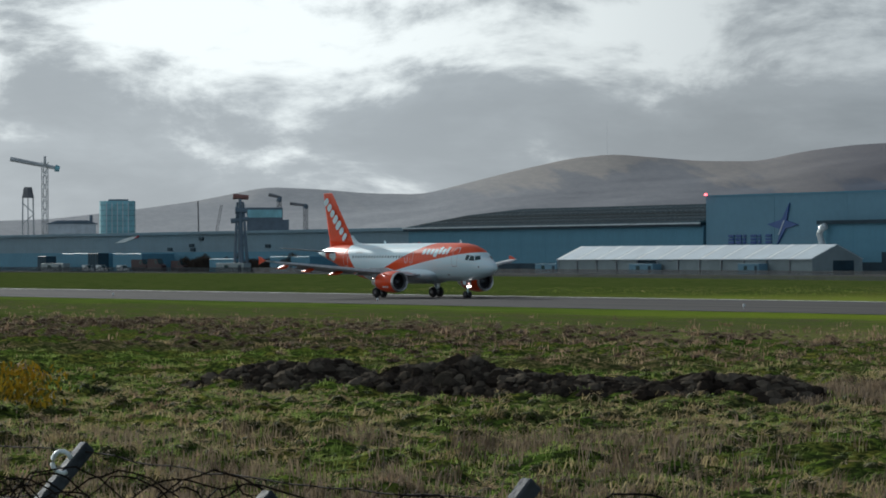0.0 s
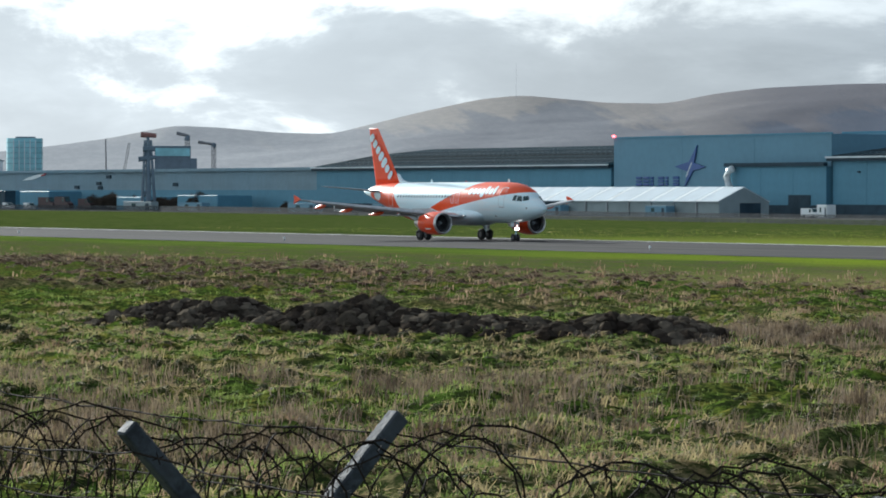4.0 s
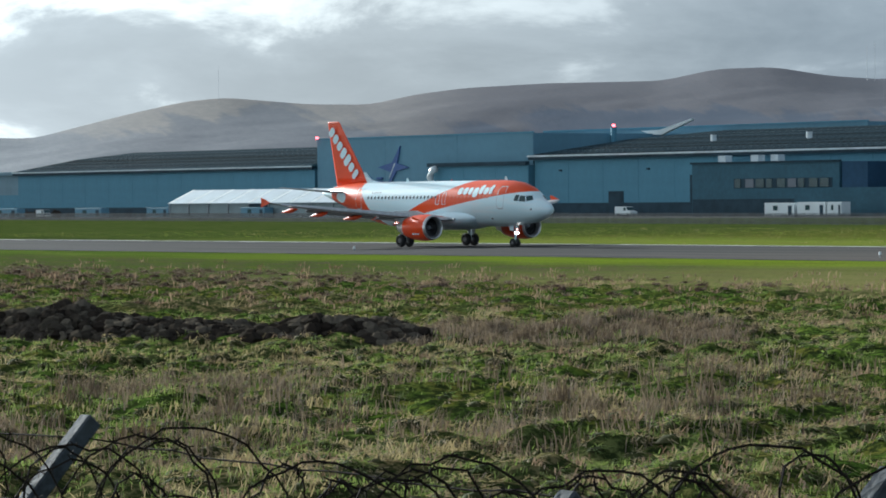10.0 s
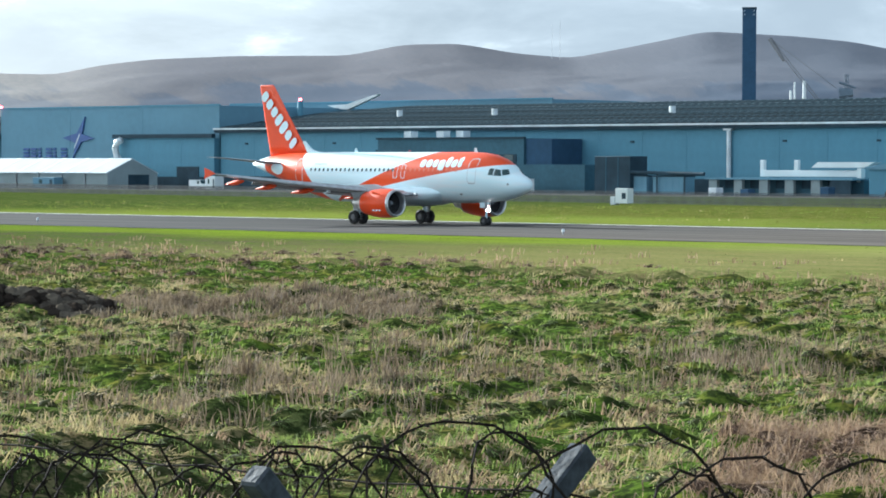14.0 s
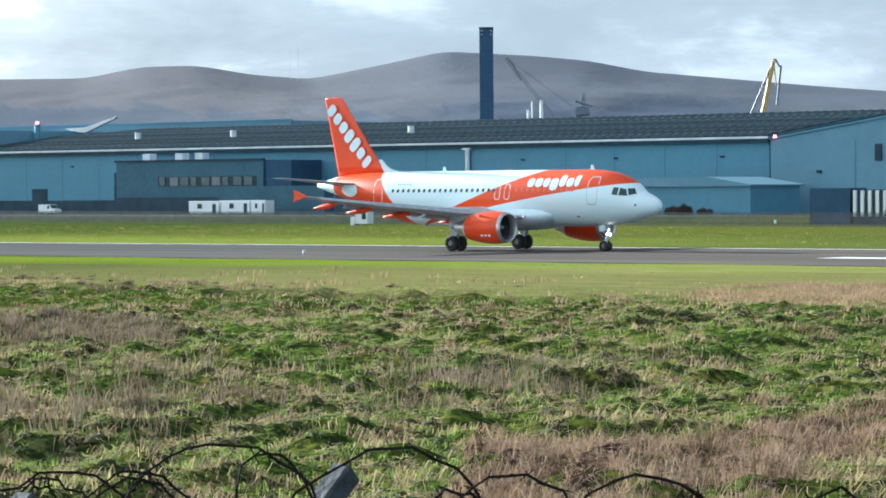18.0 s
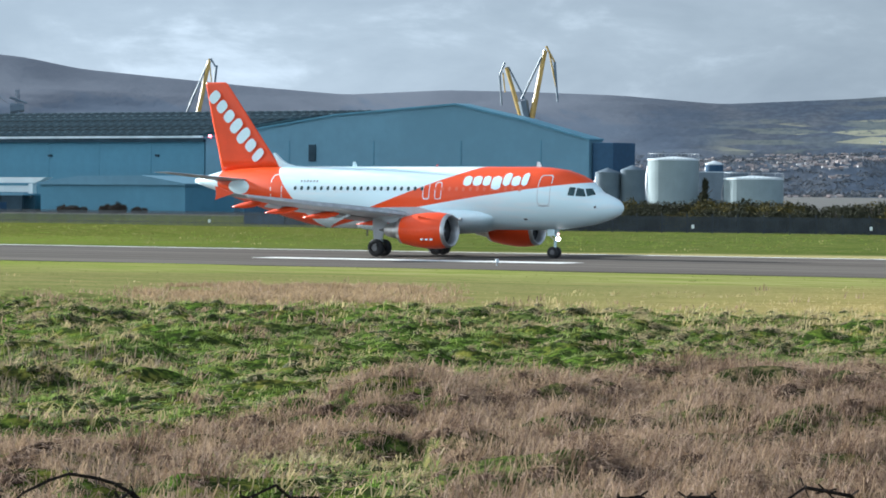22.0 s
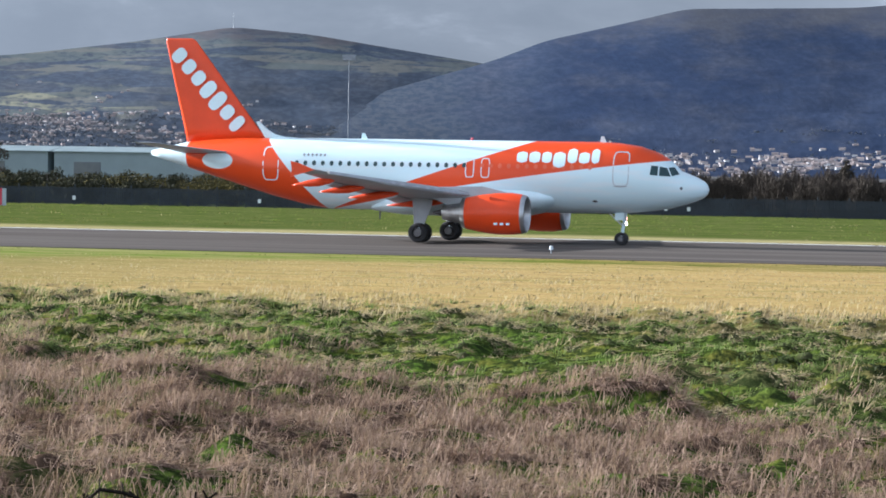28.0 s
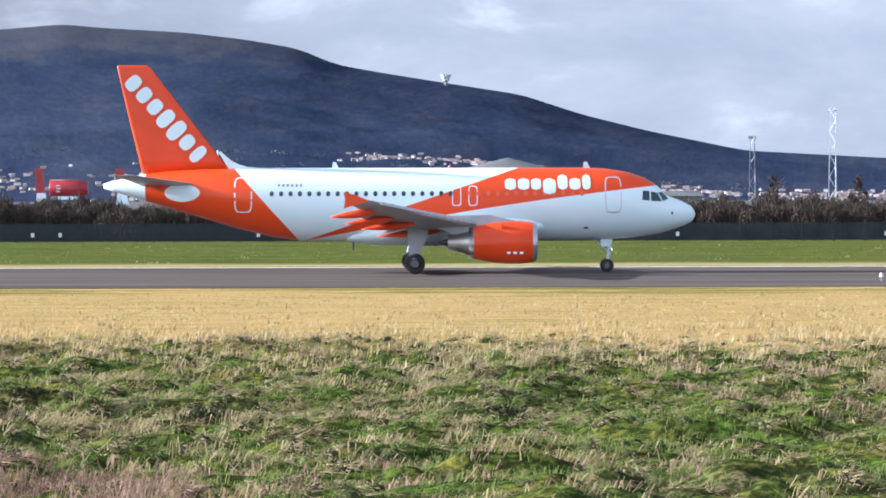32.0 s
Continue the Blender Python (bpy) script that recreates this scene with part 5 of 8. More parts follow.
def near_fence():
    """Y-topped posts with coiled and straight barbed wire a few steps before the camera."""
    fence = thing("barbed_fence", pose(0, 0, 0), "grey Y-topped posts with rusty coiled barbed wire", "fence")
    xs = [-21.6, -18.4, -15.2, -11.95, -8.64, -5.2, -2.1, 1.1, 4.3]
    for i, x in enumerate(xs):
        g = float(ground_height(x, 5.0))
        post = part("post", box(x - 0.04, x + 0.04, 4.95, 5.05, g - 0.3, 3.2, 0.008), concrete, fence, "weathered grey fence post")
        for s in (-1, 1):
            droop, rise_by = (49, 0.10) if (i, s) == (5, 1) else (43, {3: -0.03, 4: 0.01, 5: 0.055}.get(i, 0.02))
            arm = bmesh.new()
            add_box(arm, -0.029, 0.029, -0.029, 0.029, 0.0, 0.72, 0.006)
            bmesh.ops.transform(arm, matrix=pose(x, 5.0, 3.165 + rise_by, -s * droop, 0, 0), verts=arm.verts)
            part("arm", arm, concrete, post)
    loop = [(xs[3] + 0.03 + 0.028 * math.cos(a), 5.36 + 0.03 * math.cos(a), 3.60 + 0.045 * math.sin(a)) for a in [radians(20 + 28 * k) for k in range(11)]]
    part("cable_loop", bent_tube(loop, 0.010), tank_white, fence, "loop of white cable tied to an arm", smooth=True)
    # straight strands
    rng = np.random.RandomState(4)
    for y, z, sag in ((5.47, 3.64, 0.03), (4.53, 3.62, 0.05), (5.3, 3.46, 0.04), (4.7, 3.44, 0.03), (5.05, 3.18, 0.03)):
        pts = []
        for a, b in zip(xs, xs[1:]):
            t = np.linspace(0, 1, 22)[:-1]
            pts.append(np.stack([a + (b - a) * t, y + rng.uniform(-0.005, 0.005, 21), z - sag * 4 * t * (1 - t) + rng.uniform(-0.007, 0.007, 21)], 1))
        ob = new("wire", wire_mesh(np.concatenate(pts), 0.0029, 0.02, rng))
        ob.parent = fence
        ob["label"] = "rusty barbed strand"
    # coils
    for turn, (cz, cy, rad, pitch) in enumerate(((3.40, 5.0, 0.24, 0.38), (3.38, 5.1, 0.22, 0.46), (3.35, 4.9, 0.21, 0.34))):
        steps = 28
        n = int((xs[-1] - xs[0]) / pitch * steps)
        k = np.arange(n)
        x = xs[0] + (xs[-1] - xs[0]) * k / n
        x = x + 0.05 * np.sin(x * 1.7 + turn) + 0.04 * np.sin(x * 6.3 + turn * 2)
        a = 2 * np.pi * k / steps * (1 if turn else -1)
        wob = 0.035 * np.sin(x * 2.3 + turn) + 0.03 * np.sin(x * 5.1 + 1 + turn)
        r = rad + wob * 0.5
        z = cz - 3.38 + np.interp(x, [-14, -10, -7, -5, -4], [3.33, 3.40, 3.48, 3.56, 3.60]) + wob * 0.4 + r * 0.92 * np.sin(a)
        pts = np.stack([x + 0.10 * np.sin(a * 0.5 + x * 3), cy + r * 0.95 * np.cos(a), z], 1) + rng.normal(0, 0.006, (n, 3))
        ob = new("wire_coil", wire_mesh(pts, 0.0033, 0.019, rng))
        ob.parent = fence
        ob["label"] = "rusty barbed wire coil"


near_fence()


# ---- spoil heap ----
def spoil_heap():
    nx, ny = 340, 46
    u, v = np.meshgrid(np.linspace(0, 1, nx), np.linspace(-1, 1, ny), indexing="ij")
    a = np.array(bearing(-62.6, 112.0)[:2])
    b = np.array(bearing(-51.6, 98.0)[:2])
    d = b - a
    side = np.array([-d[1], d[0]]) / np.hypot(*d)
    width = 2.7
    x = a[0] + d[0] * u + side[0] * v * width
    y = a[1] + d[1] * u + side[1] * v * width
    prof = np.clip(1 - v ** 2, 0, 1) ** 0.8
    along = np.interp(u, [0, 0.06, 0.2, 0.26, 0.45, 0.52, 0.66, 0.72, 0.8, 0.88, 0.94, 1], [0, 0.8, 1.05, 0.6, 1.15, 0.85, 0.75, 0.3, 0.8, 0.95, 0.5, 0])
    lumps = 0.55 + field_noise(x, y, 1.3, 41) * 0.55 + field_noise(x, y, 0.6, 42) * 0.7 + field_noise(x, y, 0.28, 43) * 0.45
    z = prof * along * lumps * (0.28 + 0.34 * field_noise(x, y, 3.2, 44)) - 0.1
    verts = np.stack([x, y, z], -1).reshape(-1, 3)
    i, j = np.meshgrid(np.arange(nx - 1), np.arange(ny - 1), indexing="ij")
    faces = np.stack([i * ny + j, (i + 1) * ny + j, (i + 1) * ny + j + 1, i * ny + j + 1], -1).reshape(-1, 4)
    heap = tagged(new("soil_mound", mesh_from("soil_mound", verts, faces, soil, False)), "long low heap of dark turned soil in the grass", "soil heap")
    # loose clods of turf and earth over it
    rng = np.random.RandomState(46)
    m, seg = 2600, 7
    iu, iv = rng.randint(2, nx - 2, m), np.clip(rng.normal(ny / 2, ny * 0.22, m), 2, ny - 3).astype(int)
    cx, cy, cz = x[iu, iv], y[iu, iv], z[iu, iv]
    R = rng.uniform(0.07, 0.34, m)
    rows = []
    for out, up_ in ((0.9, -0.4), (1.0, 0.35), (0.55, 0.8)):
        for s in range(seg):
            ang = 2 * np.pi * (s + 0.5 * out) / seg
            f = rng.uniform(0.6, 1.3, m) * R * out
            rows.append(np.stack([cx + f * np.cos(ang) * 1.3, cy + f * np.sin(ang), cz + R * up_ * rng.uniform(0.7, 1.2, m)], 1))
    rows.append(np.stack([cx, cy, cz + R * 0.95], 1))
    quad = []
    for r_ in range(2):
        for s in range(seg):
            a_, b_ = r_ * seg + s, r_ * seg + (s + 1) % seg
            quad += [(a_, b_, b_ + seg), (a_, b_ + seg, a_ + seg)]
    quad += [(2 * seg + s, 2 * seg + (s + 1) % seg, 3 * seg) for s in range(seg)]
    tris = (np.arange(m)[:, None, None] * (3 * seg + 1) + np.array(quad)[None]).reshape(-1, 3)
    tone = random_material("clod", ((0.020, 0.016, 0.013), (0.058, 0.047, 0.037), (0.165, 0.140, 0.108), (0.034, 0.028, 0.022)), 0.95, spec=0.0, mottle=(6.0, 0.8), shade=(0.012, 0.01, 0.009))
    clod = new("clod", mesh_from("clod", np.stack(rows, 1).reshape(-1, 3), tris, tone, False))
    clod.parent = heap
    tagged(clod, "loose dark clods of earth and turf", kind="stuff")


spoil_heap()


# ---- vegetation of the field ----
def blade_mesh(name, base, height, lean, width, droop, mat_, seed):
    """Many bent blades in one mesh: base (n, 3), lean (n, 2) as the tip's shift, droop 0 to 1."""
    rng = np.random.RandomState(seed)
    n = len(base)
    ang = rng.uniform(0, 2 * np.pi, n)
    side = np.stack([np.cos(ang), np.sin(ang), np.zeros(n)], 1) * (width[:, None] / 2)
    tip = base + np.stack([lean[:, 0], lean[:, 1], height * (1 - droop)], 1)
    mid = base + np.stack([lean[:, 0] * 0.35, lean[:, 1] * 0.35, height * 0.62], 1)
    verts = np.stack([base - side, base + side, mid - side * 0.8, mid + side * 0.8, tip], 1).reshape(-1, 3)
    o = np.arange(n)[:, None] * 5
    tris = np.concatenate([o + [0, 1, 3], o + [0, 3, 2], o + [2, 3, 4]], 1).reshape(-1, 3)
    return mesh_from(name, verts, tris, mat_, False)


def polar(n, r0, r1, a0, a1, rng, power=1.0):
    az = np.radians(rng.uniform(a0, a1, n))
    r = r0 + (r1 - r0) * rng.uniform(0, 1, n) ** power
    return r * np.sin(az), r * np.cos(az)


def tufts(name, label, n, r0, r1, blades, h, w, spread, lean_x, droop, mat_, keep, seed, a0=-69, a1=12, power=1.0):
    rng = np.random.RandomState(seed)
    x, y = polar(n, r0, r1, a0, a1, rng, power)
    k = rng.uniform(0, 1, n) < keep(x, y)
    x, y = x[k], y[k]
    m = len(x)
    size = rng.uniform(0.6, 1.35, m)
    bx = np.repeat(x, blades) + rng.normal(0, spread * 0.32, m * blades)
    by = np.repeat(y, blades) + rng.normal(0, spread * 0.32, m * blades)
    s = np.repeat(size, blades)
    height = s * rng.uniform(h[0], h[1], m * blades)
    ang = rng.uniform(0, 2 * np.pi, m * blades)
    reach = height * rng.uniform(0.2, 0.9, m * blades) * (0.4 + droop)
    lean = np.stack([np.cos(ang) * reach + lean_x * height, np.sin(ang) * reach], 1)
    base = np.stack([bx, by, ground_height(bx, by) - 0.03], 1)
    width = rng.uniform(w[0], w[1], m * blades)
    drp = np.clip(droop * rng.uniform(0.3, 1.2, m * blades), 0, 0.85)
    ob = new(name, blade_mesh(name, base, height, lean, width, drp, mat_, seed))
    tagged(ob, label, "grass", kind="stuff")


def clumps(name, label, n, r0, r1, radius, tall, mat_, keep, seed, a0=-69, a1=12, lean=0.3, blades=58, long_=(0.09, 0.25), wide=(0.013, 0.028), power=0.75, base_mat=None):
    """Tussocks: blades that spring from low uneven cushions and hang over with the wind, in one mesh."""
    rng = np.random.RandomState(seed)
    x, y = polar(n, r0, r1, a0, a1, rng, power)
    k = rng.uniform(0, 1, n) < keep(x, y)
    x, y = x[k], y[k]
    m, seg = len(x), 6
    R = rng.uniform(radius[0], radius[1], m)
    H = R * rng.uniform(tall[0], tall[1], m)
    g = ground_height(x, y) - 0.06
    rows = []
    for out, up_ in ((0.66, 0.0), (0.45, 0.34)):
        for s in range(seg):
            a = 2 * np.pi * (s + 0.5 * out) / seg
            f = rng.uniform(0.7, 1.25, m) * R * out
            rows.append(np.stack([x + f * np.cos(a) + lean * H * up_, y + f * np.sin(a), g + H * up_ * rng.uniform(0.75, 1.2, m)], 1))
    rows.append(np.stack([x + lean * H, y, g + H * 0.5], 1))
    faces = []
    for s in range(seg):
        p, q = s, (s + 1) % seg
        faces += [(p, q, q + seg), (p, q + seg, p + seg), (seg + p, seg + q, 2 * seg)]
    per = 2 * seg + 1
    core = (np.arange(m)[:, None, None] * per + np.array(faces)[None]).reshape(-1, 3)
    base_mat = base_mat or shaded_thatch
    # cushion under the blades, its dark tone standing for the shade inside
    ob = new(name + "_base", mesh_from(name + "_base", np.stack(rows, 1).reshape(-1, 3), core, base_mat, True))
    tagged(ob, "matted base of the tussocks, toned dark for shade among the blades", "grass", kind="stuff")
    # blades
    t = m * blades
    X, Y, G, RR, HH = (np.repeat(u, blades) for u in (x, y, g, R, H))
    a, e = rng.uniform(0, 2 * np.pi, t), np.arcsin(rng.uniform(0.0, 1.0, t))
    d = np.stack([np.cos(a) * np.cos(e), np.sin(a) * np.cos(e), np.sin(e)], 1)
    root = np.stack([X + d[:, 0] * RR * 0.58 + lean * HH * d[:, 2], Y + d[:, 1] * RR * 0.58, G + d[:, 2] * HH * 0.7], 1)
    L = rng.uniform(long_[0], long_[1], t)
    fall = np.stack([np.cos(a) * np.sin(e), np.sin(a) * np.sin(e), -np.cos(e)], 1)
    tip = root + (fall * 0.55 + d * 0.38 + np.array([lean * 1.5, 0.0, 0.08]) + rng.normal(0, 0.2, (t, 3))) * L[:, None]
    # the blades lie on the cushion, so that it shades as one form
    side = np.cross(tip - root, d + rng.normal(0, 0.35, (t, 3)))
    side *= (rng.uniform(wide[0], wide[1], t) / 2 / (np.linalg.norm(side, axis=1) + 1e-9))[:, None]
    mesh = mesh_from(name, np.stack([root - side, root + side, tip], 1).reshape(-1, 3), np.arange(t * 3).reshape(-1, 3), mat_, False)
    tagged(new(name, mesh), label, "grass", kind="stuff")


def patch(x, y, size, seed, lo, hi):
    return smooth(lo, hi, field_noise(x, y, size, seed) * 0.65 + field_noise(x, y, size * 0.3, seed + 1) * 0.35)


def rough_edge(x, y):
    return 1 - smooth(98, 110, y + 12 * smooth(-60, 0, x) + 10 * (field_noise(x, y, 30, 5) - 0.5))


straw_blades = random_material("straw_blades", ((0.202, 0.157, 0.073), (0.381, 0.302, 0.157), (0.526, 0.437, 0.258), (0.302, 0.246, 0.123)), thin_leaf=0.3, patchy=0.8)
rough_straw = random_material("rough_straw", ((0.175, 0.135, 0.078), (0.320, 0.252, 0.148), (0.450, 0.368, 0.228), (0.245, 0.192, 0.112)), thin_leaf=0.3, patchy=0.8)
green_blades = random_material("green_blades", ((0.064, 0.100, 0.024), (0.132, 0.190, 0.046), (0.215, 0.270, 0.085), (0.108, 0.146, 0.040)), thin_leaf=0.4, patchy=0.8)
brown_blades = random_material("brown_blades", ((0.075, 0.043, 0.033), (0.20, 0.126, 0.096), (0.43, 0.305, 0.230), (0.11, 0.066, 0.052)), thin_leaf=0.25, patchy=0.8)
far_blades = random_material("far_blades", ((0.075, 0.12, 0.016), (0.14, 0.195, 0.03), (0.24, 0.285, 0.055)), thin_leaf=0.3)
olive_blades = random_material("olive_blades", ((0.08, 0.10, 0.016), (0.14, 0.15, 0.032), (0.185, 0.175, 0.06)), thin_leaf=0.3, patchy=0.8)
stalk_brown = random_material("stalk_brown", ((0.065, 0.046, 0.036), (0.150, 0.110, 0.084), (0.300, 0.232, 0.180), (0.095, 0.070, 0.055)), thin_leaf=0.2, patchy=0.8)
dark_blades = random_material("dark_blades", ((0.018, 0.028, 0.010), (0.035, 0.05, 0.015), (0.05, 0.06, 0.025)))
# matted dead grass, kept dark to hold the shade deep in the tussocks
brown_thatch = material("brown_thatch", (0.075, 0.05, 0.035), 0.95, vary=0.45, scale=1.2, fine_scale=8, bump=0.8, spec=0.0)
shaded_thatch = material("shaded_thatch", (0.045, 0.05, 0.018), 0.95, vary=0.4, scale=1.2, fine_scale=8, bump=0.8, stain=(0.06, 0.045, 0.028), spec=0.1)
gorse_bloom = random_material("gorse_bloom", ((0.5, 0.3, 0.01), (0.65, 0.42, 0.02), (0.08, 0.10, 0.02)))
west_rough = lambda x, y: (1 - smooth(-46, -34, x)) * (1 - smooth(72, 84, np.hypot(x, y)))
lift_keep = lambda x, y: (1 - thicket_mask(x, y)) * rough_edge(x, y)
high = lambda x, y: smooth(0.42, 0.62, field_noise(x, y, 2.6, 2) * 0.6 + field_noise(x, y, 1.1, 1) * 0.4)

clumps("grass_tussock", "lush green tussocks of rough grass", 20000, 42, 118, (0.13, 0.36), (0.5, 0.9), green_blades,
       lambda x, y: lift_keep(x, y) * (0.3 + 0.65 * patch(x, y, 8, 61, 0.3, 0.6)) * (1 - 0.3 * smooth(70, 80, y) * smooth(-16, -2, x)) * (1 - 0.7 * smooth(66, 78, y) * (1 - smooth(-125, -95, x))) * (1 - 0.3 * (1 - smooth(-56, -42, x)) * smooth(-100, -70, x)), 21)
clumps("pale_tussock", "matted pale tussocks of dead grass", 20000, 42, 118, (0.13, 0.38), (0.55, 1.05), rough_straw,
       lambda x, y: lift_keep(x, y) * np.clip(0.25 + 0.75 * patch(x, y, 11, 71, 0.34, 0.58) + 0.15 * smooth(52, 76, y) * smooth(-20, -4, x), 0, 1) * (1 - 0.15 * west_rough(x, y)), 22)
clumps("thicket_tussock", "matted brown tussocks of dead grass", 8000, 41, 88, (0.16, 0.48), (0.5, 1.0), brown_blades,
       lambda x, y: thicket_mask(x, y) * (0.5 + 0.5 * patch(x, y, 5, 151, 0.3, 0.6)), 23, -42, 0, 0.35, 110, (0.14, 0.42), (0.008, 0.018), base_mat=brown_thatch)

tufts("green_grass", "lush green rough grass of the airfield margin", 18000, 42, 150, 16, (0.10, 0.24), (0.010, 0.026), 0.5, 0.25, 0.55, green_blades,
      lambda x, y: lift_keep(x, y) * (0.25 + 0.75 * patch(x, y, 7, 61, 0.35, 0.6)) * (1 - 0.7 * smooth(66, 78, y) * (1 - smooth(-125, -95, x))), 1)
tufts("straw_tussock", "pale dead tussock grass leaning in the wind", 8000, 42, 165, 26, (0.16, 0.40), (0.014, 0.032), 0.75, 0.65, 0.95, rough_straw,
      lambda x, y: lift_keep(x, y) * (0.06 + 0.9 * high(x, y)) * (0.3 + 0.7 * patch(x, y, 12, 71, 0.35, 0.6)) * (1 - 0.2 * west_rough(x, y)) * (1 - 0.8 * smooth(80, 96, np.hypot(x, y)) * (1 - smooth(-60, -35, x))), 2)
tufts("brown_tussock", "brown dead tussock grass among the green", 4200, 42, 165, 28, (0.14, 0.36), (0.014, 0.032), 0.75, 0.5, 0.85, brown_blades,
      lambda x, y: lift_keep(x, y) * np.clip(0.7 * patch(x, y, 14, 81, 0.45, 0.62) + 0.7 * (1 - smooth(-58, -44, x)) * smooth(70, 84, y) * patch(x, y, 7, 85, 0.3, 0.55), 0, 1), 3)
tufts("dead_stalk", "upright brown dead stalks in the rough grass", 11000, 44, 84, 9, (0.28, 0.62), (0.014, 0.028), 0.5, 0.08, 0.25, stalk_brown,
      lambda x, y: (1 - thicket_mask(x, y)) * smooth(48, 58, np.hypot(x, y)) * (1 - smooth(68, 82, np.hypot(x, y))) * (1 - smooth(-48, -40, x)) * (0.06 + 0.7 * patch(x, y, 3.0, 91, 0.42, 0.58)), 4, -69, -36)
tufts("dead_thicket", "dense brown thicket of dead grass and stems", 17000, 41, 86, 15, (0.12, 0.58), (0.008, 0.018), 0.5, 0.35, 0.9, brown_blades,
      lambda x, y: thicket_mask(x, y) * (0.45 + 0.55 * patch(x, y, 4.6, 155, 0.3, 0.6)), 5, -42, 0, 1.0)
clumps("heath_tussock", "low grey-brown tussocks of dead heath along the mown strip", 15000, 92, 240, (0.2, 0.5), (0.4, 0.85), stalk_brown,
       lambda x, y: smooth(64, 76, y) * (1 - smooth(104, 118, y)) * (0.25 + 0.75 * patch(x, y, 7, 103, 0.3, 0.55)) * (1 - smooth(-125, -90, x)), 24, -69, -38, 0.3, 40, (0.12, 0.3), (0.02, 0.045), base_mat=brown_thatch)
tufts("fringe_grass", "tall brown grass along the mown strip", 3500, 95, 300, 8, (0.16, 0.42), (0.03, 0.06), 0.7, 0.15, 0.3, brown_blades,
      lambda x, y: smooth(68, 80, y) * (1 - smooth(112, 134, y)) * patch(x, y, 9, 101, 0.25, 0.5) * (1 - smooth(-90, -40, x)), 6, -69, -20)
tufts("straw_fringe", "tall pale straw along the mown strip", 9000, 74, 150, 10, (0.14, 0.36), (0.02, 0.045), 0.6, 0.35, 0.4, straw_blades,
      lambda x, y: smooth(74, 84, y + 10 * smooth(-14, -2, x) - 10) * (1 - smooth(98, 110, y)) * smooth(-75, -30, x), 7, -42, 12)
tufts("mown_grass", "short mown strip grass beside the runway", 22000, 98, 210, 6, (0.04, 0.10), (0.03, 0.07), 0.8, 0.1, 0.4, straw_blades,
      lambda x, y: smooth(104, 114, y) * (1 - smooth(136, 146, y)) * smooth(-66, -20, x), 8, -40, 12)
tufts("mown_green", "short green verge grass beside the runway", 10000, 110, 330, 6, (0.04, 0.10), (0.03, 0.06), 0.9, 0.1, 0.4, olive_blades,
      lambda x, y: np.clip(smooth(134, 142, y - 5 * smooth(-60, 0, x)) + smooth(104, 112, y) * (1 - smooth(-110, -60, x)), 0, 1) * (1 - smooth(150, 152, y)), 9)
tufts("far_grass", "patchy uneven grass between runway and fence", 26000, 196, 460, 5, (0.06, 0.2), (0.05, 0.11), 1.2, 0.1, 0.4, olive_blades,
      lambda x, y: smooth(208, 222, y) * (1 - smooth(300, 305, y)) * patch(x, y, 16, 171, 0.35, 0.6) * (1 - 0.6 * smooth(-135, -95, x)), 12)
tufts("far_green", "patchy green grass between runway and fence", 19000, 196, 460, 6, (0.06, 0.18), (0.05, 0.11), 1.2, 0.1, 0.4, far_blades,
      lambda x, y: smooth(208, 222, y) * (1 - smooth(300, 305, y)) * (1 - patch(x, y, 16, 171, 0.35, 0.6)) * (1 - 0.6 * smooth(-135, -95, x)), 13)
tufts("far_straw", "dry straw tufts between runway and fence", 700, 196, 460, 5, (0.06, 0.2), (0.05, 0.1), 1.2, 0.1, 0.4, straw_blades,
      lambda x, y: smooth(197, 200, y) * (1 - smooth(300, 305, y)) * patch(x, y, 22, 191, 0.45, 0.62), 15)
tufts("strip_tuft", "scattered dry tufts on the mown strip", 7000, 100, 230, 9, (0.08, 0.24), (0.02, 0.05), 0.6, 0.2, 0.5, straw_blades,
      lambda x, y: (0.03 + 0.97 * smooth(-90, -50, x)) * smooth(98, 104, y) * (1 - smooth(118, 140, y)) * (0.15 + 0.85 * patch(x, y, 10, 181, 0.45, 0.6)), 14)
reed_pink = random_material("reed_pink", ((0.20, 0.135, 0.09), (0.33, 0.23, 0.155), (0.44, 0.32, 0.22)), thin_leaf=0.25, patchy=0.5)
tufts("reed_band", "band of tall pinkish dead grass along the mown strip", 2400, 122, 146, 20, (0.14, 0.36), (0.02, 0.04), 0.8, 0.25, 0.4, reed_pink,
      lambda x, y: smooth(-37.5, -34.5, np.degrees(np.arctan2(x, y))) * (1 - smooth(-32.5, -30.5, np.degrees(np.arctan2(x, y)))) * patch(x, y, 7, 121, 0.3, 0.6), 16, -38, -30.5)
hx, hy, _ = bearing(-49.2, 101)
tufts("heather_patch", "brown heather patch beside the soil heap", 3200, 88, 114, 22, (0.2, 0.5), (0.02, 0.04), 0.7, 0.15, 0.4, stalk_brown,
      lambda x, y: (1 - smooth(2.5, 9.0, np.hypot((x - hx) * 0.9, (y - hy) * 1.1))) * patch(x, y, 4, 111, 0.2, 0.5), 10, -54, -46)


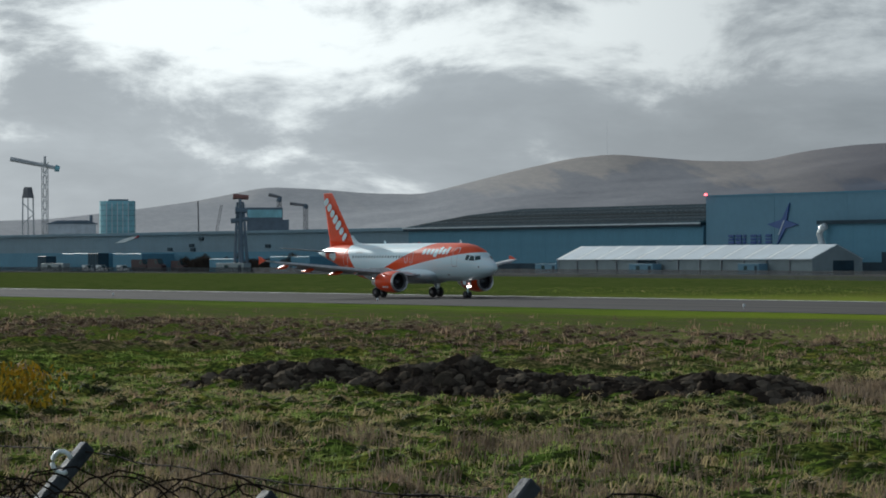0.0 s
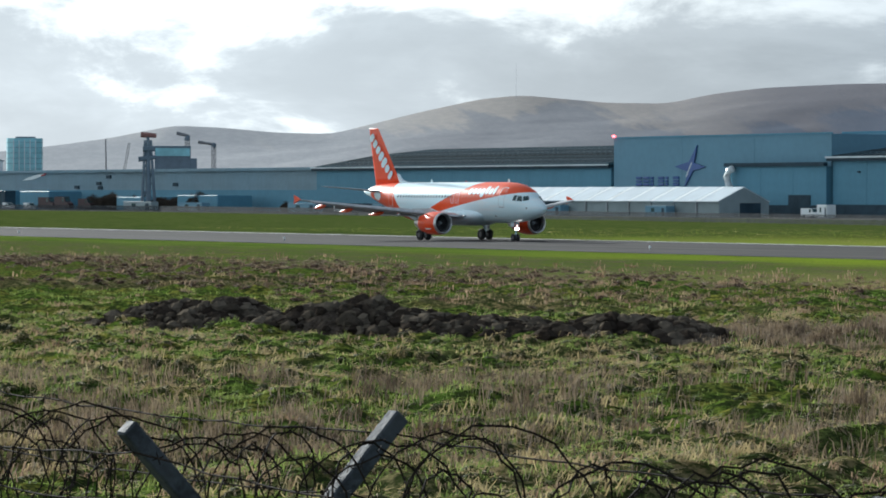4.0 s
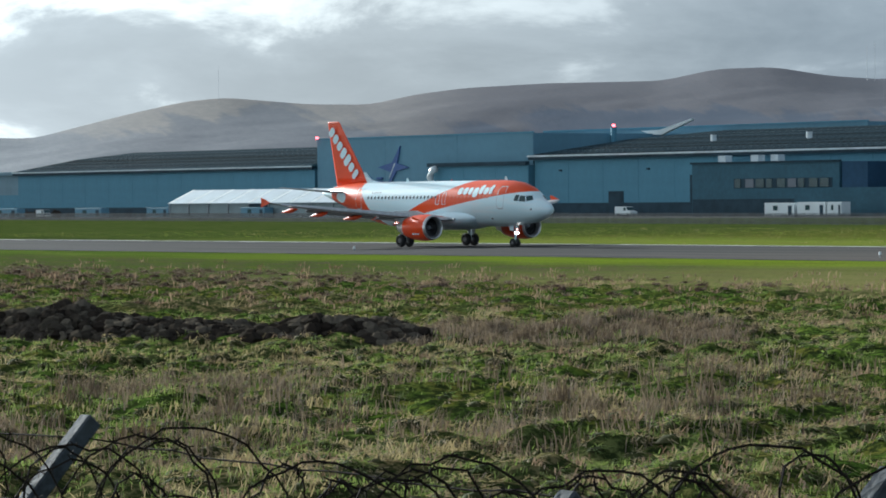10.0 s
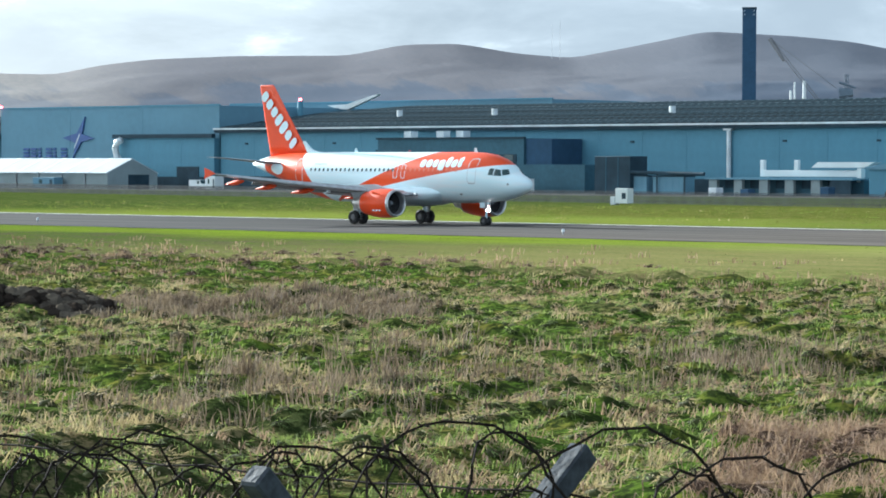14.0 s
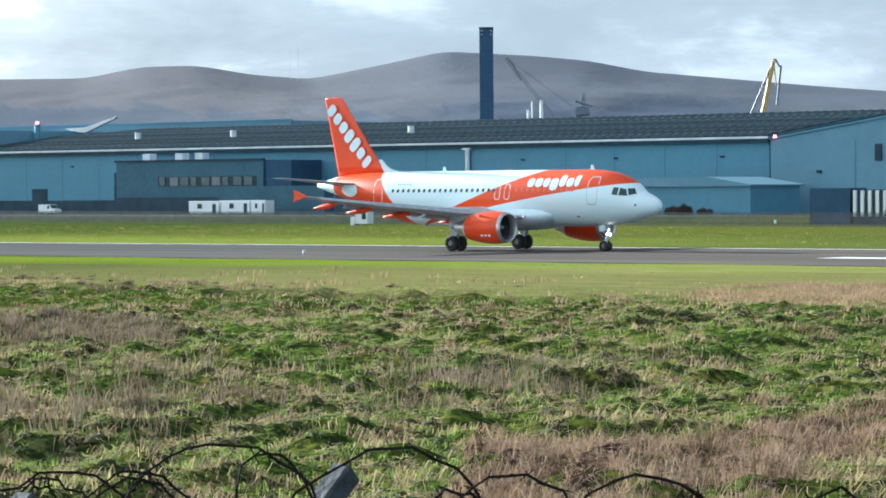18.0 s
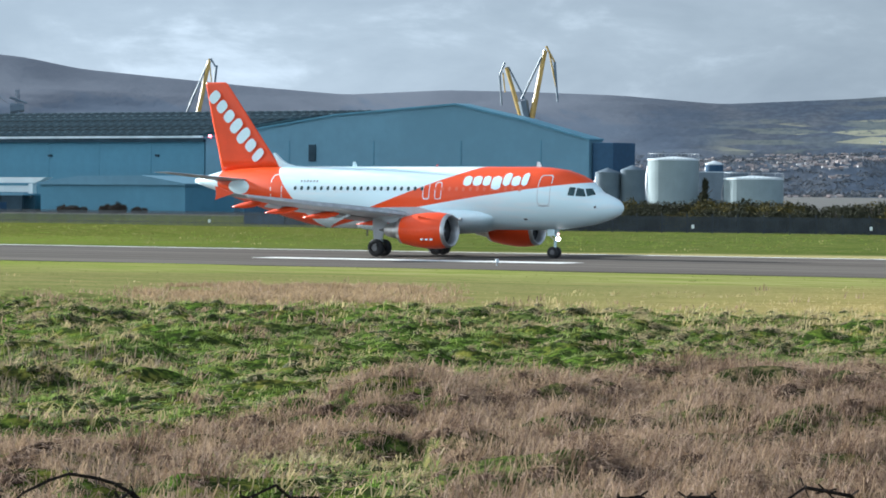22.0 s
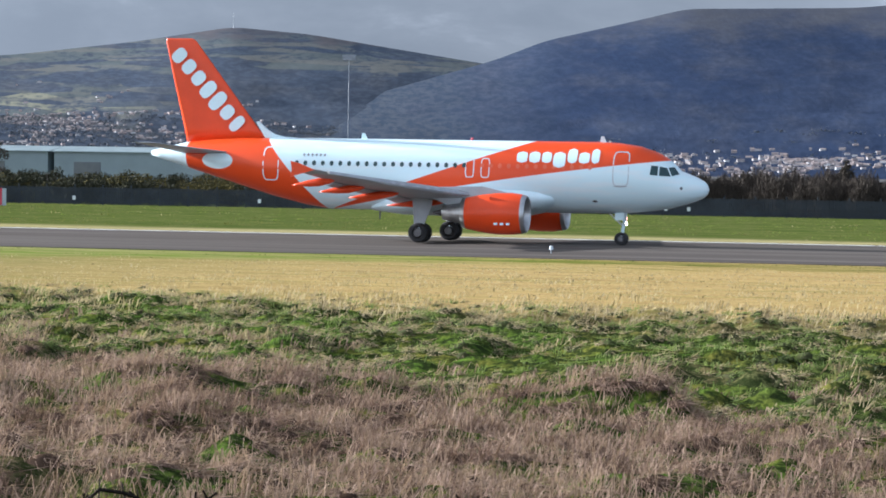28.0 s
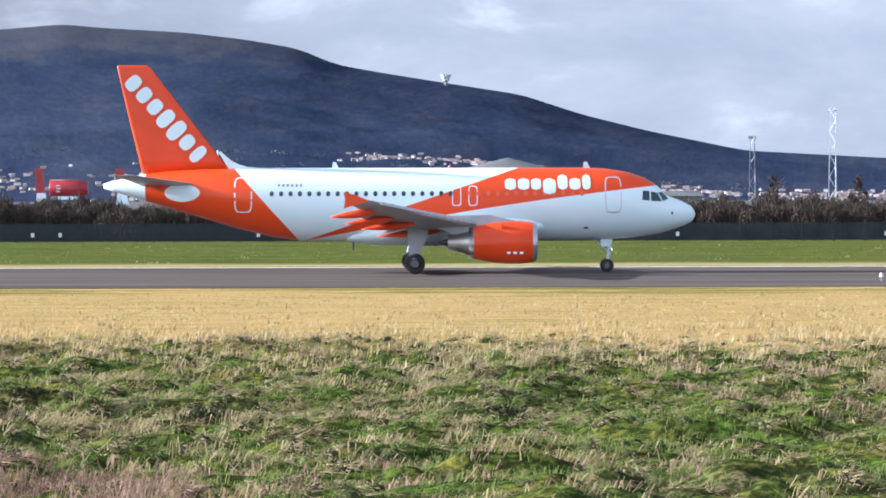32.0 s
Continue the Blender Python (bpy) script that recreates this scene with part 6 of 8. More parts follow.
def rush_clumps():
    """Low dark rush clumps dotted about the grass."""
    base, hs = [], []
    for az, r, w in ((-40.5, 88, 1.0), (-38.2, 112, 0.9), (-38.7, 79, 0.8), (-36.9, 108, 0.9), (-64.6, 104, 1.3), (-63.4, 106, 1.2), (-59.0, 96, 0.8),
                     (-20.6, 94, 0.8), (-7.5, 70, 0.9), (-2.5, 60, 1.0), (3.0, 62, 1.0), (6.0, 72, 0.8), (-5.6, 66, 0.7)):
        x, y, _ = bearing(az, r)
        rng = np.random.RandomState(int(r * 10))
        n = 300
        bx, by = x + rng.normal(0, w * 0.4, n), y + rng.normal(0, w * 0.4, n)
        d = np.hypot(bx - x, by - y) / w
        hs.append(np.clip(0.5 - d * 0.35, 0.12, 1) * rng.uniform(0.5, 1.2, n) * w * 0.5)
        base.append(np.stack([bx, by, ground_height(bx, by) - 0.05], 1))
    base, hs = np.concatenate(base), np.concatenate(hs)
    n = len(hs)
    rng = np.random.RandomState(5)
    ob = new("rush_grass", blade_mesh("rush_grass", base, hs, rng.normal(0, 0.12, (n, 2)), np.full(n, 0.05), np.full(n, 0.2), dark_blades, 3))
    tagged(ob, "low dark green rush clumps in the grass", "rushes", kind="stuff")


rush_clumps()


def gorse():
    x, y, _ = bearing(-66.2, 92)
    rng = np.random.RandomState(9)
    n = 700
    bx, by = x + rng.normal(0, 0.7, n), y + rng.normal(0, 0.7, n)
    base = np.stack([bx, by, ground_height(bx, by) + rng.uniform(0, 1.1, n)], 1)
    lean = rng.normal(0, 0.12, (n, 2))
    bush = thing("gorse_bush", pose(0, 0, 0), "gorse bush with yellow flowers in the grass", "bush")
    ob = new("foliage", blade_mesh("foliage", base, rng.uniform(0.1, 0.25, n), lean, np.full(n, 0.08), np.full(n, 0.2), gorse_bloom, 3))
    ob.parent = bush
    part("stem", tube((x, y, 0), (x, y, 0.9), 0.06, 0.03, 6), soil, bush)


gorse()


# ---- hedges, scrub and trees ----
def leaf_cloud(name, lumps, n, size, mat_, seed, upward=0.0):
    """Small leaves and twigs scattered through a set of ellipsoids (x, y, z, rx, ry, rz)."""
    rng = np.random.RandomState(seed)
    vol = np.array([l[3] * l[4] * l[5] for l in lumps]) ** 0.67
    pick = rng.choice(len(lumps), n, p=vol / vol.sum())
    L = np.array(lumps)[pick]
    d = rng.normal(0, 1, (n, 3))
    d /= np.linalg.norm(d, axis=1)[:, None]
    c = L[:, :3] + d * L[:, 3:] * (rng.uniform(0.35, 1.06, n) ** 0.6)[:, None]
    c[:, 2] = np.maximum(c[:, 2], 0.02)
    a, b = rng.normal(0, 1, (n, 3)), rng.normal(0, 1, (n, 3))
    a[:, 2] += upward * np.sign(a[:, 2])
    a /= np.linalg.norm(a, axis=1)[:, None]
    b /= np.linalg.norm(b, axis=1)[:, None]
    s = rng.uniform(0.5, 1.3, n)[:, None] * size
    narrow = 0.55 if upward == 0 else 0.1
    verts = np.stack([c - a * s * 0.5 - b * s * narrow * 0.5, c + b * s * narrow * 0.5 - a * s * 0.4, c + a * s * 0.6], 1).reshape(-1, 3)
    return mesh_from(name, verts, np.arange(n * 3).reshape(-1, 3), mat_, False)


hedge_leaves = random_material("hedge_leaves", ((0.009, 0.013, 0.007), (0.022, 0.027, 0.011), (0.038, 0.038, 0.017), (0.014, 0.019, 0.009)))
scrub_twigs = random_material("scrub_twigs", ((0.030, 0.023, 0.018), (0.046, 0.036, 0.029), (0.066, 0.052, 0.043), (0.038, 0.030, 0.025)))
pine_needles = random_material("pine_needles", ((0.006, 0.012, 0.01), (0.014, 0.024, 0.016), (0.02, 0.03, 0.02)))
gorse_dark = random_material("gorse_dark", ((0.02, 0.024, 0.01), (0.045, 0.045, 0.014), (0.16, 0.12, 0.02), (0.025, 0.03, 0.012)))
bark = material("bark", (0.05, 0.04, 0.033), 0.9, vary=0.4, scale=4, fine_scale=20, bump=0.5)


def bush_kind(name, label, category, mat_, n, size, h, w, seed, upward, group):
    rnd = random.Random(seed)
    b = thing(name, pose(0, 0, -50), label, category, group)
    lumps = []
    for _ in range(9):
        x, y = rnd.uniform(-w, w), rnd.uniform(-w * 0.5, w * 0.5)
        top = h * rnd.uniform(0.7, 1.0) * (1 - 0.25 * (abs(x) / w) ** 2)
        lumps.append((x, y, top * 0.5, w * rnd.uniform(0.22, 0.42), w * 0.32, top * 0.5))
    ob = new("foliage", leaf_cloud("foliage", lumps, n, size, mat_, seed, upward))
    ob.parent = b
    for _ in range(4):
        x = rnd.uniform(-w * 0.6, w * 0.6)
        part("stem", tube((x, 0, -0.1), (x + rnd.uniform(-0.5, 0.5), rnd.uniform(-0.4, 0.4), h * 0.7), 0.07, 0.02, 5), bark, b)
    return b


def plant_row(kinds, x0, x1, y0, y1, step_, seed, scale=(0.8, 1.2)):
    rnd = random.Random(seed)
    x = x0
    while x < x1:
        k = rnd.choice(kinds)
        s = rnd.uniform(*scale)
        c = copy_thing(k, pose(x, rnd.uniform(y0, y1), -0.05, 0, 0, rnd.choice((0, 180)) + rnd.uniform(-15, 15)))
        c.scale = (s, s, s * rnd.uniform(0.85, 1.1))
        x += step_ * rnd.uniform(0.7, 1.2)


hedge_kinds = [bush_kind("hedge_bush", "dense dark green hedge bush behind the fence", "bush", m_, 3400, 0.34, 3.6, 3.6, 200 + i, 0.0, "hedge along the fence") for i, m_ in enumerate((hedge_leaves, gorse_dark, hedge_leaves))]
scrub_kinds = [bush_kind("scrub_bush", "bare brown winter scrub behind the fence", "bush", scrub_twigs, 9000, 0.8, 4.7, 4.0, 300 + i, 2.2, "winter scrub along the fence") for i in range(3)]
plant_row(hedge_kinds, -205, -66, 311, 320, 2.6, 1, (0.72, 0.95))
plant_row(hedge_kinds, -185, -60, 326, 340, 3.4, 2, (0.85, 1.08))
plant_row(scrub_kinds, -72, -22, 311, 318, 2.1, 3, (0.88, 1.02))
plant_row(scrub_kinds, -66, -24, 322, 334, 2.4, 4, (0.95, 1.08))
plant_row(scrub_kinds, -24, 24, 311, 318, 2.0, 6, (0.76, 0.9))
plant_row(scrub_kinds, -24, 24, 322, 334, 2.4, 7, (0.8, 0.95))
plant_row(scrub_kinds, 13, 18.5, 319, 321, 1.9, 12, (1.2, 1.3))
plant_row(scrub_kinds, -352, -332, 448, 452, 3.4, 13, (0.3, 0.45))
plant_row(scrub_kinds, 24, 75, 311, 318, 2.4, 9, (0.85, 1.0))
plant_row(scrub_kinds, 24, 75, 322, 334, 2.8, 10, (0.9, 1.05))
plant_row(hedge_kinds, -205, -92, 342, 352, 3.6, 8, (0.95, 1.2))
plant_row(scrub_kinds, -922, -846, 468, 474, 3.2, 5, (0.75, 1.25))
plant_row(scrub_kinds, -800, -762, 466, 471, 5.0, 11, (0.4, 0.7))
for k in hedge_kinds + scrub_kinds:
    for o in (*k.children_recursive, k):
        bpy.data.objects.remove(o)


def tree(x, y, h, w, mat_, label, seed, n=2600, conifer=False):
    rnd = random.Random(seed)
    t = thing("tree", pose(x, y, 0), label, "tree")
    bm = add_tube(bmesh.new(), (0, 0, -0.2), (0.1, 0, h * 0.8), 0.03 * h, 0.008 * h, 8)
    for _ in range(9):
        z = rnd.uniform(0.25, 0.75) * h
        a = rnd.uniform(0, 6.28)
        add_tube(bm, (0, 0, z), (math.cos(a) * w * 0.7, math.sin(a) * w * 0.7, z + h * 0.14), 0.012 * h, 0.004 * h, 5)
    part("trunk", bm, bark, t)
    lumps = []
    for i in range(12):
        f = rnd.uniform(0.2, 1.0)
        r = w * (1.15 - f if conifer else math.sin(math.pi * (0.2 + 0.75 * f)))
        a = rnd.uniform(0, 6.28)
        lumps.append((math.cos(a) * r * 0.55, math.sin(a) * r * 0.55, f * h * 0.92, max(0.4, r * 0.5), max(0.4, r * 0.5), h * 0.12))
    crown = new("crown", leaf_cloud("crown", lumps, n, 0.5, mat_, seed))
    crown.parent = t


tree(-72.8, 344, 6.4, 1.9, pine_needles, "dark evergreen tree behind the hedge", 11)
tree(-166, 420, 7.4, 3.0, scrub_twigs, "bare winter tree before a pale shed", 41, 1500)
tree(-226, 345, 5.6, 2.4, scrub_twigs, "round bare tree behind storage cages", 12, 2200)
tree(*bearing(-26.45, 470)[:2], 6.2, 1.6, hedge_leaves, "small round dark tree before a tank", 13, 1500)
for i, (az, r, h) in enumerate(((7.75, 520, 8.5), (9.2, 540, 7.5), (9.9, 500, 6.0), (-6.4, 430, 6.0))):
    tree(*bearing(az, r)[:2], h, h * 0.3, scrub_twigs, "bare winter tree beyond the scrub", 20 + i, 1500)


shed_wall = material("shed_wall", (0.20, 0.245, 0.265), 0.6, vary=0.1, scale=0.2, spec=0.1)
wall_pale = material("wall_pale", (0.20, 0.24, 0.25), 0.6, vary=0.1, scale=0.3)


# ---- tanks, sheds, parked aircraft and vehicles ----
def tank(name, az, half, r, top, mat_, label, category="tank", cone=0.5):
    x, y, _ = bearing(az, r)
    w = r * math.tan(radians(half))
    t = thing(name, pose(x, y, 0), label, category)
    n = 40
    rows = [[(w * k * math.sin(2 * math.pi * i / n), w * k * math.cos(2 * math.pi * i / n), z) for i in range(n)] for k, z in ((1, -0.1), (1, top))]
    part("shell", loft(rows), mat_, t, smooth=False)
    rows = [[(w * k * math.sin(2 * math.pi * i / n), w * k * math.cos(2 * math.pi * i / n), z) for i in range(n)] for k, z in ((1.02, top - 0.15), (1.02, top + 0.1), (0.02, top + cone))]
    part("roof", loft(rows), mat_ if mat_ in (tank_grey, tank_shaded, tank_dull, silo_grey) else trim_pale, t)
    for z in (top * 0.33, top * 0.66):
        rows = [[(w * 1.006 * math.sin(2 * math.pi * i / n), w * 1.006 * math.cos(2 * math.pi * i / n), z + dz_) for i in range(n)] for dz_ in (-0.05, 0.05)]
        part("ring_seam", loft(rows, cap=False), mat_, t)
    bm = bmesh.new()
    for i in range(12):
        a0, a1 = radians(200 + i * 6), radians(206 + i * 6)
        add_tube(bm, (w * 1.06 * math.sin(a0), w * 1.06 * math.cos(a0), top * i / 12), (w * 1.06 * math.sin(a1), w * 1.06 * math.cos(a1), top * (i + 1) / 12), 0.12, seg=4)
    part("stair", bm, steel_grey, t)
    bm = bmesh.new()
    for i in range(n):
        a0, a1 = 2 * math.pi * i / n, 2 * math.pi * (i + 1) / n
        add_tube(bm, (w * math.sin(a0), w * math.cos(a0), top + 0.9), (w * math.sin(a1), w * math.cos(a1), top + 0.9), 0.04, seg=3)
        add_tube(bm, (w * math.sin(a0), w * math.cos(a0), top), (w * math.sin(a0), w * math.cos(a0), top + 0.9), 0.03, seg=3)
    if mat_ is tank_pale:
        part("rail", bm, steel_grey, t)
    else:
        bm.free()
    return t


tank("storage_tank", -27.03, 0.455, 507, 9.4, tank_pale, "big white storage tank beside silos")
tank("storage_tank", -25.6, 0.53, 500, 6.4, tank_pale, "low white storage tank")
tank("silo", -28.2, 0.22, 470, 7.0, silo_grey, "grey steel silo beside the hangar", "silo", 0.8)
tank("silo", -27.75, 0.22, 470, 7.4, silo_grey, "grey steel silo beside a white tank", "silo", 0.8)
tank("silo", -26.3, 0.16, 540, 9.0, tower_dark, "dark blue silo behind the tanks", "silo", 0.6)
tagged(finish(box(-249, -231, 474, 480, 0, 7.7, 0.2), "silo_gallery", silo_grey), "dark conveyor gallery over the silos", "gallery")
tank("storage_tank", -1.32, 0.71, 530, 8.0, tank_grey, "pale grey storage tank beside another", cone=0.5)
# this tank carries the cloud shade in its paint
vented = tank("storage_tank", -2.22, 1.05, 560, 7.9, tank_shaded, "wide storage tank with a vent on its conical roof, darkened for cloud shade", cone=1.9)
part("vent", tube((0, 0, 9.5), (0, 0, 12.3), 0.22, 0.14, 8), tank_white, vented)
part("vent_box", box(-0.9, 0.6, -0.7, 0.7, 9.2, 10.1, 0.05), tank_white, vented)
tank("storage_tank", 0.36, 0.74, 500, 7.6, tank_dull, "big pale grey storage tank behind a gabled shed", cone=1.0)
tank("storage_tank", 2.96, 0.88, 502, 8.2, tank_grey, "big pale grey storage tank beside another", cone=2.0)
gabled = thing("gabled_shed", pose(-1.0, 462, 0), "pale blue-grey gabled shed before the tanks", "shed")
part("wall", prism([(-4.3, 0), (4.4, 0), (4.4, 5.7), (0, 6.95), (-4.3, 5.7)], "y", 0, 24), tank_dull, gabled)
for s in (-1, 1):
    part("roof", prism([(0, 6.96), (0, 7.1), (s * 4.7, 5.78), (s * 4.7, 5.62)], "y", -0.3, 24.3), tank_dull, gabled)
for x in (-2.6, 0.4, 3.0):
    part("shutter", box(x - 0.9, x + 0.9, -0.06, 0.02, 0, 3.4), fence_grey, gabled)

shed = thing("low_shed", pose(0, 0, 0), "long dark shed with a pale roof edge", "shed")
part("wall", box(-90.4, -78.4, 362, 372, 0, 4.6), fascia_dark, shed)
part("roof", prism([(361, 4.6), (367, 5.0), (373, 4.6), (373, 4.75), (367, 5.15), (361, 4.72)], "x", -91, -78), tank_grey, shed)
hut2 = thing("low_shed", pose(0, 0, 0), "grey gabled shed beside a dark one", "shed")
part("wall", prism([(-98.8, 0), (-98.8, 4.7), (-95.0, 5.25), (-90.6, 4.75), (-90.6, 0)], "y", 363.0, 380.0), silo_grey, hut2)
part("roof", prism([(-99.2, 4.72), (-95.0, 5.28), (-90.5, 4.78), (-90.5, 4.9), (-95.0, 5.42), (-99.2, 4.86)], "y", 362.6, 380.4), tank_grey, hut2)
for x0, x1, note in ((-175.5, -162.0, "pale hipped shed beyond the hedge"), (-161.0, -128.0, "pale long low shed beyond the hedge")):
    shed2 = thing("low_shed", pose(0, 0, 0), note, "shed")
    part("wall", box(x0, x1, 430, 440, 0, 5.6), shed_wall, shed2)
    part("roof", prism([(429.6, 5.6), (435, 6.25), (440.4, 5.6), (440.4, 5.75), (435, 6.45), (429.6, 5.72)], "x", x0 - 0.4, x1 + 0.4), tank_pale, shed2)
    part("gable_end", prism([(430, 5.55), (435, 6.22), (440, 5.55)], "x", x0 + 0.02, x1 - 0.02), shed_wall, shed2)
    part("door", box(x0 + 3, x0 + 7, 429.9, 430.02, 0, 4.2), tank_grey, shed2)
barn = thing("low_shed", pose(0, 0, 0), "white roofed shed before the scrubby bank", "shed")
part("wall", box(38, 47, 420, 428, 0, 4.3), wall_pale, barn)
part("roof", prism([(419, 4.2), (424, 4.9), (429, 4.2)], "x", 37.5, 47.5), tank_grey, barn)

hut = thing("striped_hut", pose(-115.5, 287.4, 0), "red and white striped equipment hut by the fence", "hut")
part("body", box(0.04, 2.60, 0.05, 1.2, 0, 1.62), tank_white, hut)
for k in range(5):
    part("stripe_board", box(k * 0.53, k * 0.53 + 0.51, 0, 0.05, 0.02, 1.66), red_paint if k % 2 == 0 else white_paint, hut)

for x, w, closed in ((-228.7, 6.0, True), (-222.2, 6.6, False), (-211.5, 5.6, True), (-205.6, 6.0, False)):
    cage = thing("storage_cage", pose(x, 330, 0), "dark storage stack with pale uprights" if not closed else "grey closed storage stack", "storage cage", "storage cages by the fence")
    part("body", box(0, w, 0.3, 4, 0, 4.5 if closed else 4.3), tower_dark if closed else fascia_dark, cage)
    if not closed:
        for k in range(6):
            part("upright", box(k * w / 6 + 0.1, k * w / 6 + 0.55, 0.05, 0.3, 1.0, 4.2), tank_white, cage)


def parked_tail(x, y, s, hull_len):
    """The red tail of a parked regional aircraft showing over the scrub."""
    p = thing("parked_aircraft", pose(x, y, 0), "parked red-tailed aircraft beyond the scrub", "airplane")
    part("fin", prism([(0, 3.2), (-0.3 * s, 8.6), (0.9 * s, 8.6), (1.2 * s, 5.2), (1.6 * s, 3.2)], "y", -0.12, 0.12), tail_red, p, "dark red tail fin")
    part("fin_base", prism([(-0.2, 3.0), (0, 4.8), (1.3 * s, 4.8), (1.6 * s, 3.0)], "y", -0.16, 0.16), white_paint, p)
    if hull_len:
        n = 20
        rows = [[(u_, 1.35 * k * math.sin(2 * math.pi * i / n), 5.5 + 1.35 * k * math.cos(2 * math.pi * i / n)) for i in range(n)] for u_, k in ((2.0, 0.95), (2.1, 1), (hull_len, 1), (hull_len + 1.5, 0.8))]
        part("hull", loft(rows), tail_red, p, smooth=True)
        part("hull_top", box(2.1, hull_len - 2, -0.3, 0.3, 6.79, 6.89), white_paint, p)
        bm = bmesh.new()
        for dx_, dz_ in ((0, 0.45), (0.1, 0), (0, -0.45)):
            add_box(bm, 3.1 + dx_, 3.7 + dx_, -1.5, -1.36, 5.43 + dz_, 5.57 + dz_)
        part("emblem", bm, white_paint, p)
        part("belly", box(2.2, hull_len, -0.9, 0.9, 3.8, 4.3), white_paint, p)
        for lx in (3.0, hull_len - 0.5):
            part("leg", tube((lx, 0, 0), (lx, 0, 4.3), 0.12), steel_grey, p)
    part("stand", tube((0.6, 0, 0), (0.6, 0, 3.3), 0.2), steel_grey, p)


parked_tail(-47.5, 500, 1.0, 6.4)
parked_tail(-35.0, 500, 1.1, 0)


def van(x, y, mat_, label, l=5.2, h=2.2, turn=0.0):
    v = thing("van", pose(x, y, 0, 0, 0, turn), label, "van")
    part("body", prism([(0, 0.35), (0, h), (l * 0.68, h), (l * 0.8, h * 0.62), (l, h * 0.5), (l, 0.35)], "y", -0.95, 0.95), mat_, v)
    part("windscreen", prism([(l * 0.695, h * 0.96), (l * 0.80, h * 0.63), (l * 0.815, h * 0.63), (l * 0.705, h * 0.96)], "y", -0.85, 0.85), window_dark, v)
    part("side_window", box(l * 0.55, l * 0.68, -0.975, -0.94, h * 0.6, h * 0.9), window_dark, v)
    for wx in (l * 0.2, l * 0.82):
        for s in (-1, 1):
            part("wheel", tube((wx, s * 0.8, 0.34), (wx, s * 0.98, 0.34), 0.34, seg=14), tyre_rubber, v)


van(-553, 458, tank_white, "white van parked before the loading door")
maroon = material("maroon", (0.026, 0.009, 0.013), 0.5, vary=0.3, scale=0.6, spec=0.2)
for x, y, l, h in ((-952, 465, 11.0, 4.0), (-938, 464, 10.0, 4.2), (-925, 466, 9.0, 3.6)):
    van(x, y, maroon, "dark red lorry in the works yard", l, h)
van(-958, 455, tank_white, "white van parked in the works yard")
van(-938, 453, tank_white, "white van parked beside the lorries")
van(-975, 458, tank_white, "white van parked in the works yard")
van(-760, 462, tank_white, "white van parked by the long hall")
van(-745, 466, steel_grey, "grey van parked by the long hall")
van(-520, 462, tank_white, "white van parked by the offices")


def cabin(x0, x1, y, z, mat_, label):
    c = thing("site_cabin", pose(x0, y, 0), label, "site cabin", "site cabins along the halls")
    w = x1 - x0
    part("body", box(0, w, 0, 2.6, 0.2, z, 0.05), mat_, c)
    part("skid", box(0.2, w - 0.2, 0.2, 2.4, 0, 0.2), steel_grey, c)
    part("door", box(w * 0.8, w * 0.92, -0.05, 0.02, 0.3, z * 0.8), fascia_dark, c)
    part("window", box(w * 0.3, w * 0.45, -0.05, 0.02, z * 0.45, z * 0.8), window_dark, c)


for x0, x1, z in ((-467.5, -459.0, 2.8), (-458.2, -450.2, 2.9), (-449.8, -445.8, 2.9), (-545, -541.6, 3.0)):
    cabin(x0, x1, 455, z, tank_white if x1 < -445 else wall_blue_light, "white site cabin beside the factory" if x1 < -445 else "blue-grey site cabin beside the factory")
for x0, x1 in ((-700, -690), (-735, -722), (-780, -765), (-640, -630), (-596, -588), (-845, -830)):
    cabin(x0, x1, 446 if x0 > -700 else 458, 2.6, wall_blue_light, "blue-grey site cabin beside the factory")

dock = thing("loading_dock", pose(0, 0, 0), "row of dark loading bays with pale grey piers", "loading dock")
part("canopy", box(-399.6, -364, 456, 470, 3.0, 3.35), wall_blue_light, dock)
for k in range(5):
    x = -398.8 + k * 6.2
    part("pier", box(x, x + 2.0, 456.5, 457.2, 0, 3.0), tank_pale, dock)
    part("bay_door", box(x + 2.2, x + 6.0, 458.6, 458.8, 1.4, 2.95), fascia_dark, dock)
    part("bay_buffer", box(x + 2.2, x + 6.0, 458.4, 458.6, 0, 1.35), office_grey, dock)
    part("bay_post", box(x + 4.6, x + 4.9, 458.3, 458.5, 0, 2.9), tank_pale, dock)
part("back_wall", box(-399, -364, 459.2, 470, 0, 3.0), office_grey, dock)
part("bay_frame", box(-369.4, -364.6, 456.2, 456.5, 0.2, 3.0), fascia_dark, dock)
duct = thing("roof_duct", pose(0, 0, 0), "white stepped ventilation duct above the loading dock", "duct")
part("long_box", box(-389.2, -365.0, 460, 460.8, 3.6, 4.8, 0.06), tank_white, duct)
for x in (-389.2, -381.0):
    part("riser", box(x, x + 0.9, 460, 460.8, 4.7, 6.7, 0.06), tank_white, duct)
part("roof_box", prism([(-376.0, 5.3), (-374.6, 6.3), (-361.4, 6.3), (-363.8, 5.3)], "y", 459, 461), tank_white, duct)
part("chute", box(-365.6, -364.6, 459.2, 460.4, 2.6, 5.2, 0.06), tank_white, duct)
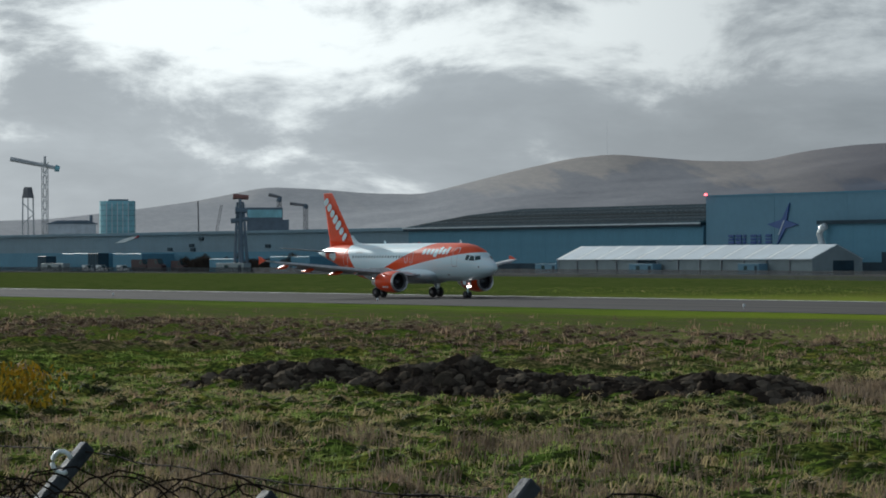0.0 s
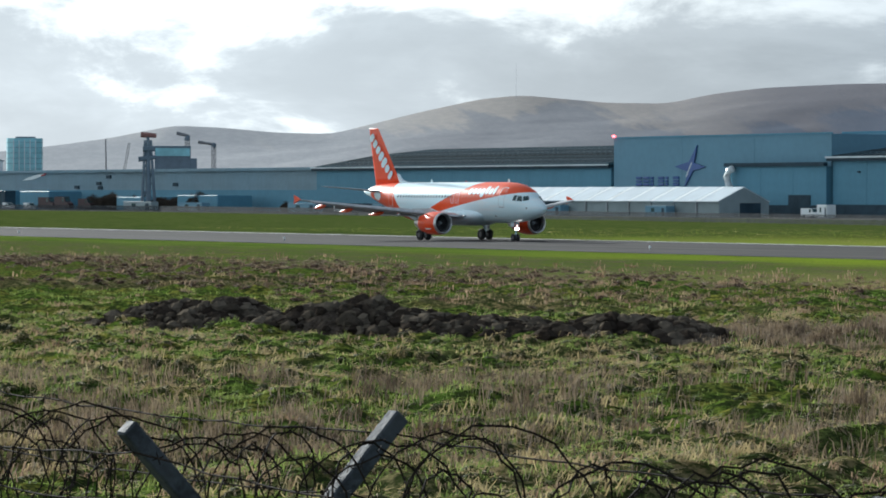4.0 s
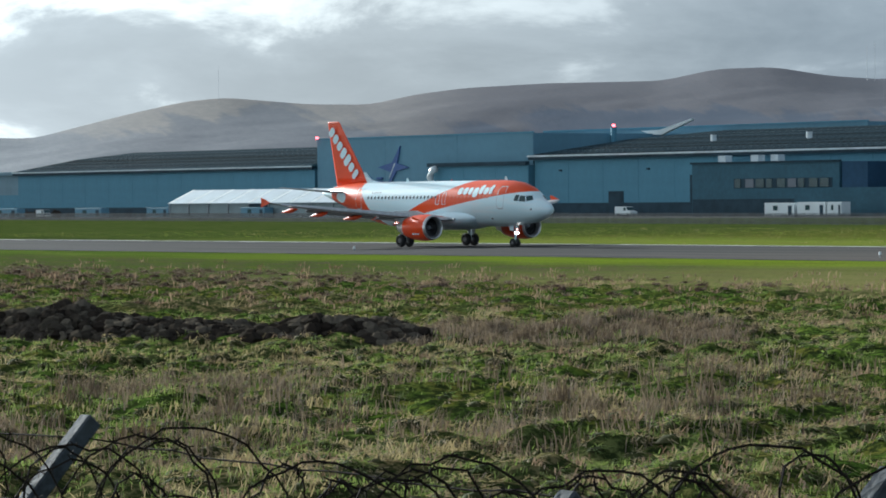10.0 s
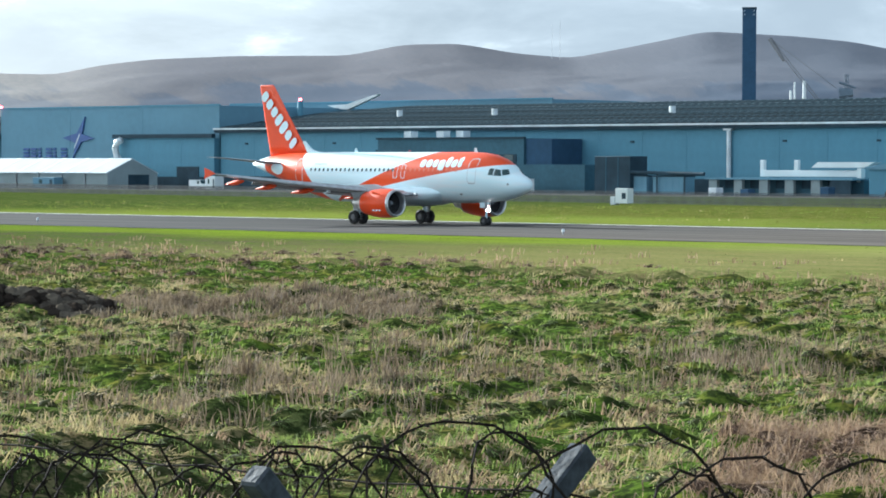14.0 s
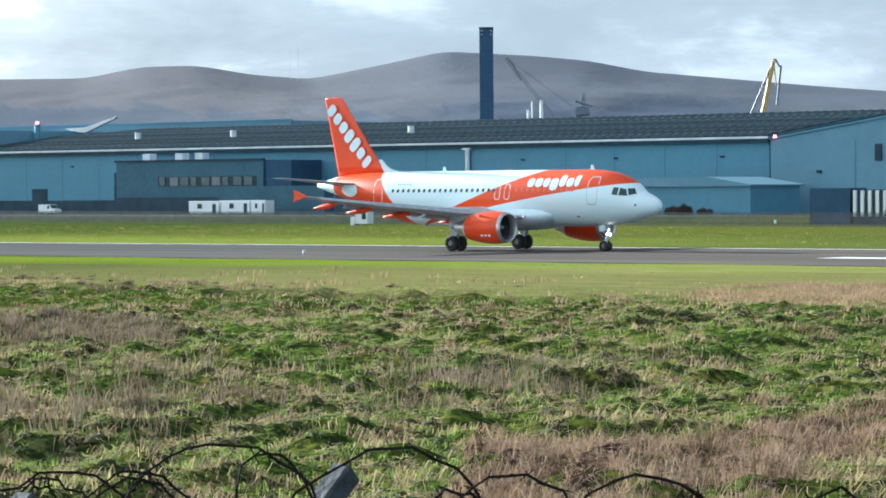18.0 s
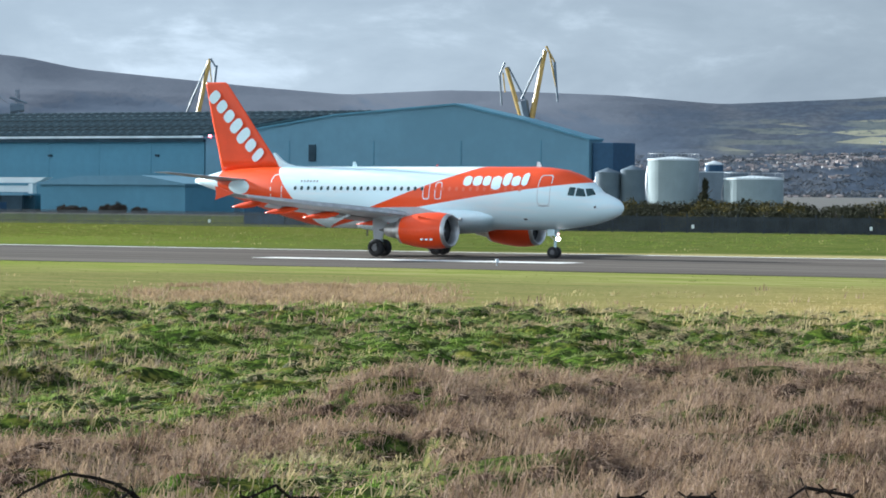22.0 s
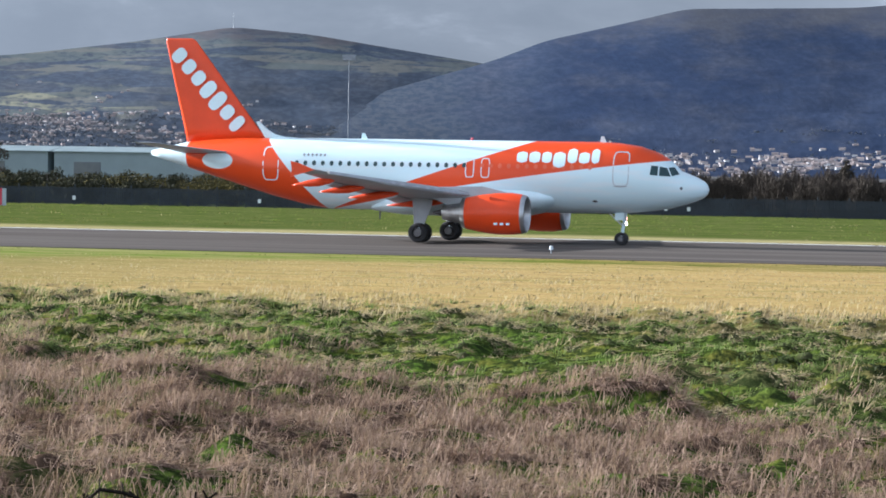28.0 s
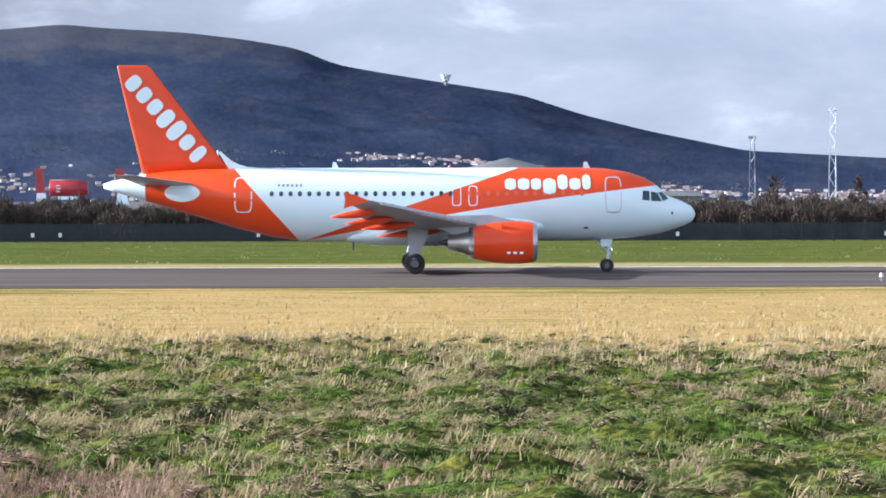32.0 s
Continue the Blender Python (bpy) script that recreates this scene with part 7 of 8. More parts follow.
for x, w in ((-420.5, 6.3), (-412.6, 8.4)):
    box_ = thing("equipment_container", pose(x, 456, 0), "blue-grey equipment container beside the loading dock", "container")
    part("body", box(0, w, 0, 2.6, 0.1, 3.5, 0.06), wall_blue_light, box_)
    part("roof", box(-0.1, w + 0.1, -0.1, 2.7, 3.5, 3.75), fascia_dark, box_)
    for k in range(1, 5):
        part("seam", box(k * w / 5, k * w / 5 + 0.08, -0.03, 0.02, 0.3, 3.4), wall_blue, box_)
annex = thing("low_annex", pose(0, 0, 0), "low blue-grey annex with a pale shallow roof", "shed")
part("wall", box(-361, -329, 457, 472, 0, 5.0), wall_blue, annex)
part("roof", prism([(-361.6, 5.0), (-361.4, 5.4), (-352, 6.6), (-338, 6.7), (-328.4, 5.3), (-328.4, 5.0)], "y", 456.3, 473), wall_blue_light, annex)
for x, z in ((-391.5, 1.5), (-383.8, 1.3), (-365, 1.8)):
    tagged(finish(box(x, x + 1.9, 448, 450, 0, z, 0.06), "bin", trim_pale if x < -390 else tower_dark), "waste bin at the yard edge", "bin")
cab = thing("power_cabinet", pose(-289, 312, 0), "white power cabinets by the fence", "cabinet")
part("body", box(0, 2.2, 0, 1.2, 0.2, 2.2, 0.04), tank_white, cab)
part("side_box", box(-0.9, -0.1, 0, 1.0, 0, 1.1, 0.04), trim_pale, cab)
part("vent", box(1.2, 1.9, -0.04, 0.02, 0.8, 1.6), fascia_dark, cab)


for x0, x1 in ((-880, -862), (-1010, -992)):
    cabin(x0, x1, 458, 2.8, tank_pale, "pale grey site cabin in the works yard")
for x, w, z in ((-983, 8.0, 6.2), (-1024, 7.0, 5.2)):
    crate = thing("dark_container", pose(x, 463, 0), "dark container in the works yard", "container")
    part("body", box(0, w, 0, 4, 0, z, 0.1), fascia_dark, crate)
    for k in (1, 2, 3):
        part("rib", box(k * w / 4, k * w / 4 + 0.2, -0.08, 0.0, 0.2, z - 0.2), office_grey, crate)
silo = thing("dark_container", pose(-427, 455, 0), "tall dark equipment container beside the offices", "container")
part("body", box(0, 9.4, 0, 5, 0, 7.4, 0.1), fascia_dark, silo)
part("rib", box(3.0, 3.2, -0.08, 0.0, 0.2, 7.2), office_grey, silo)
part("rib", box(6.2, 6.4, -0.08, 0.0, 0.2, 7.2), office_grey, silo)
bridge = thing("pipe_bridge", pose(0, 0, 0), "dark pipe bridge between container and dock", "pipe")
part("pipe", tube((-417.6, 455.4, 4.3), (-399, 455.4, 4.0), 0.35, seg=10), fascia_dark, bridge)
for x in (-411, -404):
    part("leg", tube((x, 455.4, 0), (x, 455.4, 4.1), 0.16, seg=8), fascia_dark, bridge)


# ---- runway edge lights ----
lamp_thing = thing("edge_light", pose(0, 0, -60), "small white runway edge light on a stub", "runway light", "runway edge lights")
part("stub", tube((0, 0, 0), (0, 0, 0.22), 0.04, 0.04, 8), steel_grey, lamp_thing)
part("lens", tube((0, 0, 0.2), (0, 0, 0.4), 0.12, 0.08, 10), trim_pale, lamp_thing)
for k in range(-12, 4):
    copy_thing(lamp_thing, pose(-33.3 + 60.6 * k, 161.5, 0))
for o in (*lamp_thing.children_recursive, lamp_thing):
    bpy.data.objects.remove(o)


# ---- far skyline ----
def mast(name, az, r, e0, e1, w, mat_, label, head=0.0, lattice_n=0):
    x, y, _ = bearing(az, r)
    z0, z1 = max(-0.2, rise(e0, r)), rise(e1, r)
    m = thing(name, pose(x, y, 0, 0, 0, -az), label, name.replace("_", " "))
    if lattice_n:
        bm = bmesh.new()
        for sx in (-1, 1):
            for sy in (-1, 1):
                add_tube(bm, (sx * w * 1.8, sy * w * 1.8, z0), (sx * w, sy * w, z1), w * 0.22, w * 0.18, 4)
        for i in range(lattice_n):
            a, b = z0 + (z1 - z0) * i / lattice_n, z0 + (z1 - z0) * (i + 1) / lattice_n
            s = 1 if i % 2 else -1
            add_tube(bm, (-s * w * 1.4, -w * 1.3, a), (s * w * 1.4, -w * 1.3, b), w * 0.13, seg=4)
            add_tube(bm, (w * 1.3, -s * w * 1.4, a), (w * 1.3, s * w * 1.4, b), w * 0.13, seg=4)
        part("lattice", bm, mat_, m)
    else:
        part("pole", tube((0, 0, z0), (0, 0, z1), w, w * 0.7, 8), mat_, m)
    if head:
        part("head", box(-head, head, -head * 0.4, head * 0.4, z1 - head * 0.5, z1 + head * 0.3), mat_, m)
    return m


def lattice_bar(a, b, w):
    """A square lattice girder from a to b, w to each side of its middle."""
    a, b = Vector(a), Vector(b)
    q = (b - a).to_track_quat("Z", "Y")
    corner = [q @ Vector((sx * w, sy * w, 0)) for sx, sy in ((-1, -1), (1, -1), (1, 1), (-1, 1))]
    bm = bmesh.new()
    for c in corner:
        add_tube(bm, a + c, b + c, w * 0.2, seg=4)
    n = max(4, int((b - a).length / (w * 2.6)))
    for i in range(n):
        p, t = a.lerp(b, i / n), a.lerp(b, (i + 1) / n)
        for j in range(4):
            c, d = corner[j], corner[(j + 1) % 4]
            add_tube(bm, p + (c if i % 2 else d), t + (d if i % 2 else c), w * 0.13, seg=3)
    return bm


def struts(name, label, category, r, bars, mats):
    """A far machine from bars: (bearing, height angle, bearing, height angle, thickness, material)."""
    m = thing(name, pose(0, 0, 0), label, category)
    for a0, e0, a1, e1, w, k, pname in bars:
        if pname in ("mast", "boom") and 0.5 < w <= 1.3:
            part(pname, lattice_bar(bearing(a0, r, rise(e0, r)), bearing(a1, r, rise(e1, r)), w), mats[k], m)
            continue
        part(pname, tube(bearing(a0, r, rise(e0, r)), bearing(a1, r, rise(e1, r)), w, w * 0.75, 6), mats[k], m)
    return m


# haze_ paints: distance haze is mixed into the tones of far structures
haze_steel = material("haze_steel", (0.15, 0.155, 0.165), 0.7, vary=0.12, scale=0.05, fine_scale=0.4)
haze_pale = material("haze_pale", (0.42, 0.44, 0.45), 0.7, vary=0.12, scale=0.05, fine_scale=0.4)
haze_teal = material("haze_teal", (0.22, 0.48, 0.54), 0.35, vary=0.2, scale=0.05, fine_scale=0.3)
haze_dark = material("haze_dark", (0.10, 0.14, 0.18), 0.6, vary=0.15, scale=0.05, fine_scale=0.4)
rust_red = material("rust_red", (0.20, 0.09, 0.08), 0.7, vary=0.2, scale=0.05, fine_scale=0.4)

# chimney tower
chim = thing("chimney_tower", pose(*bearing(-40.44, 1183), 0, 0, 40.44), "tall dark blue square chimney tower", "chimney")
part("shaft", box(-2.55, 2.55, -2.5, 2.5, 0, 64.2, 0.15), tower_dark, chim)
part("cap", box(-2.65, 2.65, -2.6, 2.6, 64.2, 64.9), fascia_dark, chim)
# no lamps: small unlit pale blocks that scallop the tower top
for x in (-2.0, 1.5):
    for z in (63.4, 62.0):
        part("lamp", box(x, x + 0.4, -2.7, -2.5, z, z + 0.4), trim_pale, chim)
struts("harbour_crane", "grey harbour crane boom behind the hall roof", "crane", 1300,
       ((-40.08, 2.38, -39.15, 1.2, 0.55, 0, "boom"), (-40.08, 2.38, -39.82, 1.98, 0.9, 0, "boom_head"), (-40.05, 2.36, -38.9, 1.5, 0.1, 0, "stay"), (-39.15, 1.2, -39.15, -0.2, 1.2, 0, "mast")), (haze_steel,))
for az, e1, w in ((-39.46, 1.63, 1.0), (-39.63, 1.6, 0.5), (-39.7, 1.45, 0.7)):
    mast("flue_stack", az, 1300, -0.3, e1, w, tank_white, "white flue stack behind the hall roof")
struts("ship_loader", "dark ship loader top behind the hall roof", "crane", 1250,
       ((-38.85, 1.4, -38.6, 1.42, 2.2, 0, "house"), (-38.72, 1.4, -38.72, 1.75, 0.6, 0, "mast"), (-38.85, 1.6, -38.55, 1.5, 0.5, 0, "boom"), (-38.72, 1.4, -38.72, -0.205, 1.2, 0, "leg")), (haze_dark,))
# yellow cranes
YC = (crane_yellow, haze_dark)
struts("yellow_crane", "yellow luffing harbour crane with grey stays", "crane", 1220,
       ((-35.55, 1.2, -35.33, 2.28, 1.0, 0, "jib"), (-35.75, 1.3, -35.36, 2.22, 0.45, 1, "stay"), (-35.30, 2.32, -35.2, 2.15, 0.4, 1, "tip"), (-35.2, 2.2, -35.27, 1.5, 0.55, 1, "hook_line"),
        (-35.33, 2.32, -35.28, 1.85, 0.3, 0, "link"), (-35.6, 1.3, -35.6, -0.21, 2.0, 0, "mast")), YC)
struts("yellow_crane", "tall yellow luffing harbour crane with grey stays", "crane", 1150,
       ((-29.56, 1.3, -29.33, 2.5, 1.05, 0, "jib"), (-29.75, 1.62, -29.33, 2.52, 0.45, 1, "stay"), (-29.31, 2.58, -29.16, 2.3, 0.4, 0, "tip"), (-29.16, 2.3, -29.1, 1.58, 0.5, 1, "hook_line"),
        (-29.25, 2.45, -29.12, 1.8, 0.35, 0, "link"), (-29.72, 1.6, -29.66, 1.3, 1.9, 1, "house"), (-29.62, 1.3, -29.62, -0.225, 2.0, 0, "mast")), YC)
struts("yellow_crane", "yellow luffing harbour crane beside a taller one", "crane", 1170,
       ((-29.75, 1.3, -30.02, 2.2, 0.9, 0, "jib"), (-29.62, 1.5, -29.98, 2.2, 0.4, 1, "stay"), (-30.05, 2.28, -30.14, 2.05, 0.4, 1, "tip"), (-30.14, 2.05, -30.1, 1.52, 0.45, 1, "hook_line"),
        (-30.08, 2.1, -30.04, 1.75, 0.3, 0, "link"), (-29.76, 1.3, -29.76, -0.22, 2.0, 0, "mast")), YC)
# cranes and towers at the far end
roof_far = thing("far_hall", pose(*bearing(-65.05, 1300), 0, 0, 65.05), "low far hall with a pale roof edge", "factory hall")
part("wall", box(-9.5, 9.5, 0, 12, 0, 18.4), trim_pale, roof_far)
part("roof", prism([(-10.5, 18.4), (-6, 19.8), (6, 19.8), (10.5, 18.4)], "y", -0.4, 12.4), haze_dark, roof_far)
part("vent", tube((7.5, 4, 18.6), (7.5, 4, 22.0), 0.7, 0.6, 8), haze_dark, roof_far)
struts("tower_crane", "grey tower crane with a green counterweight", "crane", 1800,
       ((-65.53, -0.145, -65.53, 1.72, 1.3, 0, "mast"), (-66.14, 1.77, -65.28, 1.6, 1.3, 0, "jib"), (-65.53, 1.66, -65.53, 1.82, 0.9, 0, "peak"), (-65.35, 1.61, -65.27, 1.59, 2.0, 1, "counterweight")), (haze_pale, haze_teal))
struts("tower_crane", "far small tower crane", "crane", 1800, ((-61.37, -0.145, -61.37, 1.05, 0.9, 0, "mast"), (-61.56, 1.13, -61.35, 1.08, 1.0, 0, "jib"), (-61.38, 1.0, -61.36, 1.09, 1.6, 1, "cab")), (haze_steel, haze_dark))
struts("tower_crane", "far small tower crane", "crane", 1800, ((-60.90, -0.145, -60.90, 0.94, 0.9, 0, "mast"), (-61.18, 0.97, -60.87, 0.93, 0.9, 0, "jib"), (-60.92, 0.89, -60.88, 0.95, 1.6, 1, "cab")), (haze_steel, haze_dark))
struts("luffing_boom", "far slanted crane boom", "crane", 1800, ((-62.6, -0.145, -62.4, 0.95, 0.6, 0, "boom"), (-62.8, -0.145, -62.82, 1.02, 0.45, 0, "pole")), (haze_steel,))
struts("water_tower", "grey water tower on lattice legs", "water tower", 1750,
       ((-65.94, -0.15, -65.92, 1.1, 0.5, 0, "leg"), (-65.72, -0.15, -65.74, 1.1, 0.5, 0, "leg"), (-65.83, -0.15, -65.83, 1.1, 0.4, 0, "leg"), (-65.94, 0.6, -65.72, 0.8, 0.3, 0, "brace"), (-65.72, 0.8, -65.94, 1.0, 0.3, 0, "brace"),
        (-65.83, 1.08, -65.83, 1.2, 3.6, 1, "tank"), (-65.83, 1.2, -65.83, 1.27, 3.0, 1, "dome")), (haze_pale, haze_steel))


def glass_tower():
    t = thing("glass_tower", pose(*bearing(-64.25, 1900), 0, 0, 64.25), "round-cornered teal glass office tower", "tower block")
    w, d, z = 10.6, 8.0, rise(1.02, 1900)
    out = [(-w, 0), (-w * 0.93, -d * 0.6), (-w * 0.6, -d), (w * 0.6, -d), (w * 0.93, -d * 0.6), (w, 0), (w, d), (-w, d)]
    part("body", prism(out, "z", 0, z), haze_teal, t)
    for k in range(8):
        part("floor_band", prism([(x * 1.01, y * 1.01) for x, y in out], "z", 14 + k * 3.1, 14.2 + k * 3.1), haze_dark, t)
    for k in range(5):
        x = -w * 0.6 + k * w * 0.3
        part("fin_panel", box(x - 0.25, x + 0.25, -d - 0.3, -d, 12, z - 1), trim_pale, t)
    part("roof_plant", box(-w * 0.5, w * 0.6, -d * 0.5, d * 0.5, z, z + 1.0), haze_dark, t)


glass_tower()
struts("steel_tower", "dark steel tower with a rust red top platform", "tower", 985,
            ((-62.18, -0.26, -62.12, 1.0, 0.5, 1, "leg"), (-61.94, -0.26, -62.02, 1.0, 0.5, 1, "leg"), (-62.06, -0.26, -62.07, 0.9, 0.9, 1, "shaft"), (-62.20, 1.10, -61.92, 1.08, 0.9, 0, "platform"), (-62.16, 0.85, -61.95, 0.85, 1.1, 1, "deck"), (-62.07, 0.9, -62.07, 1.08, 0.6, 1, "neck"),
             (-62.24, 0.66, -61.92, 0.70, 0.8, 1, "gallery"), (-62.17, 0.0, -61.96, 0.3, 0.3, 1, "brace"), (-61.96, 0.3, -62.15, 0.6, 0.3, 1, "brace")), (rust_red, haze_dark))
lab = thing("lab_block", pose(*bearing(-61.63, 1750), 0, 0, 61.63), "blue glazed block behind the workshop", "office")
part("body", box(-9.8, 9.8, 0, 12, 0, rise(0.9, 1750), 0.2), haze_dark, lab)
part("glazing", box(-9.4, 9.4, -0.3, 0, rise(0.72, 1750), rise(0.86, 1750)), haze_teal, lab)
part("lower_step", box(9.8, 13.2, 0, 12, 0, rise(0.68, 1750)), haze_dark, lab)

for az, r, e0, e1, w in ((-55.5, 4550, 1.7, 2.4, 0.16), (-43.81, 4550, 2.0, 2.7, 0.22), (-43.95, 4550, 2.0, 2.62, 0.2), (-17.38, 4590, 2.4, 2.67, 0.5)):
    mast("radio_mast", az, r, e0, e1, w, haze_pale, "thin radio mast on the hilltop")
mast("flood_mast", -15.31, 700, -0.3, 1.93, 0.09, steel_grey, "tall thin floodlight mast", 1.4)
mast("flood_mast", 8.74, 600, -0.3, 1.52, 0.42, trim_pale, "pale lattice light tower", 0.75, 9)
mast("flood_mast", 7.32, 600, -0.3, 1.02, 0.36, steel_grey, "dark lattice light tower", 0.7, 8)
dish = thing("radar_dome", pose(*bearing(1.86, 3950)), "small radar frame on the hill crest", "radar")
part("frame", tube((0, 0, rise(1.9, 3950)), (0, 0, rise(2.05, 3950)), 2.2, 2.2, 8), haze_steel, dish)
part("bowl", tube((0, 0, rise(2.04, 3950)), (0, 0, rise(2.15, 3950)), 4.0, 7.0, 12), trim_pale, dish)


# ---- town at the foot of the hills ----
def hill_top_z(x, y):
    az, r = np.degrees(np.arctan2(x, y)), np.hypot(x, y)
    a = np.where(r > FAR_HILL[0], hill_height(LEFT_RIDGE, *FAR_HILL, az, r), 0)
    b = np.where((r > CAVE_HILL[0]) & (az > -24), hill_height(CAVE_RIDGE, *CAVE_HILL, az, r), 0)
    return np.maximum(np.maximum(a, b), 0)


def town():
    rng = np.random.RandomState(77)
    spots = []
    for az, r, n, sa, sr in ((-27, 3050, 260, 1.6, 260), (-24, 3120, 300, 1.6, 320), (-21, 3200, 260, 1.6, 380), (-18, 3150, 190, 1.5, 380), (-14, 2750, 120, 1.6, 150), (-16.4, 3050, 60, 1.0, 30),
                             (-10.5, 2560, 260, 1.2, 140), (-7, 2530, 150, 1.5, 130), (-3, 2500, 60, 1.5, 110), (0.5, 2540, 60, 1.2, 120), (2.5, 2920, 110, 1.1, 60), (0.9, 2860, 60, 0.5, 60), (3.9, 2840, 90, 0.6, 70), (6, 2520, 120, 1.2, 110), (9, 2480, 110, 1.3, 100),
                             (-25.5, 3480, 40, 1.5, 160), (-22, 3520, 60, 1.6, 200), (-19, 3560, 50, 1.6, 200), (-20.5, 3380, 60, 1.4, 120),
                             (-59, 3250, 50, 0.9, 120), (-57.8, 3050, 40, 0.8, 90), (-31, 2900, 60, 1.0, 90)):
        a = rng.normal(az, sa * 0.6, n)
        d = rng.normal(r, sr * 0.6, n)
        d = np.round(d / 34) * 34 + rng.normal(0, 3, n)
        spots.append(np.stack([d * np.sin(np.radians(a)), d * np.cos(np.radians(a))], 1))
    p = np.concatenate(spots)
    p = np.concatenate([p + rng.normal(0, s_, p.shape) for s_ in (2, 18)])
    p = p[field_noise(p[:, 0], p[:, 1], 120, 78) * 0.6 + field_noise(p[:, 0], p[:, 1], 45, 79) * 0.4 > 0.42]
    n = len(p)
    z = hill_top_z(p[:, 0], p[:, 1])
    w, d, h = rng.uniform(1.0, 2.9, n), rng.uniform(1.0, 1.7, n), rng.uniform(0.9, 2.0, n)
    turn = rng.normal(0, 0.35, n) - np.arctan2(p[:, 0], p[:, 1])
    c, s = np.cos(turn), np.sin(turn)
    def place(lx, ly, lz):
        return np.stack([p[:, 0] + lx * c - ly * s, p[:, 1] + lx * s + ly * c, z + lz], 1)
    walls = np.stack([place(sx * w, sy * d, k) for k in (np.full(n, -4.0), h) for sx, sy in ((-1, -1), (1, -1), (1, 1), (-1, 1))], 1).reshape(-1, 3)
    o = np.arange(n)[:, None] * 8
    faces = np.concatenate([o + q for q in ([0, 1, 5, 4], [1, 2, 6, 5], [2, 3, 7, 6], [3, 0, 4, 7], [4, 5, 6, 7])], 1).reshape(-1, 4)
    wall_mat = random_material("house_walls", ((0.39, 0.375, 0.38), (0.31, 0.25, 0.24), (0.52, 0.51, 0.52), (0.28, 0.225, 0.22), (0.35, 0.32, 0.32), (0.66, 0.67, 0.68)))
    tagged(new("town_houses", mesh_from("town_houses", walls, faces, wall_mat)), "rows of small pale and brick houses on the hill foot", "houses", kind="stuff")
    rise_ = rng.uniform(0.4, 0.9, n)
    roof = np.stack([place(sx * w * 1.05, sy * d * 1.1, h) for sx, sy in ((-1, -1), (1, -1), (1, 1), (-1, 1))] + [place(-w * 1.05, 0 * d, h + rise_), place(w * 1.05, 0 * d, h + rise_)], 1).reshape(-1, 3)
    o = np.arange(n)[:, None] * 6
    tri = np.concatenate([o + q for q in ([0, 1, 5], [0, 5, 4], [2, 3, 4], [2, 4, 5], [1, 2, 5], [3, 0, 4])], 1).reshape(-1, 3)
    roof_mat = random_material("house_roofs", ((0.24, 0.22, 0.23), (0.31, 0.25, 0.235), (0.36, 0.29, 0.27), (0.23, 0.225, 0.24)))
    tagged(new("town_roofs", mesh_from("town_roofs", roof, tri, roof_mat)), "slate and tile roofs of the town houses", "roofs", kind="stuff")
    # trees between the houses and over the wooded slope, distance haze in their tone
    m = 2600
    a = np.where(rng.uniform(0, 1, m) < 0.96, rng.uniform(-32, -15.5, m), rng.uniform(-11, 12, m))
    d = np.where(a < -13, rng.uniform(2700, 3500, m), rng.uniform(2330, 2900, m))
    x, y = d * np.sin(np.radians(a)), d * np.cos(np.radians(a))
    zz = hill_top_z(x, y)
    k = 34
    vs = rng.normal(0, 1, (m, k, 3, 3)) * np.array([0.8, 0.6, 0.6]) + rng.normal(0, 1, (m, k, 1, 3)) * np.array([3.6, 2.2, 1.1])
    vs += np.stack([x, y, zz + 1.2], 1)[:, None, None, :]
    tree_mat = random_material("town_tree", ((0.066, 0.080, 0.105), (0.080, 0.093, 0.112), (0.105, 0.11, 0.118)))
    tagged(new("town_trees", mesh_from("town_trees", vs.reshape(-1, 3), np.arange(m * k * 3).reshape(-1, 3), tree_mat)), "trees among the houses on the hill foot, toned blue-grey for haze", "trees", kind="stuff")


town()


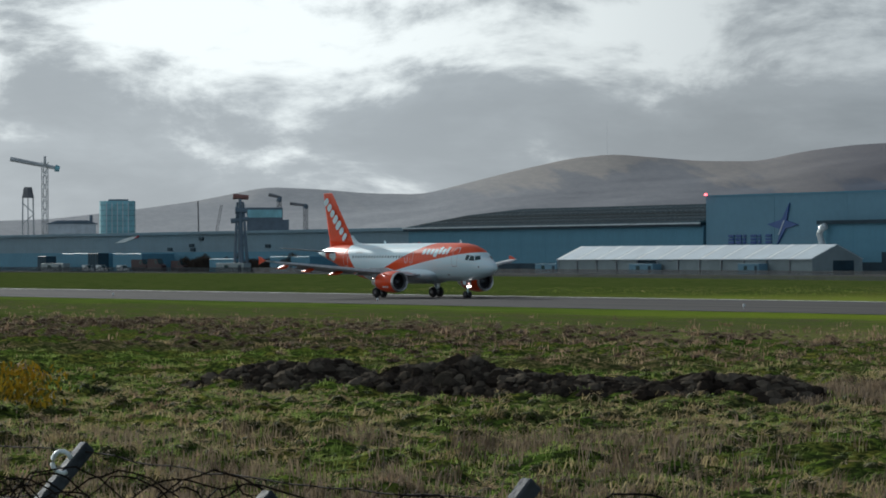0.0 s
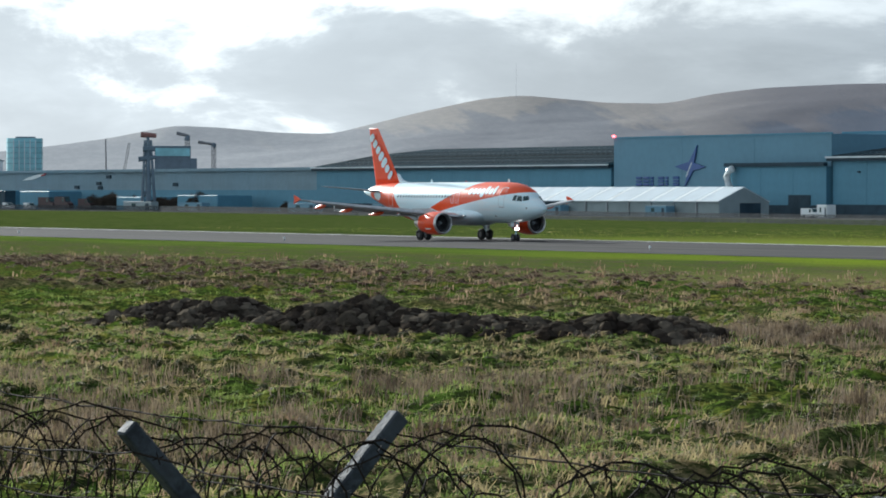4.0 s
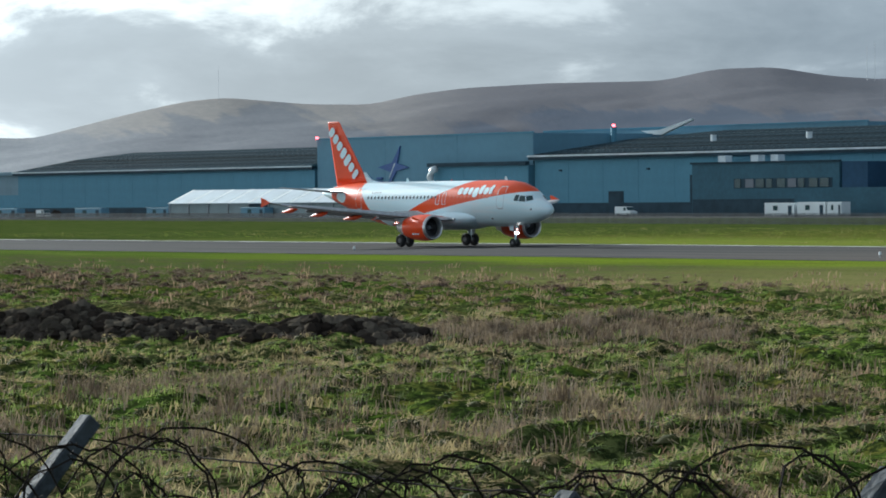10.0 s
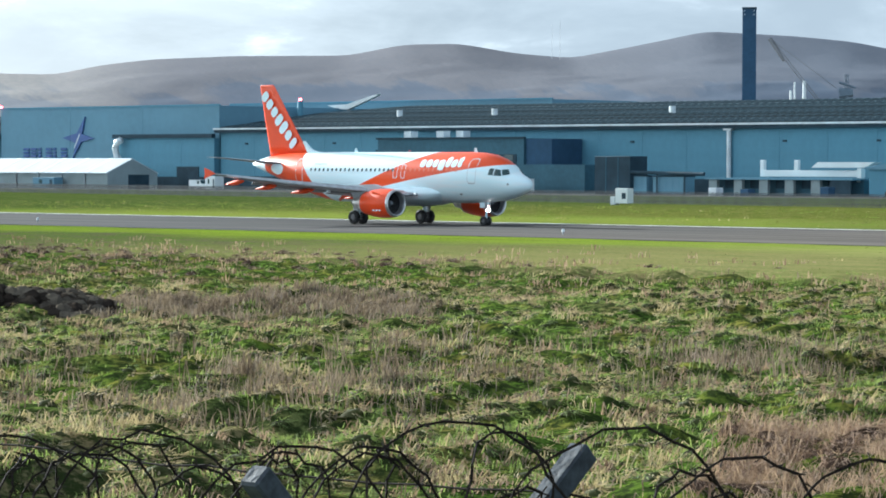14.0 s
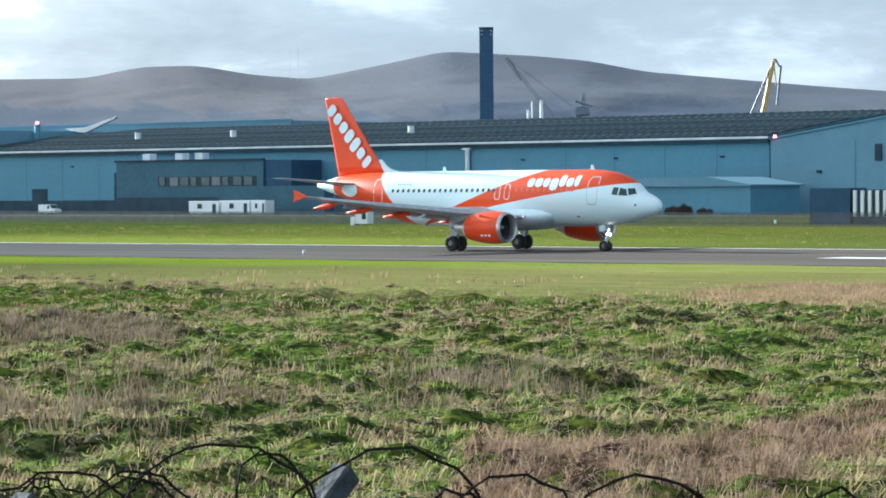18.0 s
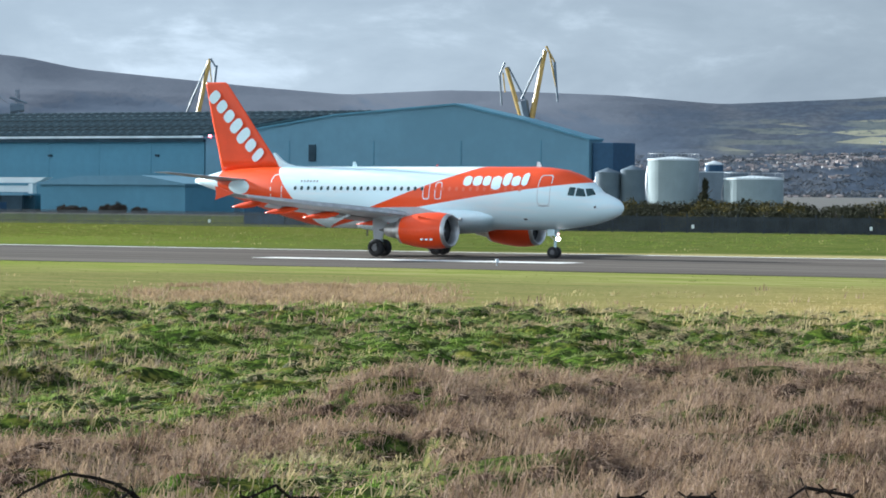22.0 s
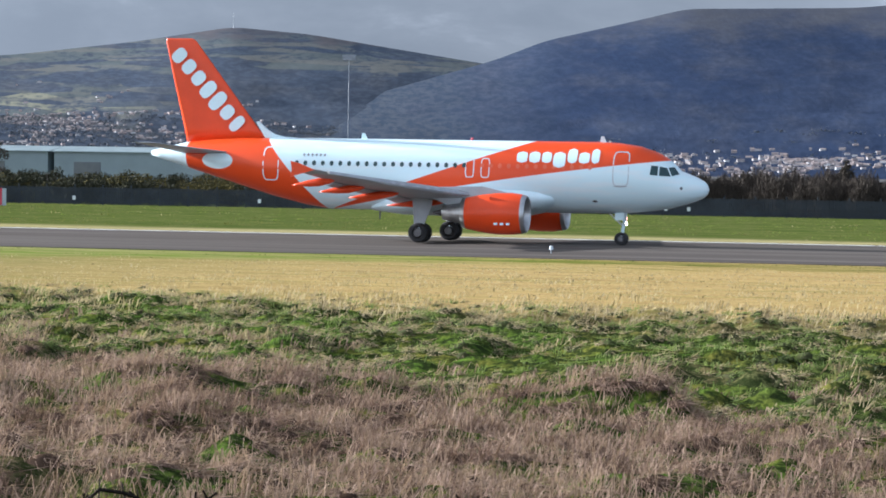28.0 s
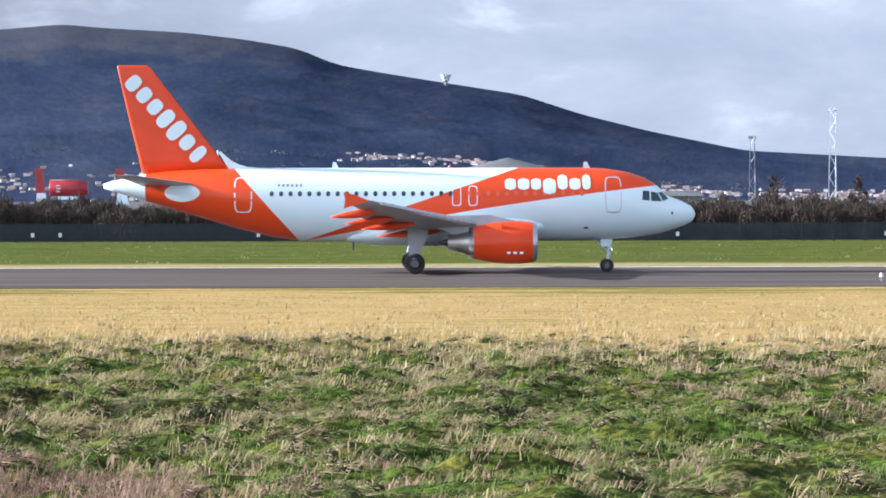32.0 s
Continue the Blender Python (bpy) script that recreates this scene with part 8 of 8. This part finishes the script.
# ---- what moves ----
ROLL = (
    (0, -291.82, 4.20), (0.5, -288.79, 2.61), (1, -285.66, 1.57), (1.5, -282.33, 1.02), (2, -279.19, 0.55), (2.5, -275.92, 0.06),
    (3, -272.34, 0.00), (5.5, -253.95, 0.00), (6, -250.14, 0.00), (6.5, -246.38, 0.00), (7, -242.68, 0.00), (7.5, -238.77, 0.00),
    (8, -234.81, 0.00), (8.5, -230.75, 0.00), (9, -226.82, 0.00), (9.5, -222.84, 0.00), (10, -218.77, 0.00), (10.5, -214.45, 0.00),
    (11, -210.06, 0.00), (11.5, -205.66, 0.00), (12, -201.42, 0.00), (12.5, -196.91, 0.00), (13, -192.21, 0.00), (13.5, -187.59, 0.00),
    (14, -182.89, 0.00), (14.5, -178.29, 0.00), (15, -173.43, 0.00), (15.5, -168.54, 0.00), (17.5, -149.13, 0.00), (18, -144.02, 0.00),
    (18.5, -138.86, 0.00), (19, -133.61, 0.00), (19.5, -128.68, 0.00), (20, -123.28, 0.00), (20.5, -117.73, 0.00), (21, -112.13, 0.00),
    (21.5, -106.70, 0.00), (22, -101.59, 0.00), (22.5, -96.16, 0.00), (23, -90.53, 0.00), (23.5, -84.92, 0.00), (24, -79.32, 0.00),
    (24.5, -73.99, 0.00), (25, -68.28, 0.00), (25.5, -62.57, 0.00), (26, -56.76, 0.00), (26.5, -50.89, 0.00), (28.5, -27.39, 0.00),
    (29, -21.32, 0.00), (29.5, -15.63, 0.00), (30, -9.42, 0.00), (30.5, -3.22, 0.00), (31, 2.96, 0.00), (31.5, 9.20, 0.00),
    (32, 15.05, 0.00))


def motions():
    walk(airliner, [(t, pose(x, LINE_Y, 0, 0, 0, a)) for t, x, a in ROLL])
    ts, xs = [r[0] for r in ROLL], [r[1] for r in ROLL]
    for wheel, r in airliner_wheels:
        home = wheel.location.copy()
        gap = 1 if r < 0.5 else 2
        rows = []
        for f in range(0, 961, gap):
            x = float(np.interp(f / FPS, ts, xs))
            rows.append((f / FPS, pose(*home) @ pose(0, 0, 0, 0, math.degrees((x - xs[0]) / r) % 360.0, 0)))
        walk(wheel, rows)


motions()
